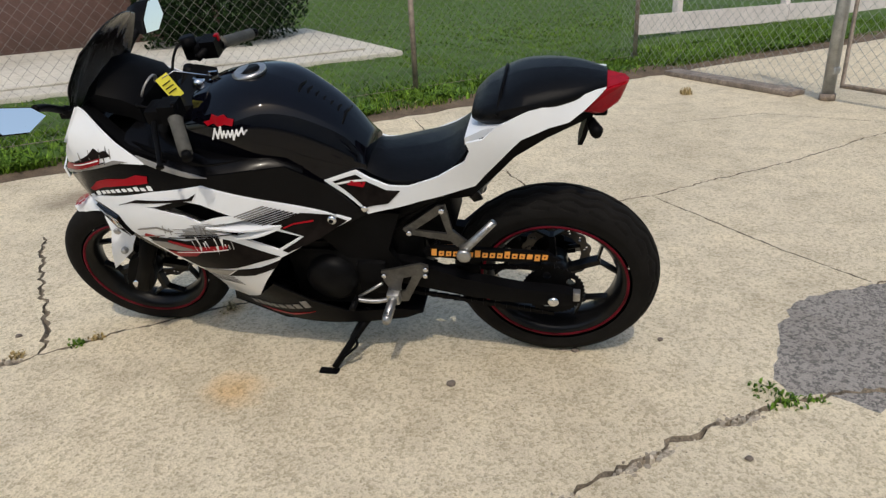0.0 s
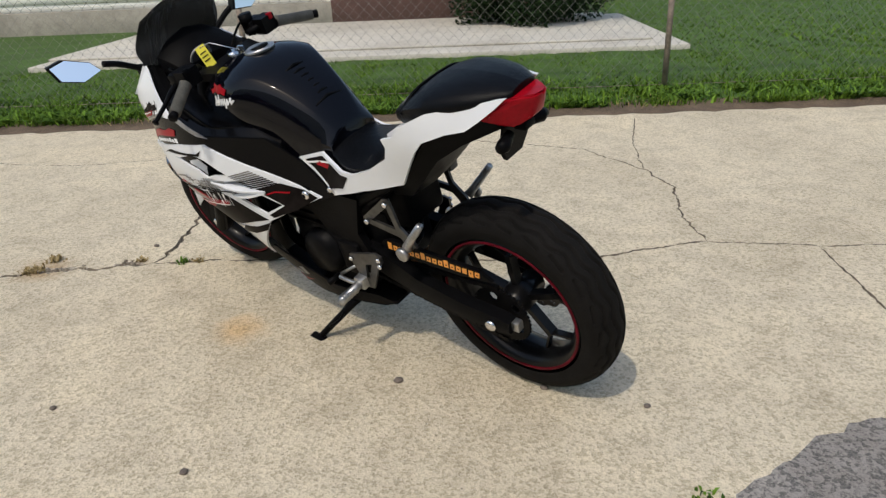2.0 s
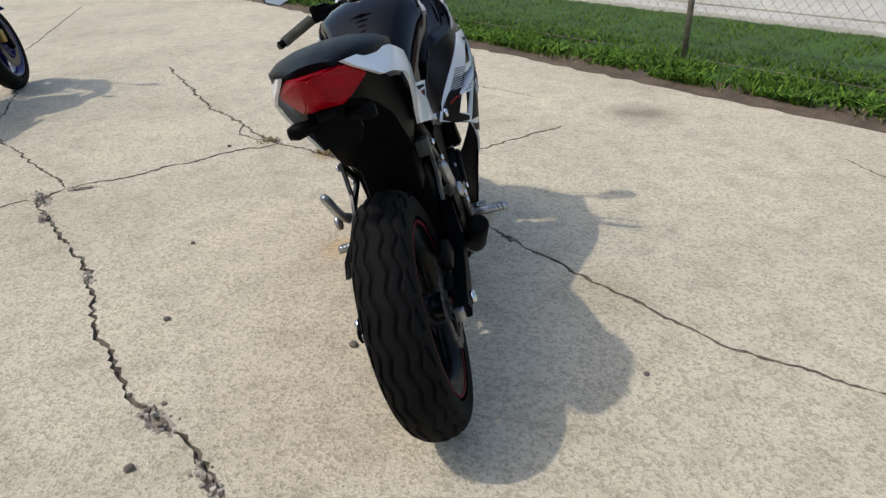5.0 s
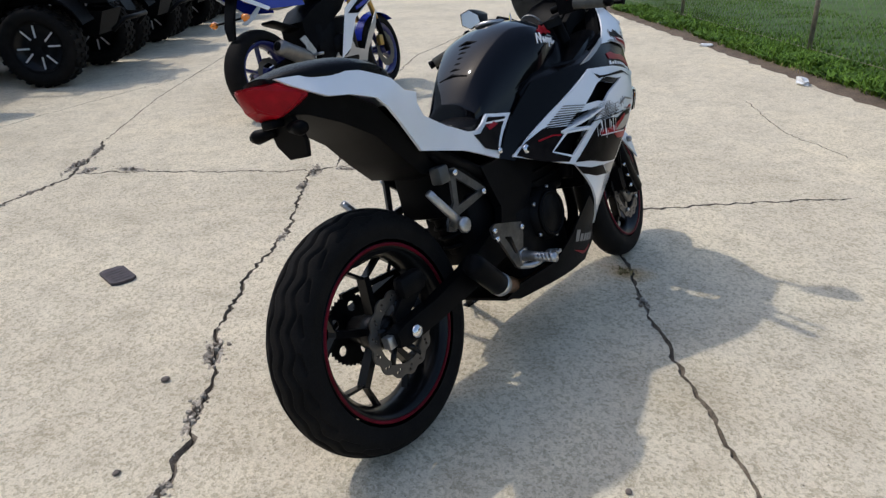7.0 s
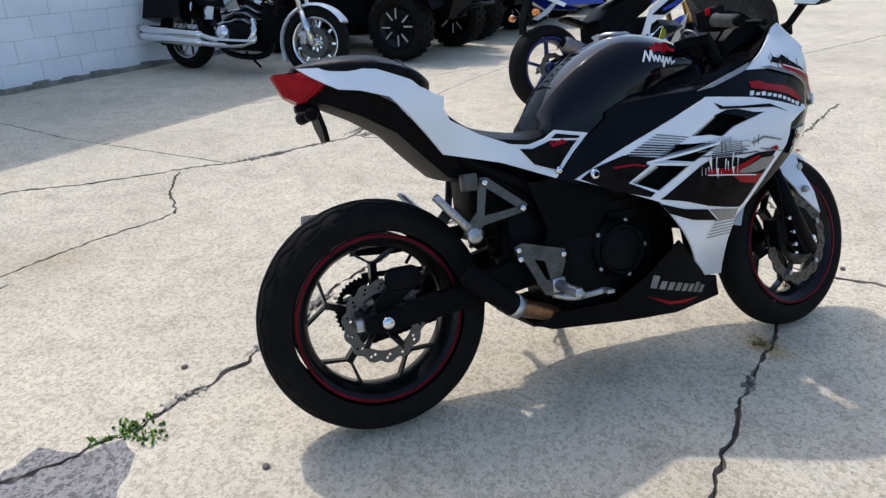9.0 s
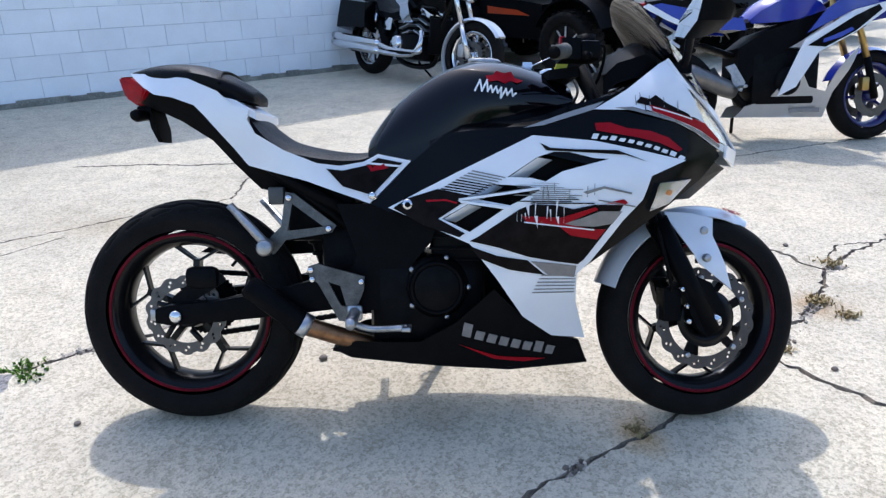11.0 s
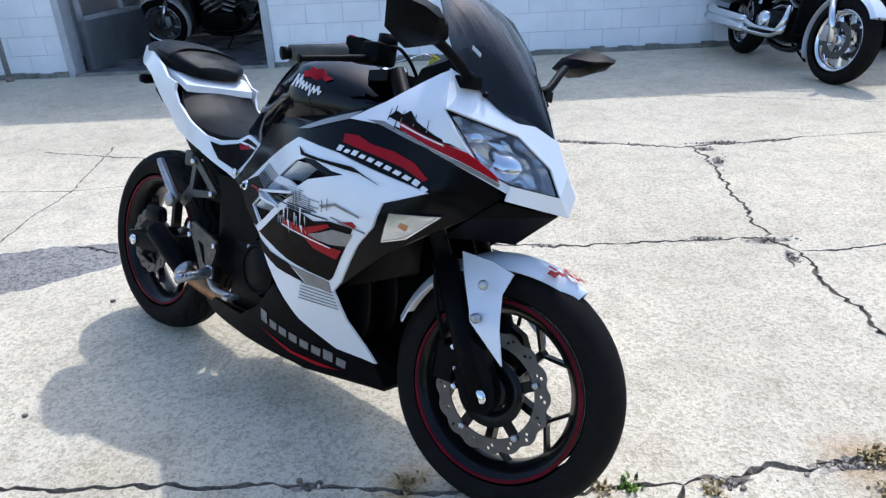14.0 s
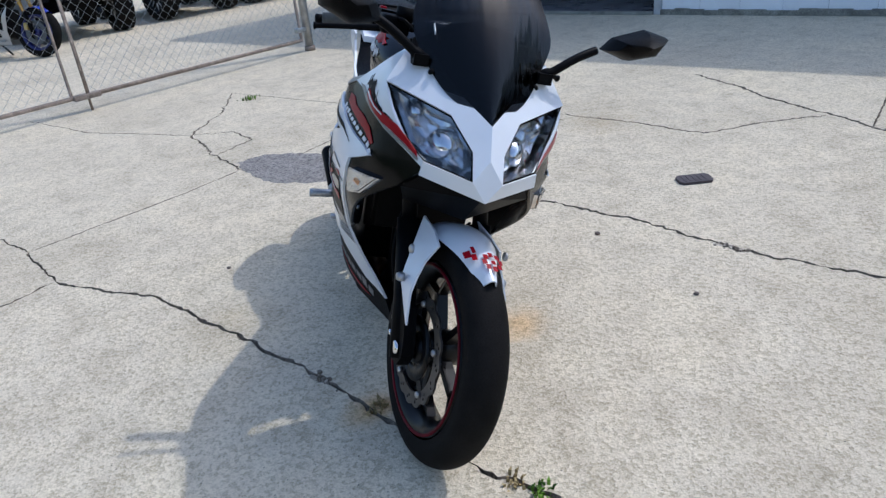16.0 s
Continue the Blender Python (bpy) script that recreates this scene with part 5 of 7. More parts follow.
        side_parts("nose_tick", [(u, w - .030), (u + .0022, w - .030), (u + .0014, w - .006), (u + .0006, w - .006)], BROWNBLACK if k % 3 else GREY, b, None, .0049, .0013)
    side_parts("nose_red_print", [(1.185, .832), (1.275, .806), (1.332, .790), (1.380, .753), (1.385, .741), (1.322, .772), (1.229, .804), (1.190, .817)], RED, b, None, .0066, .0014)
    side_parts("nose_line", [(1.19, .828), (1.29, .800), (1.29, .797), (1.19, .825)], PALEINK, b, None, .0084, .0012)
    side_parts("nose_grey_edge", [(1.10, .826), (1.143, .828), (1.23, .802), (1.322, .769), (1.386, .738), (1.384, .732), (1.265, .786), (1.144, .818)], GREY, b, None, .0048, .0014)
    for s in (-1, 1):
        lamp = ["f", "h", "i", "b", "e", "e2"]
        c = Vector((1.375, s * .10, .785))
        back_in = Vector((-.055, -s * .01, -.004))
        bm = bmesh.new()
        outer = [bm.verts.new(q(n, s)) for n in lamp]
        innerv = [bm.verts.new(Vector(q(n, s)).lerp(c, .10) + back_in) for n in lamp]
        for i in range(6):
            bm.faces.new((outer[i], outer[(i + 1) % 6], innerv[(i + 1) % 6], innerv[i]))
        bm.faces.new(innerv)
        bmesh.ops.recalc_face_normals(bm, faces=bm.faces)
        lampob = part("headlight", bm, LAMPSILVER, b, "clear headlight with chrome reflectors", 20)
        bm = bmesh.new()
        seat = [bm.verts.new(Vector(q(n, s)).lerp(c, .24) + back_in * .55) for n in lamp]
        mid = bm.verts.new(c + back_in * .75)
        for i in range(6):
            bm.faces.new((seat[i], seat[(i + 1) % 6], mid))
        bmesh.ops.subdivide_edges(bm, edges=bm.edges[:], cuts=3, use_grid_fill=True)
        shake = random.Random(17)
        for v in bm.verts:
            v.co.x += shake.uniform(-.010, .008)
            v.co.z += shake.uniform(-.003, .003)
        bmesh.ops.recalc_face_normals(bm, faces=bm.faces)
        part("facet_reflector", bm, LAMPSILVER, lampob, "faceted chrome reflector", 0)
        bm = bmesh.new()
        rim_in = [Vector(q(n, s)).lerp(c, .06) for n in lamp]
        rim_out = [Vector(q(n, s)) for n in lamp]
        for i in range(6):
            j = (i + 1) % 6
            vs = [bm.verts.new(x + Vector((.002, 0, 0))) for x in (rim_out[i], rim_out[j], rim_in[j], rim_in[i])]
            bm.faces.new(vs)
        part("lamp_rim", bm, INK_HOLLOW, lampob)
        bm = bmesh.new()
        add_sheet_face(bm, [Vector(q(n, s)).lerp(c, .03) for n in lamp], .003)
        lens = part("lens", bm, CLEAR, lampob, "clear lens", 30)
        lens.visible_shadow = False
        for (u, v, w), r in (((1.375, .072, .765), .036), ((1.315, .135, .818), .022)):
            m = Matrix.Translation((u - .012, s * v, w)) @ Matrix.Rotation(radians(90), 4, 'Z') @ Matrix.Rotation(math.pi, 4, 'Z')
            bowl = [(.002, .03), (r * .5, .024), (r * .85, .008), (r, -.012), (r * 1.05, -.016)]
            part("reflector", lathe(bowl, 24, False, m), CHROME, lampob)
            part("bulb", lathe([(.001, -.018), (.008, -.014), (.009, .0), (.006, .02)], 12, False, m), CHROME, lampob)
    lower_nose = bmesh.new()
    for s in (-1, 1):
        pts = [(1.452, 0, .680), (1.378, s * .118, .700), (1.335, s * .150, .657), (1.36, 0, .60), (1.25, s * .12, .60), (1.24, 0, .64)]
        vs = [lower_nose.verts.new(p) for p in pts]
        for idx in ((0, 1, 2), (0, 2, 3), (3, 2, 4), (3, 4, 5)):
            lower_nose.faces.new([vs[i] for i in idx])
    bmesh.ops.remove_doubles(lower_nose, verts=lower_nose.verts, dist=.0005)
    bmesh.ops.recalc_face_normals(lower_nose, faces=lower_nose.faces)
    part("chin_panel", lower_nose, PLASTIC, b, "black panel under the nose", 20)
    for s in (-1, 1):
        sig = sheet([(1.185, .582), (1.205, .648), (1.298, .656), (1.235, .598)], on_side(BODY, s, .008), .012, (), .03)
        so = part("turn_signal", sig, LAMPSILVER, b, "flush clear turn signal", 25)
        part("signal_lens", sheet([(1.188, .584), (1.206, .646), (1.292, .653), (1.233, .600)], on_side(BODY, s, .0125), .003, (), .03), CLEAR, so)
        part("signal_bulb", sheet([(1.222, .622), (1.228, .632), (1.242, .629), (1.236, .617)], on_side(BODY, s, .0095), .002, (), .03), AMBER, so)

    # screen
    centre = curve_pts([(1.418, 0, .830), (1.345, 0, .945), (1.27, 0, 1.035), (1.195, 0, 1.10), (1.145, 0, 1.125)], 5)
    edge = curve_pts([(1.412, .006, .832), (1.345, .088, .872), (1.27, .142, .945), (1.235, .160, 1.005), (1.178, .135, 1.085)], 5)
    bm = bmesh.new()
    rows = []
    for c0, e0 in zip(centre, edge):
        row = []
        for k in range(-8, 9):
            t = k / 8
            f2 = .30 * (abs(t) / .55) ** 2 if abs(t) < .55 else .30 + .70 * (abs(t) - .55) / .45
            row.append(bm.verts.new((c0[0] + (e0[0] - c0[0]) * f2, e0[1] * t, c0[2] + (e0[2] - c0[2]) * f2)))
        rows.append(row)
    for p, r in zip(rows, rows[1:]):
        for k in range(16):
            bm.faces.new((p[k], p[k + 1], r[k + 1], r[k]))
    bmesh.ops.recalc_face_normals(bm, faces=bm.faces)
    bmesh.ops.solidify(bm, geom=bm.faces[:], thickness=.003)
    scr = part("windscreen", bm, SMOKE, b, "tall dark smoked windscreen", 14)
    part("screen_bars", plate([(1.262, 1.0), (1.285, .985), (1.283, .978), (1.26, .993)], -.118, .001), PALEINK, scr)
    for s in (-1, 1):
        part("screen_screw", bolt((1.31, s * .118, .905), .007, (.4, s * .6, .7), .006), PLASTIC, scr)
    dash = loft([[(u, v * h, w + (1 - v * v) * r) for v in (-1, -.6, 0, .6, 1)] + [(u, v * h, w - .05) for v in (1, 0, -1)] for u, h, w, r in
                 ((1.10, .10, .915, .02), (1.13, .115, .945, .035), (1.20, .12, .965, .05), (1.26, .10, .93, .04), (1.34, .05, .87, .02))])
    cl = part("dashboard", dash, PLASTIC, b, "black dashboard with round gauge")
    part("gauge_ring", lathe([(.034, 0), (.04, .002), (.04, .008), (.034, .006)], 30, True, Matrix.Translation((1.105, .03, .94)) @ Matrix.Rotation(radians(60), 4, 'Y') @ Matrix.Rotation(radians(-90), 4, 'X')), SILVER, cl)
    for s in (-1, 1):
        side_parts("inner_cowl", [(1.06, .825), (1.222, .930), (1.24, .94), (1.30, .86), (1.20, .84)], PLASTIC, b, None, -.02, .01, (), .03, "", (s,))
        bm = loft([[(u, s * (v0 + dv), w) for dv, w in ((0, w0), (-.045, w0 - .01), (-.045, w0 - .03), (0, w0 - .025))] for u, v0, w0 in ((1.0, .215, .82), (1.10, .21, .858), (1.20, .165, .915), (1.24, .15, .94))])
        part("cowl_lip", bm, PLASTIC, b)

    for s in (-1, 1):
        rim_line = [(.66, .728), (.74, .770), (.82, .776), (.90, .780), (.98, .800), (1.05, .818), (1.12, .852)]
        secs = []
        for u, w in rim_line:
            out = BODY(u, w) - .006
            top = w + .018
            inner = .10 if u > .95 else .13
            secs.append([(u, s * out, w), (u, s * (out * .6 + inner * .4), top + .006), (u, s * inner, top + .010), (u, s * inner, top - .03), (u, s * (out - .012), w - .03)])
        part("tank_side_cover", loft(secs), BLACK, b, "gloss black cover beside the tank", 40)
    # tank, seats, tail
    rows = smooth_rows([(.50, .768, .05, .757, .088, .735, .10, .69), (.56, .845, .072, .832, .108, .77, .118, .68), (.64, .908, .094, .893, .13, .805, .14, .69), (.72, .95, .118, .93, .152, .85, .152, .72),
                        (.79, .966, .150, .922, .172, .868, .160, .75), (.87, .960, .148, .908, .165, .865, .158, .77), (.95, .935, .128, .89, .145, .86, .15, .80), (1.02, .90, .10, .872, .115, .85, .125, .81)], 5)
    rings = []
    for r in rows:
        u, top, cv, cw, wv, ww, bv, bw = r
        half = [(0.0, top), (cv * .35, top - (top - cw) * .06), (cv * .7, top - (top - cw) * .38), (cv * .93, cw + (top - cw) * .18), (cv, cw), ((cv * .45 + wv * .55) + .002, cw * .5 + ww * .5), (wv, ww),
                (wv * .97, ww * .6 + bw * .4), (bv * .93, bw + .012), (bv * .6, bw), (0.0, bw - .004)]
        rings.append(arch(u, half))
    tank = part("fuel_tank", loft(rings), TANKBLACK, b, "gloss black fuel tank with a white mark", 42)
    part("filler_cap", tube([(.806, 0, .958), (.808, 0, .970), (.808, 0, .973)], [.046, .046, .034], 32), ALU, tank, "round aluminium filler cap")
    part("cap_ring", tube([(.806, 0, .962), (.808, 0, .9745)], [.031, .029], 32), PLASTIC, tank)
    rows_by_u = [(float(r[0]), r) for r in rows]

    def tank_side(s, off):
        def place(x, y, d):
            u, r = min(rows_by_u, key=lambda k: abs(k[0] - x))
            _, top, cv, cw, wv, ww, bv, bw = r
            pts = sorted([(cw, cv), (ww * .5 + cw * .5, cv * .45 + wv * .55 + .002), (ww, wv), (bw, bv * .95)])
            v = float(np.interp(y, [p[0] for p in pts], [p[1] for p in pts]))
            return (x, s * (v + off - d), y)
        return place
    for s in (-1, 1):
        wave = [(0, 0), (.07, 1), (.17, .05), (.24, 1.1), (.31, .1), (.36, .62), (.43, .08), (.49, .62), (.56, .08), (.62, .6), (.66, -.3), (.74, .55), (.80, .06), (.88, .6), (.94, .05), (1, .3)]
        turn = 1 if s < 0 else -1
        bm = bmesh.new()
        for (x0, y0), (x1, y1) in zip(wave, wave[1:]):
            pa, pb = [(.822 + turn * (x - .5) * .098 + turn * y * .006, .868 - turn * (x - .5) * .016 + y * .026) for x, y in ((x0, y0), (x1, y1))]
            d = Vector((pb[0] - pa[0], pb[1] - pa[1])).normalized() * .0022
            add_sheet(bm, [(pa[0] - d.y - d.x, pa[1] + d.x - d.y), (pb[0] - d.y + d.x, pb[1] + d.x + d.y), (pb[0] + d.y + d.x, pb[1] - d.x + d.y), (pa[0] + d.y - d.x, pa[1] - d.x - d.y)], tank_side(s, .0035), .002)
        part("script_mark", bm, PALEINK, tank, "white scribbled mark")
        part("red_emblem", sheet([(.805, .897), (.80, .912), (.818, .914), (.826, .924), (.845, .918), (.862, .922), (.872, .906), (.892, .900), (.878, .893), (.862, .899), (.846, .892), (.828, .900)], tank_side(s, .003), .002, (), .012), RED, tank)
    for k in range(7):
        part("pad_rib", tube([(.56 + k * .018, v, .847 + k * .0135 - abs(v) * .25) for v in (-.05, -.02, 0, .02, .05)], .0045, 6), PLASTIC, tank)

    def cushion(rows, mat, name, label):
        rings = []
        for u, h, top, low, drop in smooth_rows(rows, 5):
            half = [(0, top), (h * .45, top - drop * .12), (h * .8, top - drop * .5), (h, top - drop), (h * 1.0, (top - drop + low) / 2), (h * .9, low), (0, low - .004)]
            rings.append(arch(u, half))
        return part(name, loft(rings), mat, b, label, 60)
    cushion([(.545, .07, .748, .71, .012), (.48, .10, .732, .69, .02), (.40, .128, .738, .685, .025), (.30, .137, .762, .70, .028), (.24, .130, .80, .73, .025), (.205, .12, .835, .77, .015)], VINYL, "seat", "black vinyl rider seat")
    pil = cushion([(.205, .07, .892, .862, .01), (.165, .115, .922, .868, .02), (.09, .132, .957, .88, .03), (.01, .118, .967, .898, .03), (-.06, .09, .963, .915, .022), (-.12, .045, .950, .93, .008)], VINYL, "pillion_seat", "black vinyl pillion seat pad")
    part("seat_seam", tube(curve_pts([(.135, -.128, .905), (.13, -.08, .936), (.128, 0, .944), (.13, .08, .936), (.135, .128, .905)]), .004, 6), PLASTIC, pil)
    tail_out = [(-.118, .940), (-.05, .934), (.058, .917), (.134, .884), (.17, .850), (.212, .838), (.205, .815), (.222, .780), (.292, .738), (.376, .704), (.433, .697), (.491, .707), (.527, .726), (.613, .708), (.506, .601),
                (.431, .629), (.346, .661), (.20, .700), (.17, .740), (.103, .822), (.076, .850), (.013, .872), (-.035, .880), (-.066, .899), (-.095, .920)]
    tails = side_parts("tail_fairing", tail_out, WHITE, b, TAIL, 0, .008, (), .026, "white tail fairing")
    tl = {-1: tails[0], 1: tails[1]}
    side_parts("tail_print", [(.40, .690), (.44, .685), (.495, .697), (.528, .716), (.590, .703), (.512, .622), (.44, .645)], BROWNBLACK, tl, TAIL, .0022, .0014)
    side_parts("tail_red_print", [(.50, .697), (.54, .703), (.555, .69), (.51, .682)], RED, tl, TAIL, .0036, .0014)
    side_parts("tail_line", [(.50, .706), (.585, .697), (.583, .692), (.498, .701)], PALEINK, tl, TAIL, .0036, .0014)
    for s in (-1, 1):
        part("tail_bolt", bolt((.513, s * .130, .621), .010, (0, s, 0), .008), CHROME, tl[s])
    part("tail_bridge", loft([[(u, v * h, w) for v in (-1, 0, 1)] + [(u, v * h, w - .02) for v in (1, 0, -1)] for u, h, w in ((.22, .115, .835), (.17, .125, .865), (.08, .128, .885), (-.05, .085, .925))]), WHITE, b)
    ll = convex([(-.176, 0, .937), (-.166, .022, .936), (-.166, -.022, .936), (-.118, .056, .934), (-.118, -.056, .934), (-.064, .096, .899), (-.064, -.096, .899), (-.152, .022, .884), (-.152, -.022, .884),
                 (-.112, .042, .860), (-.112, -.042, .860), (-.05, .07, .885), (-.05, -.07, .885), (-.06, .06, .925), (-.06, -.06, .925)])
    bmesh.ops.bevel(ll, geom=ll.edges[:], offset=.004, segments=2, affect='EDGES')
    part("tail_light", ll, REDLENS, b, "faceted red tail light")
    under = loft([[(u, v * h, t) for v in (-1, 0, 1)] + [(u, h * .8, lo), (u, 0, lo - .008), (u, -h * .8, lo)] for u, h, t, lo in
                  ((-.105, .05, .885, .868), (-.06, .085, .90, .852), (.02, .10, .885, .815), (.10, .112, .835, .765), (.16, .115, .76, .70), (.22, .112, .705, .64), (.30, .10, .70, .62))])
    part("under_tail", under, PLASTIC, b, "black plastic under-tail")
    ph = part("plate_holder", sheet([(-.045, .86), (.045, .86), (.05, .80), (.03, .765), (-.03, .765), (-.05, .80)], lambda x, y, d: (-.075 + d + (y - .80) * -.25, x, y), .012), PLASTIC, b, "bent black plate holder")
    part("plate_lamp", box((-.125, -.02, .842), (-.09, .02, .862), None, .005), PLASTIC, ph)
    for s in (-1, 1):
        part("stub", tube([(-.085, s * .03, .835), (-.10, s * .075, .832), (-.10, s * .09, .832)], [.012, .017, .012], 12), PLASTIC, ph)

    # front end (steered)
    m = LOWER
    ax = Vector((FRONT[0], 0, FRONT[1]))
    for s in (-1, 1):
        foot = ax + Vector((-.012, s * .095, .0))
        up = AXIS
        leg = [m @ (foot - up * .03), m @ (foot + up * .10), m @ (foot + up * .30)]
        f = part("fork_leg", tube(leg, [.030, .027, .029], 18), PLASTIC, b, "black fork leg")
        part("fork_tube", tube([m @ (foot + up * .28), m @ (foot + up * .74)], .0195, 16), ENGINE, f)
        part("axle_end", bolt(ax + Vector((0, s * .112, 0)), .018, (0, s, 0), .01, m), CHROME, f, "bright axle bolt")
    part("front_disc", petal_disc(.139, .104, 16, .005, fw, -.062), STEEL, front, "drilled wave brake disc")
    for k in range(5):
        a = k * math.tau / 5 + .3
        bm = bmesh.new()
        add_bar(bm, lambda r, t, s: fw @ Vector((r * math.cos(t), -.06 + s * .2, r * math.sin(t))), (.03, a), (.108, a + .15), .030, .02)
        part("disc_arm", bm, RIM, front)
        part("disc_button", bolt((.110 * math.cos(a + .15), -.063, .110 * math.sin(a + .15)), .008, (0, -1, 0), .008, fw), ALU, front)
    part("disc_carrier", lathe([(.044, -.066), (.078, -.066), (.078, -.060), (.044, -.060)], 40, True, fw), RIM, front, "black disc carrier")
    clamp = [(-.045, -.02), (-.02, -.042), (.02, -.036), (.036, -.006), (.028, .03), (-.010, .10), (-.075, .13), (-.085, .09), (-.07, .03)]
    for s in (-1, 1):
        part("axle_clamp", sheet([(FRONT[0] + u, FRONT[1] + w) for u, w in clamp], lambda x, y, d, s=s: m @ Vector((x, s * (.112 - d), y)), .030), PLASTIC, b, "black cast fork foot")
    cal = part("front_caliper", convex([m @ Vector((FRONT[0] + u, v, FRONT[1] + w)) for u in (-.13, -.085) for v in (-.095, -.045) for w in (.0, .085)] + [m @ Vector((FRONT[0] - .11, -.10, FRONT[1] + .04))]), PLASTIC, b, "black brake caliper")
    for du, dw in ((-.085, .085), (-.07, .04), (-.068, .0), (-.03, .07)):
        part("caliper_bolt", bolt((FRONT[0] + du, -.10, FRONT[1] + dw), .008, (0, -1, 0), .012, m), CHROME, cal)
    part("brake_hose", tube([m @ Vector(p) for p in curve_pts([(FRONT[0] - .11, -.10, FRONT[1] + .08), (1.24, -.12, .47), (1.20, -.10, .62), (1.10, -.06, .80)])], .005, 6), PLASTIC, b)
    fen = bmesh.new()
    rows = []
    for k in range(19):
        a = radians(60 + k * 5.6)
        t = k / 18
        h = (.018 + .05 * min(1, t * 3.2)) if t < .32 else .068
        r = .298 + .006 * math.sin(t * 3)
        row = []
        for j in range(-4, 5):
            x = j / 4
            rr = r - .03 * abs(x) ** 2.5
            row.append(fen.verts.new(m @ Vector((FRONT[0] + rr * math.cos(a), x * h, FRONT[1] + rr * math.sin(a)))))
        rows.append(row)
    for p, r in zip(rows, rows[1:]):
        for j in range(8):
            fen.faces.new((p[j], p[j + 1], r[j + 1], r[j]))
    bmesh.ops.recalc_face_normals(fen, faces=fen.faces)
    bmesh.ops.solidify(fen, geom=fen.faces[:], thickness=.004)
    fender = part("front_fender", fen, WHITE, b, "white front fender with a red emblem", 40)
    for s in (-1, 1):
        side = [(1.262, .565), (1.34, .56), (1.395, .545), (1.385, .50), (1.425, .36), (1.335, .432), (1.325, .455), (1.285, .52)]
        part("fender_side", sheet([(u - 1.385 + FRONT[0], w) for u, w in side], lambda x, y, d, s=s: m @ Vector((x, s * (.073 + .05 * max(0, min(1, (.56 - y) / .12)) - d), y)), .005, (), .03), WHITE, fender, "", 30)
        part("fender_bolt", bolt((1.35, s * .118, .515), .011, (0, s, 0), .007, m), ALU, fender)
        part("fender_bolt", bolt((1.352, s * .125, .445), .011, (0, s, 0), .016, m), ALU, fender)
    marks = [(69 + 3.8 * math.cos(k * math.tau / 8) - 1.3, 69 + 3.8 * math.cos(k * math.tau / 8) + 1.2, .006 + .019 * math.sin(k * math.tau / 8) - .005, .006 + .019 * math.sin(k * math.tau / 8) + .006) for k in range(8)]
    for a0, a1, v0, v1 in marks + [(72, 76, -.050, -.036), (70, 73.5, -.037, -.026), (74, 78, -.032, -.024), (67.5, 69.5, .002, .012)]:
        bm = bmesh.new()
        vs = []
        for a, v in ((a0, v0), (a1, v0), (a1, v1), (a0, v1)):
            rr = .3055 - .03 * abs(v / .068) ** 2.5
            vs.append(bm.verts.new(m @ Vector((FRONT[0] + rr * math.cos(radians(a)), v, FRONT[1] + rr * math.sin(radians(a))))))
        bm.faces.new(vs)
        part("emblem_patch", bm, RED, fender)
    part("fender_stay", tube([m @ Vector(p) for p in ((1.22, -.075, .53), (1.25, -.085, .47), (1.27, -.09, .44))], .008, 8), PLASTIC, fender)
    # handlebars
    tcl = part("triple_clamp", convex([TURN @ Vector(p) for p in ((1.02, -.12, .905), (1.02, .12, .905), (.95, -.10, .90), (.95, .10, .90), (1.02, -.12, .93), (1.02, .12, .93), (.95, -.10, .925), (.95, .10, .925), (.91, 0, .91))]), ENGINE, b, "black top fork clamp")
    part("steering_nut", tube([TURN @ Vector((.97, 0, .925)), TURN @ Vector((.965, 0, .945))], .018, 6), CHROME, tcl)
    part("ignition_lock", tube([TURN @ Vector((.925, 0, .90)), TURN @ Vector((.915, 0, .94))], .019, 16), CHROME, tcl)
    part("key", box((.905, -.003, .935), (.93, .003, .965), TURN), CHROME, tcl)
    face = Vector((-.5, .85, .22)).normalized()
    down = (Vector((-.40, -.05, -.9)) - face * Vector((-.40, -.05, -.9)).dot(face)).normalized()
    over = face.cross(down)
    spot = Vector((1.03, .06, .985))
    tag = part("key_tag", sheet([(-.018, 0), (.018, 0), (.018, .068), (-.018, .068)], lambda x, y, d: spot + over * x + down * y + face * d, .002), YELLOW, b, "yellow card tag on the key")
    for y in (.02, .032, .044):
        part("tag_bar", sheet([(-.012, y), (.012, y), (.012, y + .003), (-.012, y + .003)], lambda x, y, d: spot + over * x + down * y + face * (.0025 + d), .001), INK_HOLLOW, tag)
    part("tag_ring", tube([spot + down * .006 + face * .002, spot + Vector((-.03, -.02, .005)), TURN @ Vector((.918, 0, .95))], .0018, 6), CHROME, tag)
    for s in (-1, 1):
        bar = part("handlebar", tube([TURN @ Vector(p) for p in ((1.0, s * .11, .952), (.985, s * .16, .955), (.905, s * .315, .915))], .011, 12), PLASTIC, b)
        part("grip", tube([TURN @ Vector((.958, s * .205, .947)), TURN @ Vector((.957, s * .208, .946)), TURN @ Vector((.906, s * .312, .918))], [.019, .017, .0165], 16), GRIP, bar, "worn grey rubber grip")
        part("bar_end", tube([TURN @ Vector((.906, s * .312, .918)), TURN @ Vector((.898, s * .328, .914))], [.012, .014], 14), PLASTIC, bar)
        part("switch_box", convex([TURN @ Vector((x, s * y, z)) for x in (.955, 1.0) for y in (.145, .20) for z in (.93, .98)]), PLASTIC, bar)
        part("switch", box((.952, s * .185 - .008, .965), (.965, s * .185 + .008, .985), TURN, .002), RED if s < 0 else PLASTIC, bar)
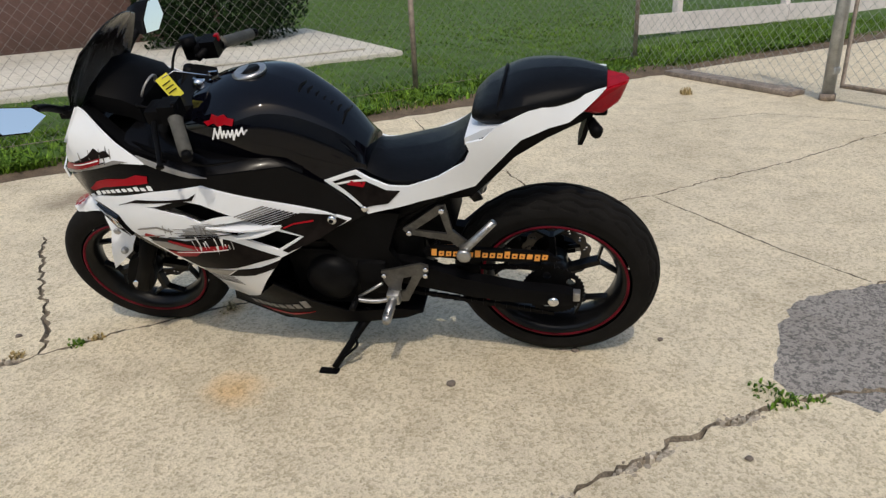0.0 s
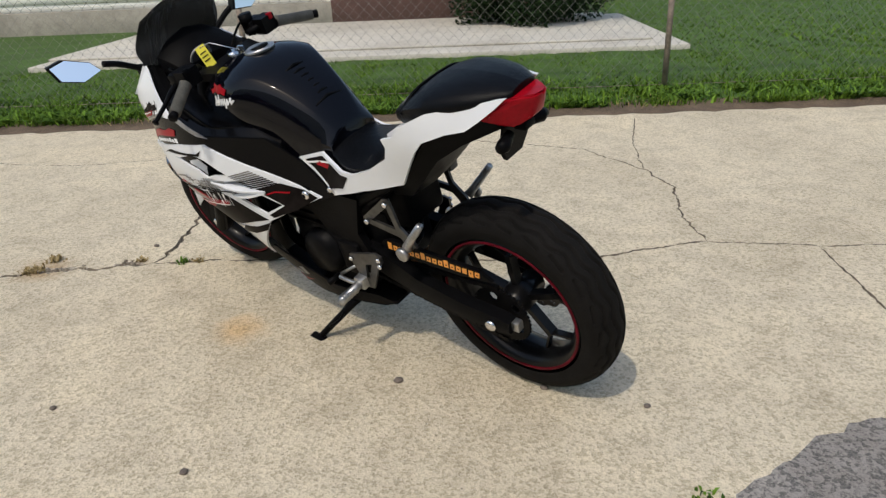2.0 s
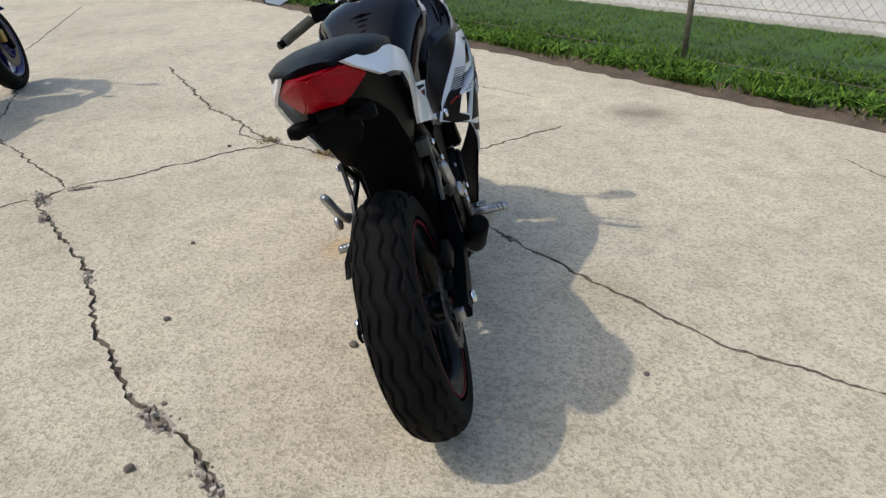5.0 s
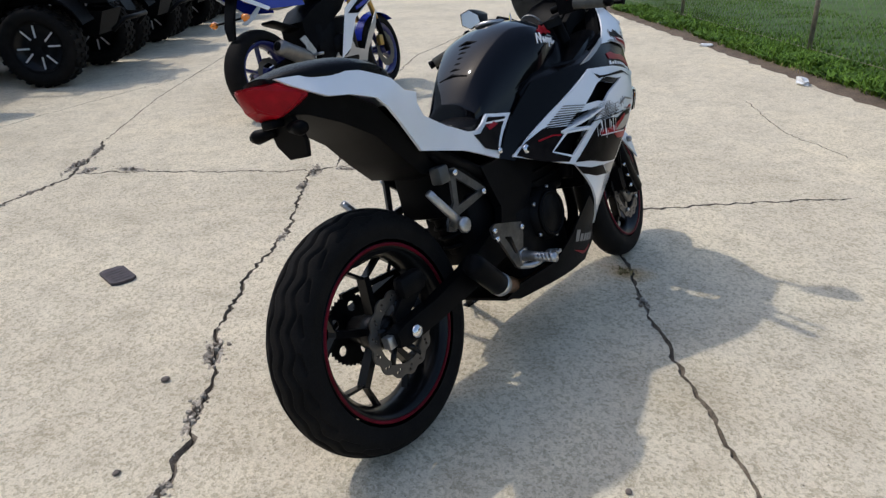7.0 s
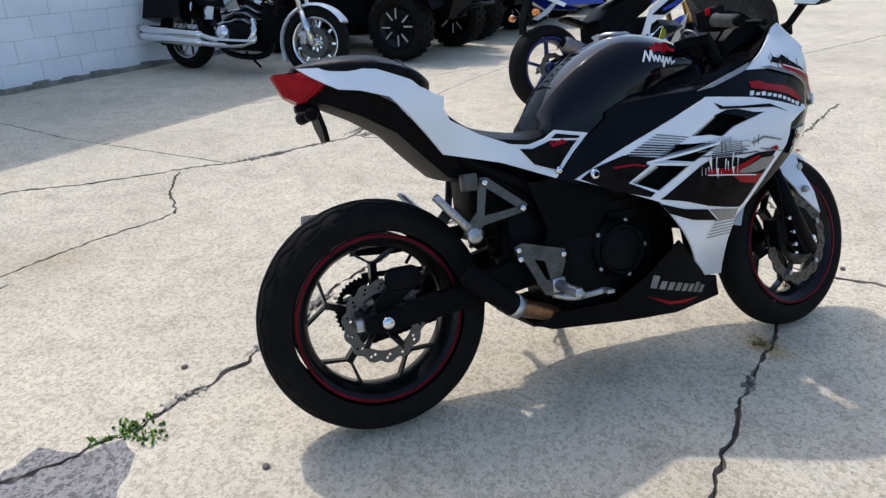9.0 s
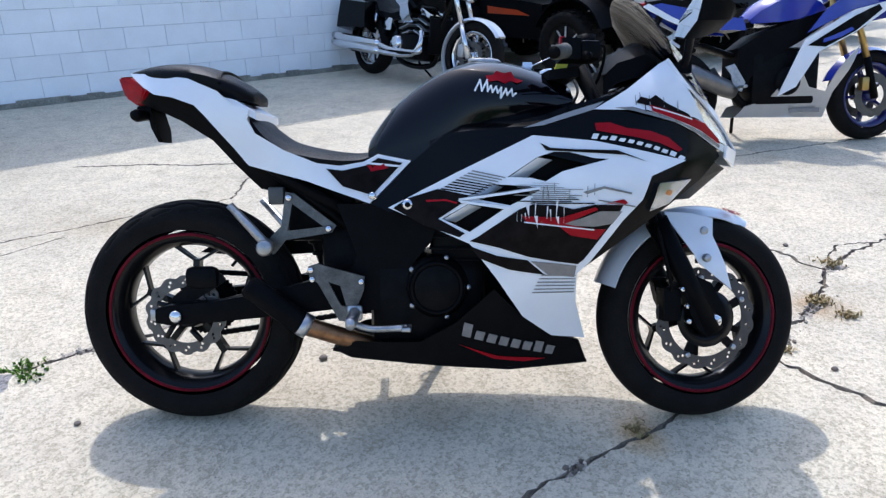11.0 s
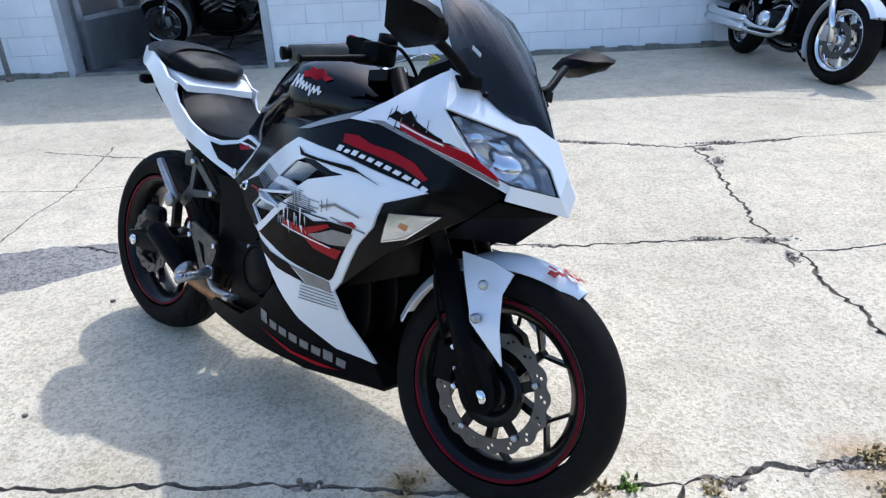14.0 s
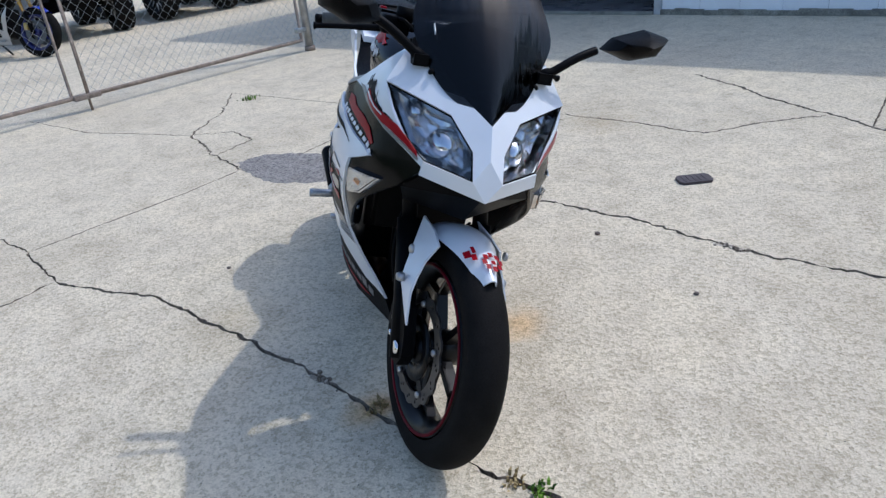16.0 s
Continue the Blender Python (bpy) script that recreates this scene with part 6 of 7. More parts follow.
        lever = curve_pts([(1.01, s * .15, .945), (1.02, s * .20, .938), (.985, s * .29, .918), (.965, s * .345, .905)])
        part("lever", tube([TURN @ Vector(p) for p in lever], [.008] * 10 + [.0065] * (len(lever) - 11) + [.010], 10), PLASTIC, bar, "black hand lever")
        part("cable", tube([TURN @ Vector(p) for p in curve_pts([(1.0, s * .17, .95), (1.07, s * .16, .97), (1.08, s * .08, .90), (1.02, s * .05, .82)])], .004, 6), PLASTIC, bar)
    part("brake_reservoir", tube([TURN @ Vector((1.03, -.15, .965)), TURN @ Vector((1.03, -.15, .998))], .022, 18), PLASTIC, b, "small black front brake reservoir")
    part("master_cylinder", box((1.0, -.205, .930), (1.05, -.135, .975), TURN, .008), PLASTIC, b, "black brake master cylinder")
    part("clutch_perch", box((1.0, .135, .930), (1.04, .20, .972), TURN, .008), PLASTIC, b)
    # mirrors
    for s in (-1, 1):
        ring = [(.250, .992), (.272, 1.035), (.355, 1.078), (.425, 1.068), (.412, 1.005), (.335, .972)]
        if s < 0:
            ring = [(v - .027, w - .012) for v, w in ring]
        cen = (.335, 1.022) if s > 0 else (.308, 1.010)
        size, out = (.82, -.012) if s < 0 else (.70, .022)
        ring = [(cen[0] + (v - cen[0]) * size + out, cen[1] + (w - cen[1]) * size) for v, w in ring]
        fwd = 0 if s > 0 else .025
        secs = []
        for u, k in ((1.222, 1.0), (1.226, 1.03), (1.262, .92), (1.295, .62), (1.308, .25)):
            secs.append([(u + fwd + (.38 if s > 0 else .15) * (w - 1.02) + (.28 if s > 0 else .05) * (v - .335), s * (cen[0] + (v - cen[0]) * k), cen[1] + (w - cen[1]) * k) for v, w in ring])
        mo = part("mirror", loft(secs), PLASTIC, b, "black wing mirror")
        bm = bmesh.new()
        bm.faces.new([bm.verts.new((1.2195 + fwd + (.38 if s > 0 else .15) * (w - 1.02) + (.28 if s > 0 else .05) * (v - .335), s * (cen[0] + (v - cen[0]) * .94), cen[1] + (w - cen[1]) * .94)) for v, w in ring])
        bmesh.ops.recalc_face_normals(bm, faces=bm.faces)
        part("mirror_glass", bm, MIRROR, mo, "mirror glass", 0)
        part("mirror_stalk", tube(curve_pts([(1.28, s * .135, .925), (1.285, s * .165, .945), (1.275, s * .215, .978), (1.262, s * .262, 1.0)]), [.014] * 5 + [.010] * 14, 10), PLASTIC, mo)
        part("stalk_foot", convex([(1.28 + du, s * (.142 + dv), .925 + dw) for du in (-.022, .022) for dv in (-.016, .016) for dw in (-.012, .012)]), PLASTIC, mo)
    return b


def add_sheet_face(bm, pts, thick):
    a = [bm.verts.new(p) for p in pts]
    k = [bm.verts.new(p - Vector((thick, 0, 0))) for p in pts]
    n = len(pts)
    bm.faces.new(a)
    bm.faces.new(k[::-1])
    for i in range(n):
        bm.faces.new((a[i], k[i], k[(i + 1) % n], a[(i + 1) % n]))
    bmesh.ops.recalc_face_normals(bm, faces=bm.faces)
    bmesh.ops.triangulate(bm, faces=bm.faces[:])


SMOKEBOX = material("reservoir_plastic", (0.06, 0.058, 0.052), 0.4, vary=0.2, scale=30)
GRIP = material("worn_grip_rubber", (0.075, 0.072, 0.062), 0.7, vary=0.3, scale=30, fine=0.2, fine_scale=300, bump=0.4)
build_sportbike()
# ---- the other vehicles ----
BLUE = material("blue_gloss_paint", (0.008, 0.022, 0.30), 0.25, coat=0.5, vary=0.1, scale=10)
BLUERIM = material("blue_rim_enamel", (0.006, 0.009, 0.10), 0.3, coat=0.5)
SILVERPAINT = material("silver_paint", (0.45, 0.45, 0.45), 0.35, 0.5, vary=0.05, scale=10)
GOLD = material("gold_fork", (0.45, 0.30, 0.10), 0.3, 0.9)
TITAN = material("brushed_muffler", (0.20, 0.19, 0.18), 0.4, 0.9, vary=0.15, scale=20)
ORANGEPAINT = material("orange_paint", (0.50, 0.06, 0.010), 0.35, coat=0.4, vary=0.1, scale=8)
REDPAINT = material("red_plastic", (0.28, 0.012, 0.012), 0.4, vary=0.15, scale=8)


def build_blue_bike():
    b = thing("motorcycle", "blue, silver and white sport motorcycle with blue rims", "motorcycle", pose(2.24, 3.06, 0, 0, 0, 3.5) @ pose(0, 0, 0, -12, 0, 0))
    rear = spoke_wheel(b, "rear_wheel", Matrix.Translation((0, 0, .312)), .312, .085, .222, 0, .07, 5, 0, BLUERIM, None, phase=.3)
    part("brake_disc", petal_disc(.11, .07, 12, .005, Matrix.Translation((0, 0, .312)), -.075, False), STEEL, rear)
    fm = Matrix.Translation((1.375, 0, .30)) @ Matrix.Rotation(radians(9), 4, 'Z')
    front = spoke_wheel(b, "front_wheel", fm, .30, .058, .215, 0, .05, 5, 0, BLUERIM, None, phase=.7)
    for s in (-1, 1):
        part("front_disc", petal_disc(.15, .09, 14, .005, fm, s * .06 - .0025, False), STEEL, front)
        leg = part("fork_leg", tube([fm @ Vector((-.01, s * .09, -.02)), fm @ Vector((-.10, s * .09, .25))], .024, 12), PLASTIC, b)
        part("fork_tube", tube([fm @ Vector((-.09, s * .09, .22)), fm @ Vector((-.26, s * .09, .66))], .022, 12), GOLD, leg, "gold fork tube")
        part("caliper", box((-.13, s * .085 - .02, .03), (-.07, s * .085 + .02, .12), fm, .01), GOLD, b)
        arm = [(-.04, .28), (.02, .34), (.30, .43), (.50, .45), (.50, .36), (.30, .33)]
        part("swingarm", plate(arm, s * .105 - .015, .03), PLASTIC, b)
        part("axle_nut", bolt((0, s * .125, .312), .02, (0, s, 0), .012), ALU, b)
        low = [(.40, .17), (.45, .24), (.60, .28), (.70, .42), (.78, .47), (.86, .36), (.98, .33), (1.02, .45), (1.05, .50), (1.16, .62), (1.10, .46), (1.03, .32), (1.01, .16)]
        part("lower_fairing", sheet(low, lambda x, y, d, s=s: (x, s * (.10 + .13 * max(0, min(1, (y - .14) / .35)) - d), y), .006, (), .05), SILVERPAINT, b, "silver lower fairing")
        up = [(.62, .30), (.78, .66), (1.10, .84), (1.36, .90), (1.40, .86), (1.12, .70), (.88, .58), (.74, .36)]
        part("stripe_panel", sheet(up, lambda x, y, d, s=s: (x, s * (.235 - .10 * max(0, x - 1.1) / .3 - d), y), .006, (), .05), WHITE, b, "white stripe panel")
        part("blue_panel", sheet([(.80, .62), (.92, .61), (1.12, .71), (1.33, .85), (1.30, .88), (1.10, .80)], lambda x, y, d, s=s: (x, s * (.2395 - .10 * max(0, x - 1.1) / .3 - d), y), .003, (), .05), INK_HOLLOW, b)
        part("side_print", sheet([(.90, .635), (1.02, .67), (1.10, .715), (1.08, .73), (1.0, .695), (.90, .66)], lambda x, y, d, s=s: (x, s * (.2425 - d), y), .002, (), .05), BLUE, b)
        part("upper_fairing", sheet([(.80, .70), (.92, .85), (1.12, .98), (1.38, 1.02), (1.50, .92), (1.45, .84), (1.36, .90), (1.10, .84)], lambda x, y, d, s=s: (x, s * (.225 - .17 * max(0, x - 1.05) / .45 - d), y), .006, (), .05), BLUE, b, "blue upper fairing")
        part("tail_side", sheet([(-.22, .90), (-.12, .92), (.14, .86), (.40, .80), (.42, .73), (.10, .74), (-.05, .82)], lambda x, y, d, s=s: (x, s * (.07 + .16 * max(0, x + .2) - d), y), .006, (), .05), BLUE, b, "blue tail side")
        part("tail_edge", sheet([(-.24, .90), (-.08, .81), (.10, .73), (.12, .75), (-.05, .83), (-.2, .92)], lambda x, y, d, s=s: (x, s * (.075 + .16 * max(0, x + .2) - d), y), .006, (), .05), WHITE, b)
        part("signal_stalk", tube([(-.16, s * .05, .70), (-.17, s * .15, .70)], .007, 8), PLASTIC, b)
        part("signal_lamp", tube([(-.17, s * .14, .70), (-.17, s * .16, .70), (-.17, s * .20, .70)], [.015, .028, .016], 12), AMBER, b, "amber turn signal")
        part("foot_peg", tube([(.40, s * .16, .37), (.40, s * .25, .37)], .011, 8), ALU, b)
        part("rearset", plate([(.30, .50), (.36, .52), (.44, .40), (.42, .34), (.36, .36), (.34, .45)], s * .15 - .004, .008), ALU, b)
        part("handlebar", tube([(1.0, s * .10, .96), (.93, s * .30, .93)], .016, 10), PLASTIC, b)
        part("mirror", convex([(1.25 + du, s * (.33 + dv), 1.12 + dw) for du in (-.03, .03) for dv in (-.06, .06) for dw in (-.03, .03)]), PLASTIC, b)
        part("mirror_stalk", tube([(1.32, s * .12, 1.02), (1.26, s * .30, 1.10)], .009, 8), PLASTIC, b)
    part("pipe_bracket", plate([(-.16, .66), (-.05, .72), (.04, .78), (.05, .76), (-.03, .69), (-.12, .65)], -.11, .01), ALU, b)
    part("muffler", tube([(.02, -.20, .475), (.05, -.20, .46), (.30, -.17, .36), (.36, -.15, .33)], [.05, .058, .058, .042], 20), TITAN, b, "brushed oval muffler")
    # solid black plug, its colour gives the darkness of the open pipe
    part("muffler_mouth", tube([(.015, -.2, .478), (.03, -.2, .472)], .032, 16), INK_HOLLOW, b)
    part("exhaust_pipe", tube(curve_pts([(.36, -.15, .33), (.45, -.10, .26), (.65, -.04, .20)]), .028, 10), PLASTIC, b)
    part("engine", box((.48, -.16, .24), (.95, .16, .62), None, .05), ENGINE, b, "black engine block")
    part("clutch_cover", lathe([(.0, -.205), (.07, -.2), (.09, -.17), (.095, -.14)], 30, False, Matrix.Translation((.72, 0, .40))), ENGINE, b)
    part("frame", loft([[(u, v * h, w) for v in (-1, 1)] + [(u, v * h, w - t) for v in (1, -1)] for u, h, w, t in ((.40, .12, .62, .3), (.55, .16, .72, .2), (.80, .17, .80, .14), (1.02, .08, .92, .14))]), PLASTIC, b, "black frame")
    tank = [arch(u, [(0, t), (h * .6, t - .01), (h, t - .06), (h * .9, lo), (0, lo)]) for u, t, h, lo in ((.46, .84, .06, .78), (.54, .92, .12, .78), (.66, .985, .17, .78), (.80, 1.0, .18, .80), (.92, .96, .15, .84), (1.0, .92, .09, .86))]
    part("fuel_tank", loft(tank), BLUE, b, "blue fuel tank")
    seat = [arch(u, [(0, t), (h * .7, t - .01), (h, t - .035), (h * .9, t - .07), (0, t - .07)]) for u, t, h in ((.52, .83, .07), (.40, .81, .12), (.26, .84, .14), (.20, .88, .12))]
    part("seat", loft(seat), VINYL, b, "black seat")
    part("pillion_seat", loft([arch(u, [(0, t), (h, t - .02), (h * .9, t - .06), (0, t - .06)]) for u, t, h in ((.19, .91, .09), (.05, .95, .11), (-.10, .965, .08), (-.2, .955, .04))]), VINYL, b)
    part("tail_light", convex([(-.27, 0, .93), (-.22, .06, .92), (-.22, -.06, .92), (-.22, 0, .88), (-.2, 0, .94)]), REDLENS, b)
    ph = part("plate_holder", loft([[(u, -h, w), (u, h, w), (u + .02, h, w), (u + .02, -h, w)] for u, h, w in ((-.10, .06, .86), (-.16, .05, .74), (-.19, .05, .66), (-.20, .03, .57))]), PLASTIC, b, "black plate holder")
    part("hugger", box((-.05, -.07, .66), (.22, .07, .69), pose(0, 0, 0, 0, 18, 0), .02), PLASTIC, b)
    part("screen", loft([[(1.38, -.12, 1.0), (1.40, 0, 1.03), (1.38, .12, 1.0)], [(1.15, -.10, 1.13), (1.18, 0, 1.16), (1.15, .10, 1.13)]], False), SMOKE, b)
    part("nose", convex([(1.55, 0, .86), (1.46, .10, .90), (1.46, -.10, .90), (1.36, .14, .98), (1.36, -.14, .98), (1.40, 0, 1.03), (1.40, .12, .80), (1.40, -.12, .80)]), BLUE, b)
    part("fender", loft([[(1.375 + r * math.cos(a), v, .30 + r * math.sin(a)) for v, r in ((-.06, .30), (0, .325), (.06, .30))] for a in [radians(x) for x in range(50, 161, 10)]], False), BLUE, b)
    part("side_stand", tube([(.50, .13, .22), (.56, .27, .058)], .012, 8), PLASTIC, b)
    part("brand_bar", box((.76, -.150, .195), (.96, -.149, .222), None), GREY, b)
    return b


blue_bike = build_blue_bike()


def build_cruiser():
    b = thing("cruiser", "black and chrome cruiser motorcycle with white fenders", "motorcycle", YARD @ pose(4.02, 5.15, 0, 0, 0, -88) @ pose(0, 0, 0, -9, 0, 0))
    fm = Matrix.Translation((1.66, 0, .33)) @ Matrix.Rotation(radians(12), 4, 'Z')
    rear = spoke_wheel(b, "rear_wheel", Matrix.Translation((0, 0, .32)), .32, .09, .215, 0, .06, 9, 0, CHROME, None)
    front = spoke_wheel(b, "front_wheel", fm, .335, .07, .235, 0, .05, 9, 0, CHROME, None)
    for s in (-1, 1):
        part("brake_disc", petal_disc(.145, .09, 12, .005, fm, s * .065 - .0025, False), STEEL, front)
        leg = part("fork_leg", tube([fm @ Vector((0, s * .10, -.02)), fm @ Vector((-.12, s * .10, .28))], .03, 14), CHROME, b, "chrome fork leg")
        part("fork_tube", tube([fm @ Vector((-.11, s * .10, .26)), fm @ Vector((-.34, s * .10, .80))], .024, 14), CHROME, leg)
        part("caliper", box((-.13, s * .09 - .025, -.02), (-.06, s * .09 + .025, .10), fm, .015), SILVERPAINT, b)
        part("handlebar", tube(curve_pts([(1.25, s * .05, 1.05), (1.15, s * .25, 1.10), (1.0, s * .40, 1.04)]), .014, 8), CHROME, b)
        part("foot_board", box((.72, s * .30 - .05, .28), (1.0, s * .30 + .05, .30), None, .008), PLASTIC, b)
        part("saddlebag", convex([(u, s * v, w) for u, v, w in ((-.35, .14, .45), (-.35, .30, .48), (-.30, .30, .78), (-.32, .14, .8), (.18, .14, .45), (.18, .29, .5), (.15, .28, .76), (.15, .14, .78))]), BLACK, b, "black hard pannier")
        part("shock", tube([(.02, s * .12, .36), (.18, s * .12, .66)], .025, 10), CHROME, b)
    fen = lambda m, r, lo, hi, w, mat, name, label: part(name, loft([[m @ Vector((rr * math.cos(a), v, rr * math.sin(a))) for v, rr in ((-w, r - .03), (-w * .7, r - .004), (0, r), (w * .7, r - .004), (w, r - .03))] for a in [radians(x) for x in range(lo, hi, 8)]], False), mat, b, label)
    fen(fm, .365, 35, 215, .085, WHITE, "front_fender", "deep white front fender")
    fen(Matrix.Translation((0, 0, .32)), .36, 20, 200, .105, BLACK, "rear_fender", "black rear fender")
    part("engine", box((.55, -.15, .22), (1.05, .15, .48), None, .05), ENGINE, b, "black engine block")
    for x, tilt in ((.68, -18), (.88, 22)):
        m = Matrix.Translation((x, 0, .45)) @ Matrix.Rotation(radians(tilt), 4, 'Y')
        for k in range(7):
            part("cylinder_fin", box((-.085, -.11, k * .034), (.085, .11, k * .034 + .014), m, .004), SILVERPAINT if k % 2 else ENGINE, b)
        part("rocker_cover", box((-.09, -.11, .24), (.09, .11, .30), m, .02), CHROME, b)
    part("clutch_cover", lathe([(.0, -.215), (.06, -.21), (.085, -.185), (.09, -.15)], 30, False, Matrix.Translation((.62, 0, .37))), CHROME, b, "round chrome engine cover")
    part("air_cleaner", convex([(u, v, w) for u, v, w in ((.70, -.16, .58), (.86, -.16, .60), (.88, -.23, .66), (.84, -.24, .78), (.72, -.24, .76), (.68, -.2, .66), (.78, -.16, .80))]), CHROME, b, "chrome air cleaner")
    part("side_cover", convex([(.34, -.15, .50), (.50, -.17, .50), (.52, -.17, .62), (.36, -.15, .64), (.42, -.19, .57)]), CHROME, b)
    for y, z in ((0, 0), (.0, .075)):
        part("exhaust_pipe", tube(curve_pts([(1.0, -.15, .52 - z), (1.06, -.20, .40 - z), (.95, -.22, .28 + z * .3), (.62, -.23, .26 + z * .6), (.40, -.235, .27 + z)]), .027, 12), CHROME, b, "chrome exhaust pipe")
        part("muffler", tube([(.42, -.235, .27 + z), (.35, -.24, .272 + z), (-.35, -.25, .30 + z), (-.46, -.25, .31 + z)], [.03, .045, .048, .04], 16), CHROME, b, "long chrome muffler")
    part("fuel_tank", loft([arch(u, [(0, t), (h * .6, t - .015), (h, t - .11), (h * .7, t - .2), (0, t - .2)]) for u, t, h in ((.62, .86, .07), (.72, .92, .14), (.90, .97, .18), (1.08, .97, .16), (1.22, .93, .07))]), BLACK, b, "black fuel tank")
    part("seat", loft([arch(u, [(0, t), (h * .7, t - .01), (h, t - .05), (h * .9, t - .11), (0, t - .11)]) for u, t, h in ((.68, .78, .10), (.50, .72, .17), (.30, .74, .19), (.18, .84, .15), (-.05, .86, .13), (-.15, .84, .10))]), VINYL, b, "black seat")
    part("frame", tube(curve_pts([(1.30, 0, .95), (1.12, 0, .55), (1.05, 0, .20), (.55, 0, .18), (.30, 0, .40)]), .03, 10), BLACK, b)
    part("headlight", tube([(1.38, 0, .93), (1.42, 0, .93), (1.52, 0, .92), (1.54, 0, .92)], [.05, .085, .095, .085], 20), CHROME, b, "chrome headlight")
    part("radiator", box((1.10, -.14, .30), (1.15, .14, .66), None, .01), PLASTIC, b)
    part("side_stand", tube([(.62, .16, .2), (.70, .30, .05)], .012, 8), PLASTIC, b)
    for s in (-1, 1):
        part("signal_lamp", tube([(1.33, s * .15, .86), (1.36, s * .19, .86)], [.03, .02], 10), AMBER, b)
    return b


cruiser = build_cruiser()
copy_thing(cruiser, YARD @ pose(-1.2, 7.6, 0.012, 0, 0, 175) @ pose(0, 0, 0, -9, 0, 0))
for ob in [o for o in bpy.data.objects if o.name.startswith("cruiser") and o.parent is None and o is not cruiser]:
    tagged(ob, "black and chrome cruiser parked inside the garage", "motorcycle")


def off_road_wheel(parent, name, m, r, half, star):
    """A knobbly tyre with separate lugs on a dark wheel with bright spokes."""
    w = part(name, lathe([(r * .60, -half * .8), (r * .78, -half), (r * .93, -half * .92), (r * .955, -half * .6), (r * .955, half * .6), (r * .93, half * .92), (r * .78, half), (r * .60, half * .8)], 48, True, m), RUBBER, parent, "chunky black off-road tyre")
    lugs = bmesh.new()
    for k in range(26):
        a = k * math.tau / 26
        for side in (-1, 0, 1):
            t = Matrix.Rotation(a + (.12 if side else 0), 4, 'Y')
            add_box(lugs, (r * .94, side * half * .66 - half * .24, -r * .055), (r * (1.0 if side == 0 else .985), side * half * .66 + half * .24, r * .055), m @ t)
    part("tread", lugs, RUBBER, w)
    part("wheel_disc", lathe([(.0, -half * .35), (r * .3, -half * .5), (r * .56, -half * .45), (r * .62, -half * .85)], 32, False, m), RIM, w)
    part("wheel_disc", lathe([(.0, half * .35), (r * .3, half * .5), (r * .56, half * .45), (r * .62, half * .85)], 32, False, m), RIM, w)
    for k in range(8):
        a = (k // 2) * math.tau / 4 + (.28 if k % 2 else -.28) + .39
        for s in (-1, 1):
            bm = bmesh.new()
            add_bar(bm, lambda q, t, d: m @ Vector((q * math.cos(t), s * half * .58 + d, q * math.sin(t))), (r * .24, a), (r * .54, a + (.05 if k % 2 else -.05)), .018, .012)
            part("bright_spoke", bm, star, w)
    return w


SPOKEWHITE = material("machined_spoke", (0.72, 0.72, 0.72), 0.35, 0.4)


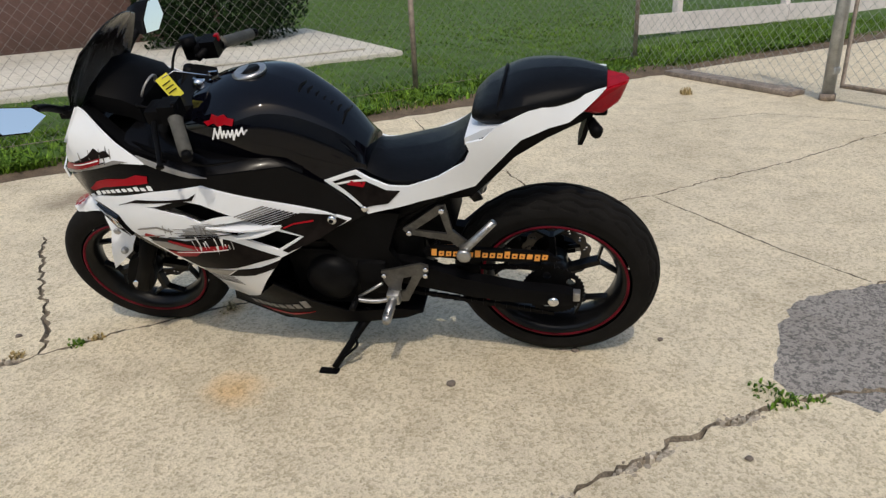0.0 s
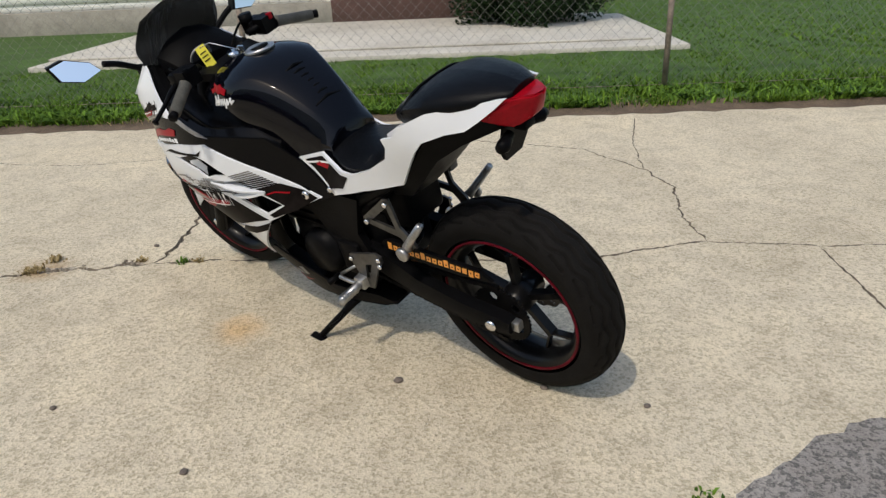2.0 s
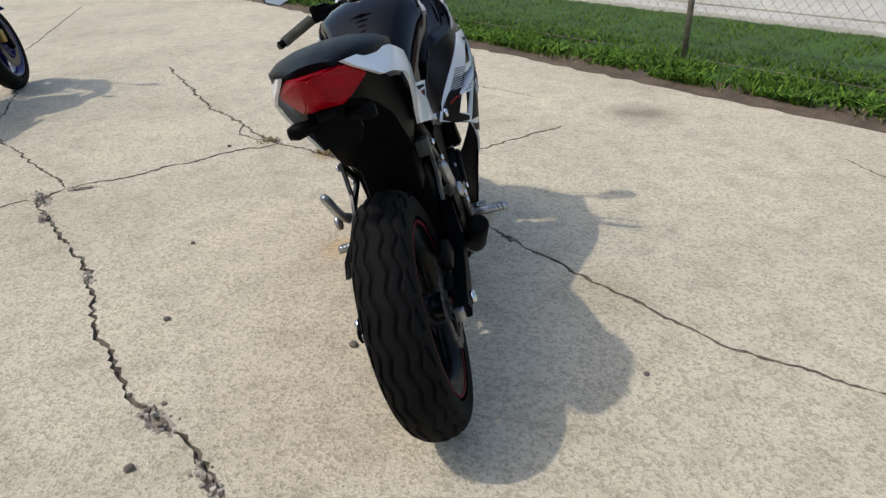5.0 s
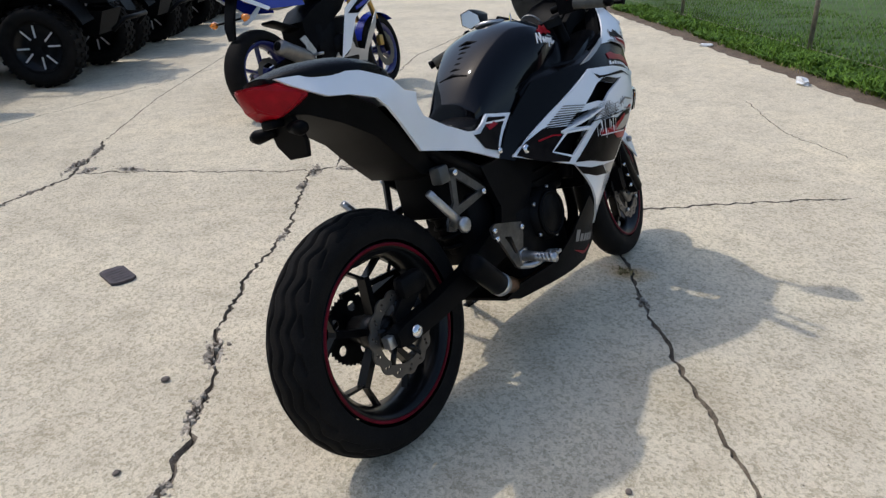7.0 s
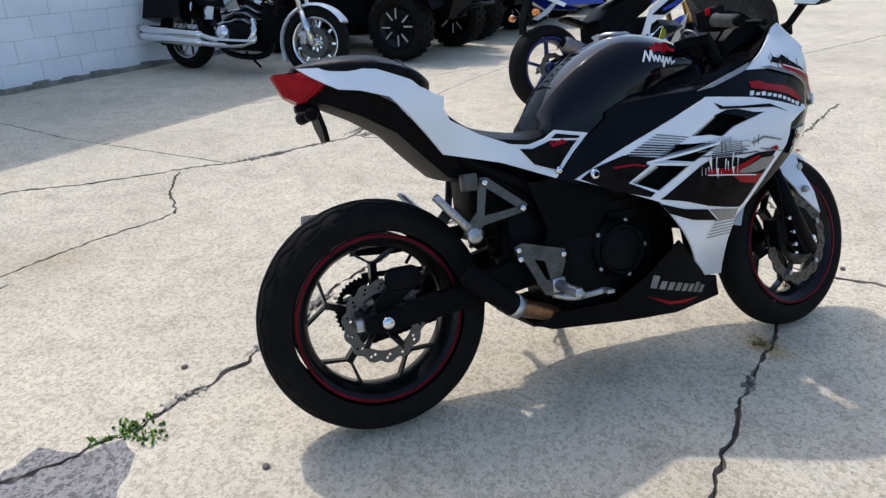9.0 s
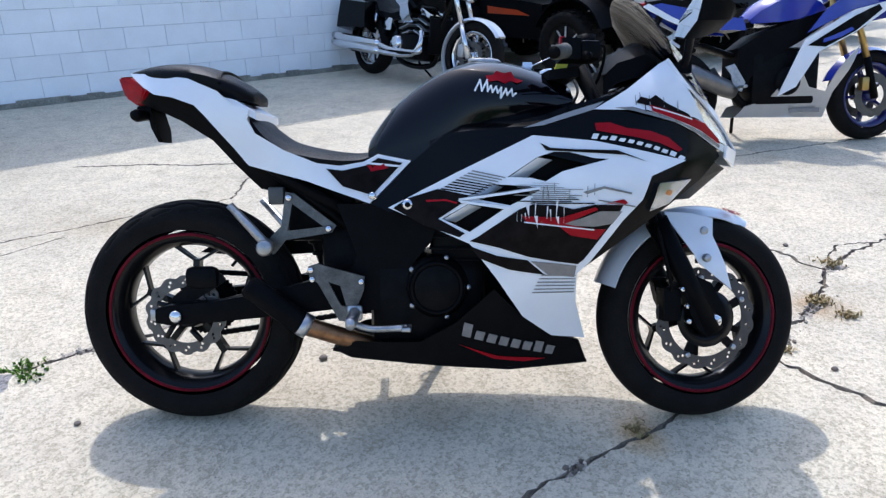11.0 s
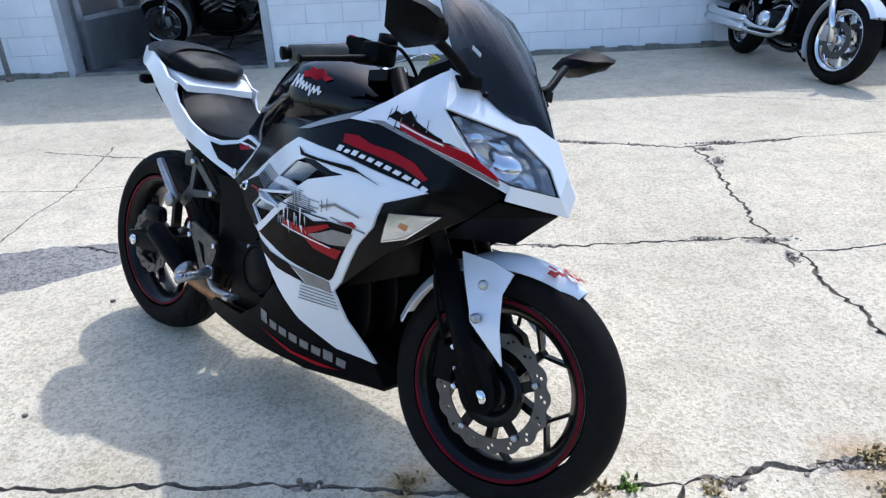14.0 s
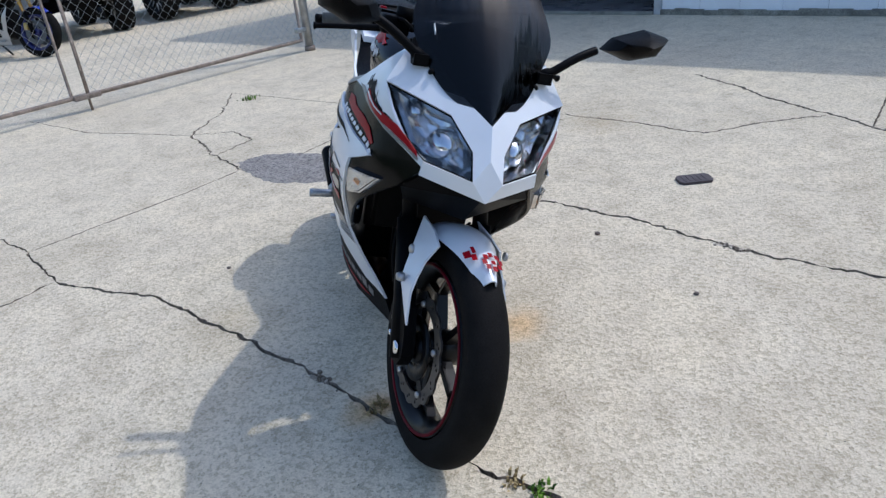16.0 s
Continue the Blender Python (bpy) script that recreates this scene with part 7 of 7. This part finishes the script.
def build_utv(name, label, place, paint, group):
    """An off-road buggy, nose along x."""
    b = thing(name, label, "off-road vehicle", place, group=group)
    for x in (0, -1.85):
        for s in (-1, 1):
            off_road_wheel(b, "wheel", Matrix.Translation((x, s * .62, .36)), .36, .14, SPOKEWHITE)
            part("wishbone", tube([(x - .12, s * .22, .42), (x, s * .52, .36), (x + .12, s * .22, .42)], .018, 8), PLASTIC, b)
            coil = [(x + .04 * math.cos(t * 40), s * (.50 - .22 * t) + .04 * math.sin(t * 40), .42 + .45 * t) for t in np.linspace(0, 1, 60)]
            part("spring", tube(coil, .008, 6), PALEINK, b, "white coil spring")
            part("damper", tube([(x, s * .50, .42), (x, s * .26, .90)], .022, 10), PLASTIC, b)
            part("wheel_arch", loft([[(x + .46 * math.cos(a), s * .42, .42 + .44 * math.sin(a)), (x + .46 * math.cos(a), s * .70, .42 + .42 * math.sin(a)), (x + .46 * math.cos(a), s * .70, .40 + .42 * math.sin(a))] for a in [radians(v) for v in range(20, 165, 16)]], False), PLASTIC, b)
    part("chassis", convex([(.35, -.2, .40), (.35, .2, .40), (.45, -.25, .62), (.45, .25, .62), (-2.2, -.3, .38), (-2.2, .3, .38), (-2.25, -.32, .75), (-2.25, .32, .75)]), PLASTIC, b)
    part("hood", convex([(.55, -.30, .70), (.55, .30, .70), (.40, -.36, .95), (.40, .36, .95), (-.45, -.45, 1.08), (-.45, .45, 1.08), (-.45, -.45, .70), (-.45, .45, .70)]), PLASTIC, b)
    part("hood_panel", convex([(.36, -.10, .985), (.36, .10, .985), (-.40, -.16, 1.105), (-.40, .16, 1.105), (.36, -.10, .96), (.36, .10, .96), (-.40, -.16, 1.06), (-.40, .16, 1.06)]), paint, b, "painted hood panel")
    for s in (-1, 1):
        part("side_panel", convex([(-.62, s * .618, .63), (-1.30, s * .618, .63), (-1.30, s * .622, .71), (-.80, s * .622, .68), (-.62, s * .60, .62), (-1.30, s * .60, .62)]), paint, b, "painted side panel")
    part("tub", convex([(-.45, -.62, .38), (-.45, .62, .38), (-1.45, -.62, .38), (-1.45, .62, .38), (-.45, -.6, .75), (-.45, .6, .75), (-1.45, -.6, .85), (-1.45, .6, .85)]), PLASTIC, b)
    part("bed", convex([(-1.5, -.6, .70), (-1.5, .6, .70), (-2.35, -.6, .74), (-2.35, .6, .74), (-1.5, -.64, 1.08), (-1.5, .64, 1.08), (-2.35, -.64, 1.08), (-2.35, .64, 1.08)]), PLASTIC, b)
    part("seat", box((-1.4, -.5, .75), (-1.2, .5, 1.35), None, .05), VINYL, b)
    part("bumper", tube([(.55, -.35, .45), (.66, -.30, .55), (.66, .30, .55), (.55, .35, .45)], .022, 8), PLASTIC, b)
    part("headlight", box((.50, -.28, .76), (.56, -.14, .84), None, .01), CLEARISH, b)
    part("headlight", box((.50, .14, .76), (.56, .28, .84), None, .01), CLEARISH, b)
    for s in (-1, 1):
        part("roll_bar", tube([(-.4, s * .6, 1.05), (-.75, s * .55, 1.85), (-1.6, s * .55, 1.9), (-1.75, s * .6, 1.0)], .025, 8), PLASTIC, b)
    part("roof_bar", tube([(-.75, -.55, 1.85), (-.75, .55, 1.85)], .025, 8), PLASTIC, b)
    return b


CLEARISH = material("lamp_plastic", (0.5, 0.5, 0.5), 0.2, 0.2)
utv = build_utv("off_road_buggy", "black and orange off-road buggy with knobbly tyres", YARD @ pose(5.92, 3.28, 0, 0, 0, -90), ORANGEPAINT, "buggies along the wall")
for a in (7.75, 9.55, 11.4):
    copy_thing(utv, YARD @ pose(a, 3.3, 0, 0, 0, -90))
quad = build_utv("quad", "black and red quad parked behind the gate", YARD @ pose(-9.0, 3.3, 0, 0, 0, -10), REDPAINT, "quads behind the gate")
for a, c, r in ((-9.1, 5.4, 0), (-9.2, 7.3, 5), (-9.0, 9.6, 0)):
    copy_thing(quad, YARD @ pose(a, c, 0, 0, 0, r))
far = copy_thing(blue_bike, YARD @ pose(-8.9, 1.6, 0, 0, 0, 20) @ pose(0, 0, 0, -12, 0, 0))
tagged(far, "sport motorcycle parked behind the chain-link gate", "motorcycle")

# ---- small things on the ground ----


def build_pad():
    m = pose(.105, 1.53, 0, 0, 0, 80) @ Matrix.Diagonal((1.4, 1.35, .8, 1))
    t = thing("rubber_pad", "small ribbed dark rubber pad lying on the concrete", "pad", m)
    ring = [(-.055, -.02), (-.045, -.035), (.045, -.035), (.055, -.02), (.055, .02), (.045, .035), (-.045, .035), (-.055, .02)]
    part("base", sheet(ring, lambda x, y, d: (x, y, .016 - d), .016), PADMAT, t)
    for k in range(5):
        part("rib", box((-.04 + k * .017, -.026, .015), (-.031 + k * .017, .026, .019), None, .002), PADMAT, t)


PADMAT = material("dusty_rubber", (0.075, 0.062, 0.065), 0.85, vary=0.2, scale=40, bump=0.3, fine_scale=300)
build_pad()


def build_litter(x, y, size, seed):
    rng = random.Random(seed)
    bm = bmesh.new()
    bmesh.ops.create_icosphere(bm, subdivisions=2, radius=1)
    for v in bm.verts:
        k = rng.uniform(.6, 1.15)
        v.co = Vector((v.co.x * size * k, v.co.y * size * .45 * k, max(0, (v.co.z + .6)) * size * .28 * k))
    ob = link_mesh("litter", bm, LITTER, 10)
    ob.matrix_world = pose(x, y, 0.002, 0, 0, rng.uniform(0, 180))
    tagged(ob, "crumpled white plastic wrapper at the grass edge", "litter", "litter")


LITTER = material("white_plastic_film", (0.72, 0.72, 0.72), 0.35, vary=0.15, scale=30)
build_litter(5.22, .07, .13, 1)
build_litter(3.64, -1.80, .07, 2)
build_litter(6.9, 1.35, .08, 4)


def build_stone(x, y, r, seed):
    rng = random.Random(seed)
    bm = bmesh.new()
    bmesh.ops.create_icosphere(bm, subdivisions=2, radius=r)
    for v in bm.verts:
        v.co *= rng.uniform(.82, 1.12)
        v.co.z = v.co.z * .6 + r * .4
    ob = link_mesh("stone", bm, STONE, 60)
    ob.matrix_world = pose(x, y, 0, 0, 0, rng.uniform(0, 360))
    tagged(ob, "small dark loose stone on the concrete", "stone", "loose stones")


STONE = material("loose_stone", (0.16, 0.13, 0.11), 0.9, vary=0.3, scale=60)
for i, (x, y, r) in enumerate(((.30, .285, .014), (-.33, -.05, .010), (-.06, .05, .012), (1.0, 1.0, .010), (.45, .9, .012), (-.2, .75, .013), (.15, -.55, .009), (1.9, .2, .011), (2.2, 1.2, .012), (-.5, .5, .010))):
    build_stone(x, y, r, i + 3)


def tuft(name, x, y, count, height, mat, label, seed, spread=.06, width=.004):
    rng = np.random.default_rng(seed)
    V, F = [], []
    for i in range(count):
        px, py = x + rng.normal(0, spread), y + rng.normal(0, spread)
        a, h = rng.uniform(0, math.tau), height * rng.uniform(.4, 1.2)
        b = h * rng.uniform(.3, 1.5)
        wx, wy = -math.sin(a) * width, math.cos(a) * width
        n = len(V)
        V += [(px - wx, py - wy, -.006), (px + wx, py + wy, -.006), (px + math.cos(a) * b * .4 + wx, py + math.sin(a) * b * .4 + wy, h * .7), (px + math.cos(a) * b * .4 - wx, py + math.sin(a) * b * .4 - wy, h * .7), (px + math.cos(a) * b, py + math.sin(a) * b, h * .8)]
        F += [(n, n + 1, n + 2, n + 3), (n + 3, n + 2, n + 4)]
    tagged(soup(name, V, F, mat), label, "weeds", kind="stuff")


for i, (x, y, n, h, dry, sp) in enumerate(((-.60, .19, 40, .022, 0, .03), (-.64, .25, 45, .026, 0, .035), (2.08, .66, 90, .022, 1, .05), (2.12, .55, 50, .022, 1, .04), (1.64, .215, 34, .022, 0, .02), (1.22, -.09, 40, .014, 1, .035),
                                           (1.60, .17, 24, .016, 1, .03), (1.80, .32, 30, .016, 1, .03), (-2.95, -.55, 50, .04, 0, .05), (-.85, -4.0, 60, .06, 1, .05), (-.72, .22, 22, .018, 0, .03), (2.3, 1.0, 60, .018, 1, .06))):
    tuft("crack_weeds", x, y, n, h * (1 if dry else .7), DRY if dry else WEED, "dry brown weeds in a crack" if dry else "small green weeds in a crack", 40 + i, sp * (.45 if dry else .7))
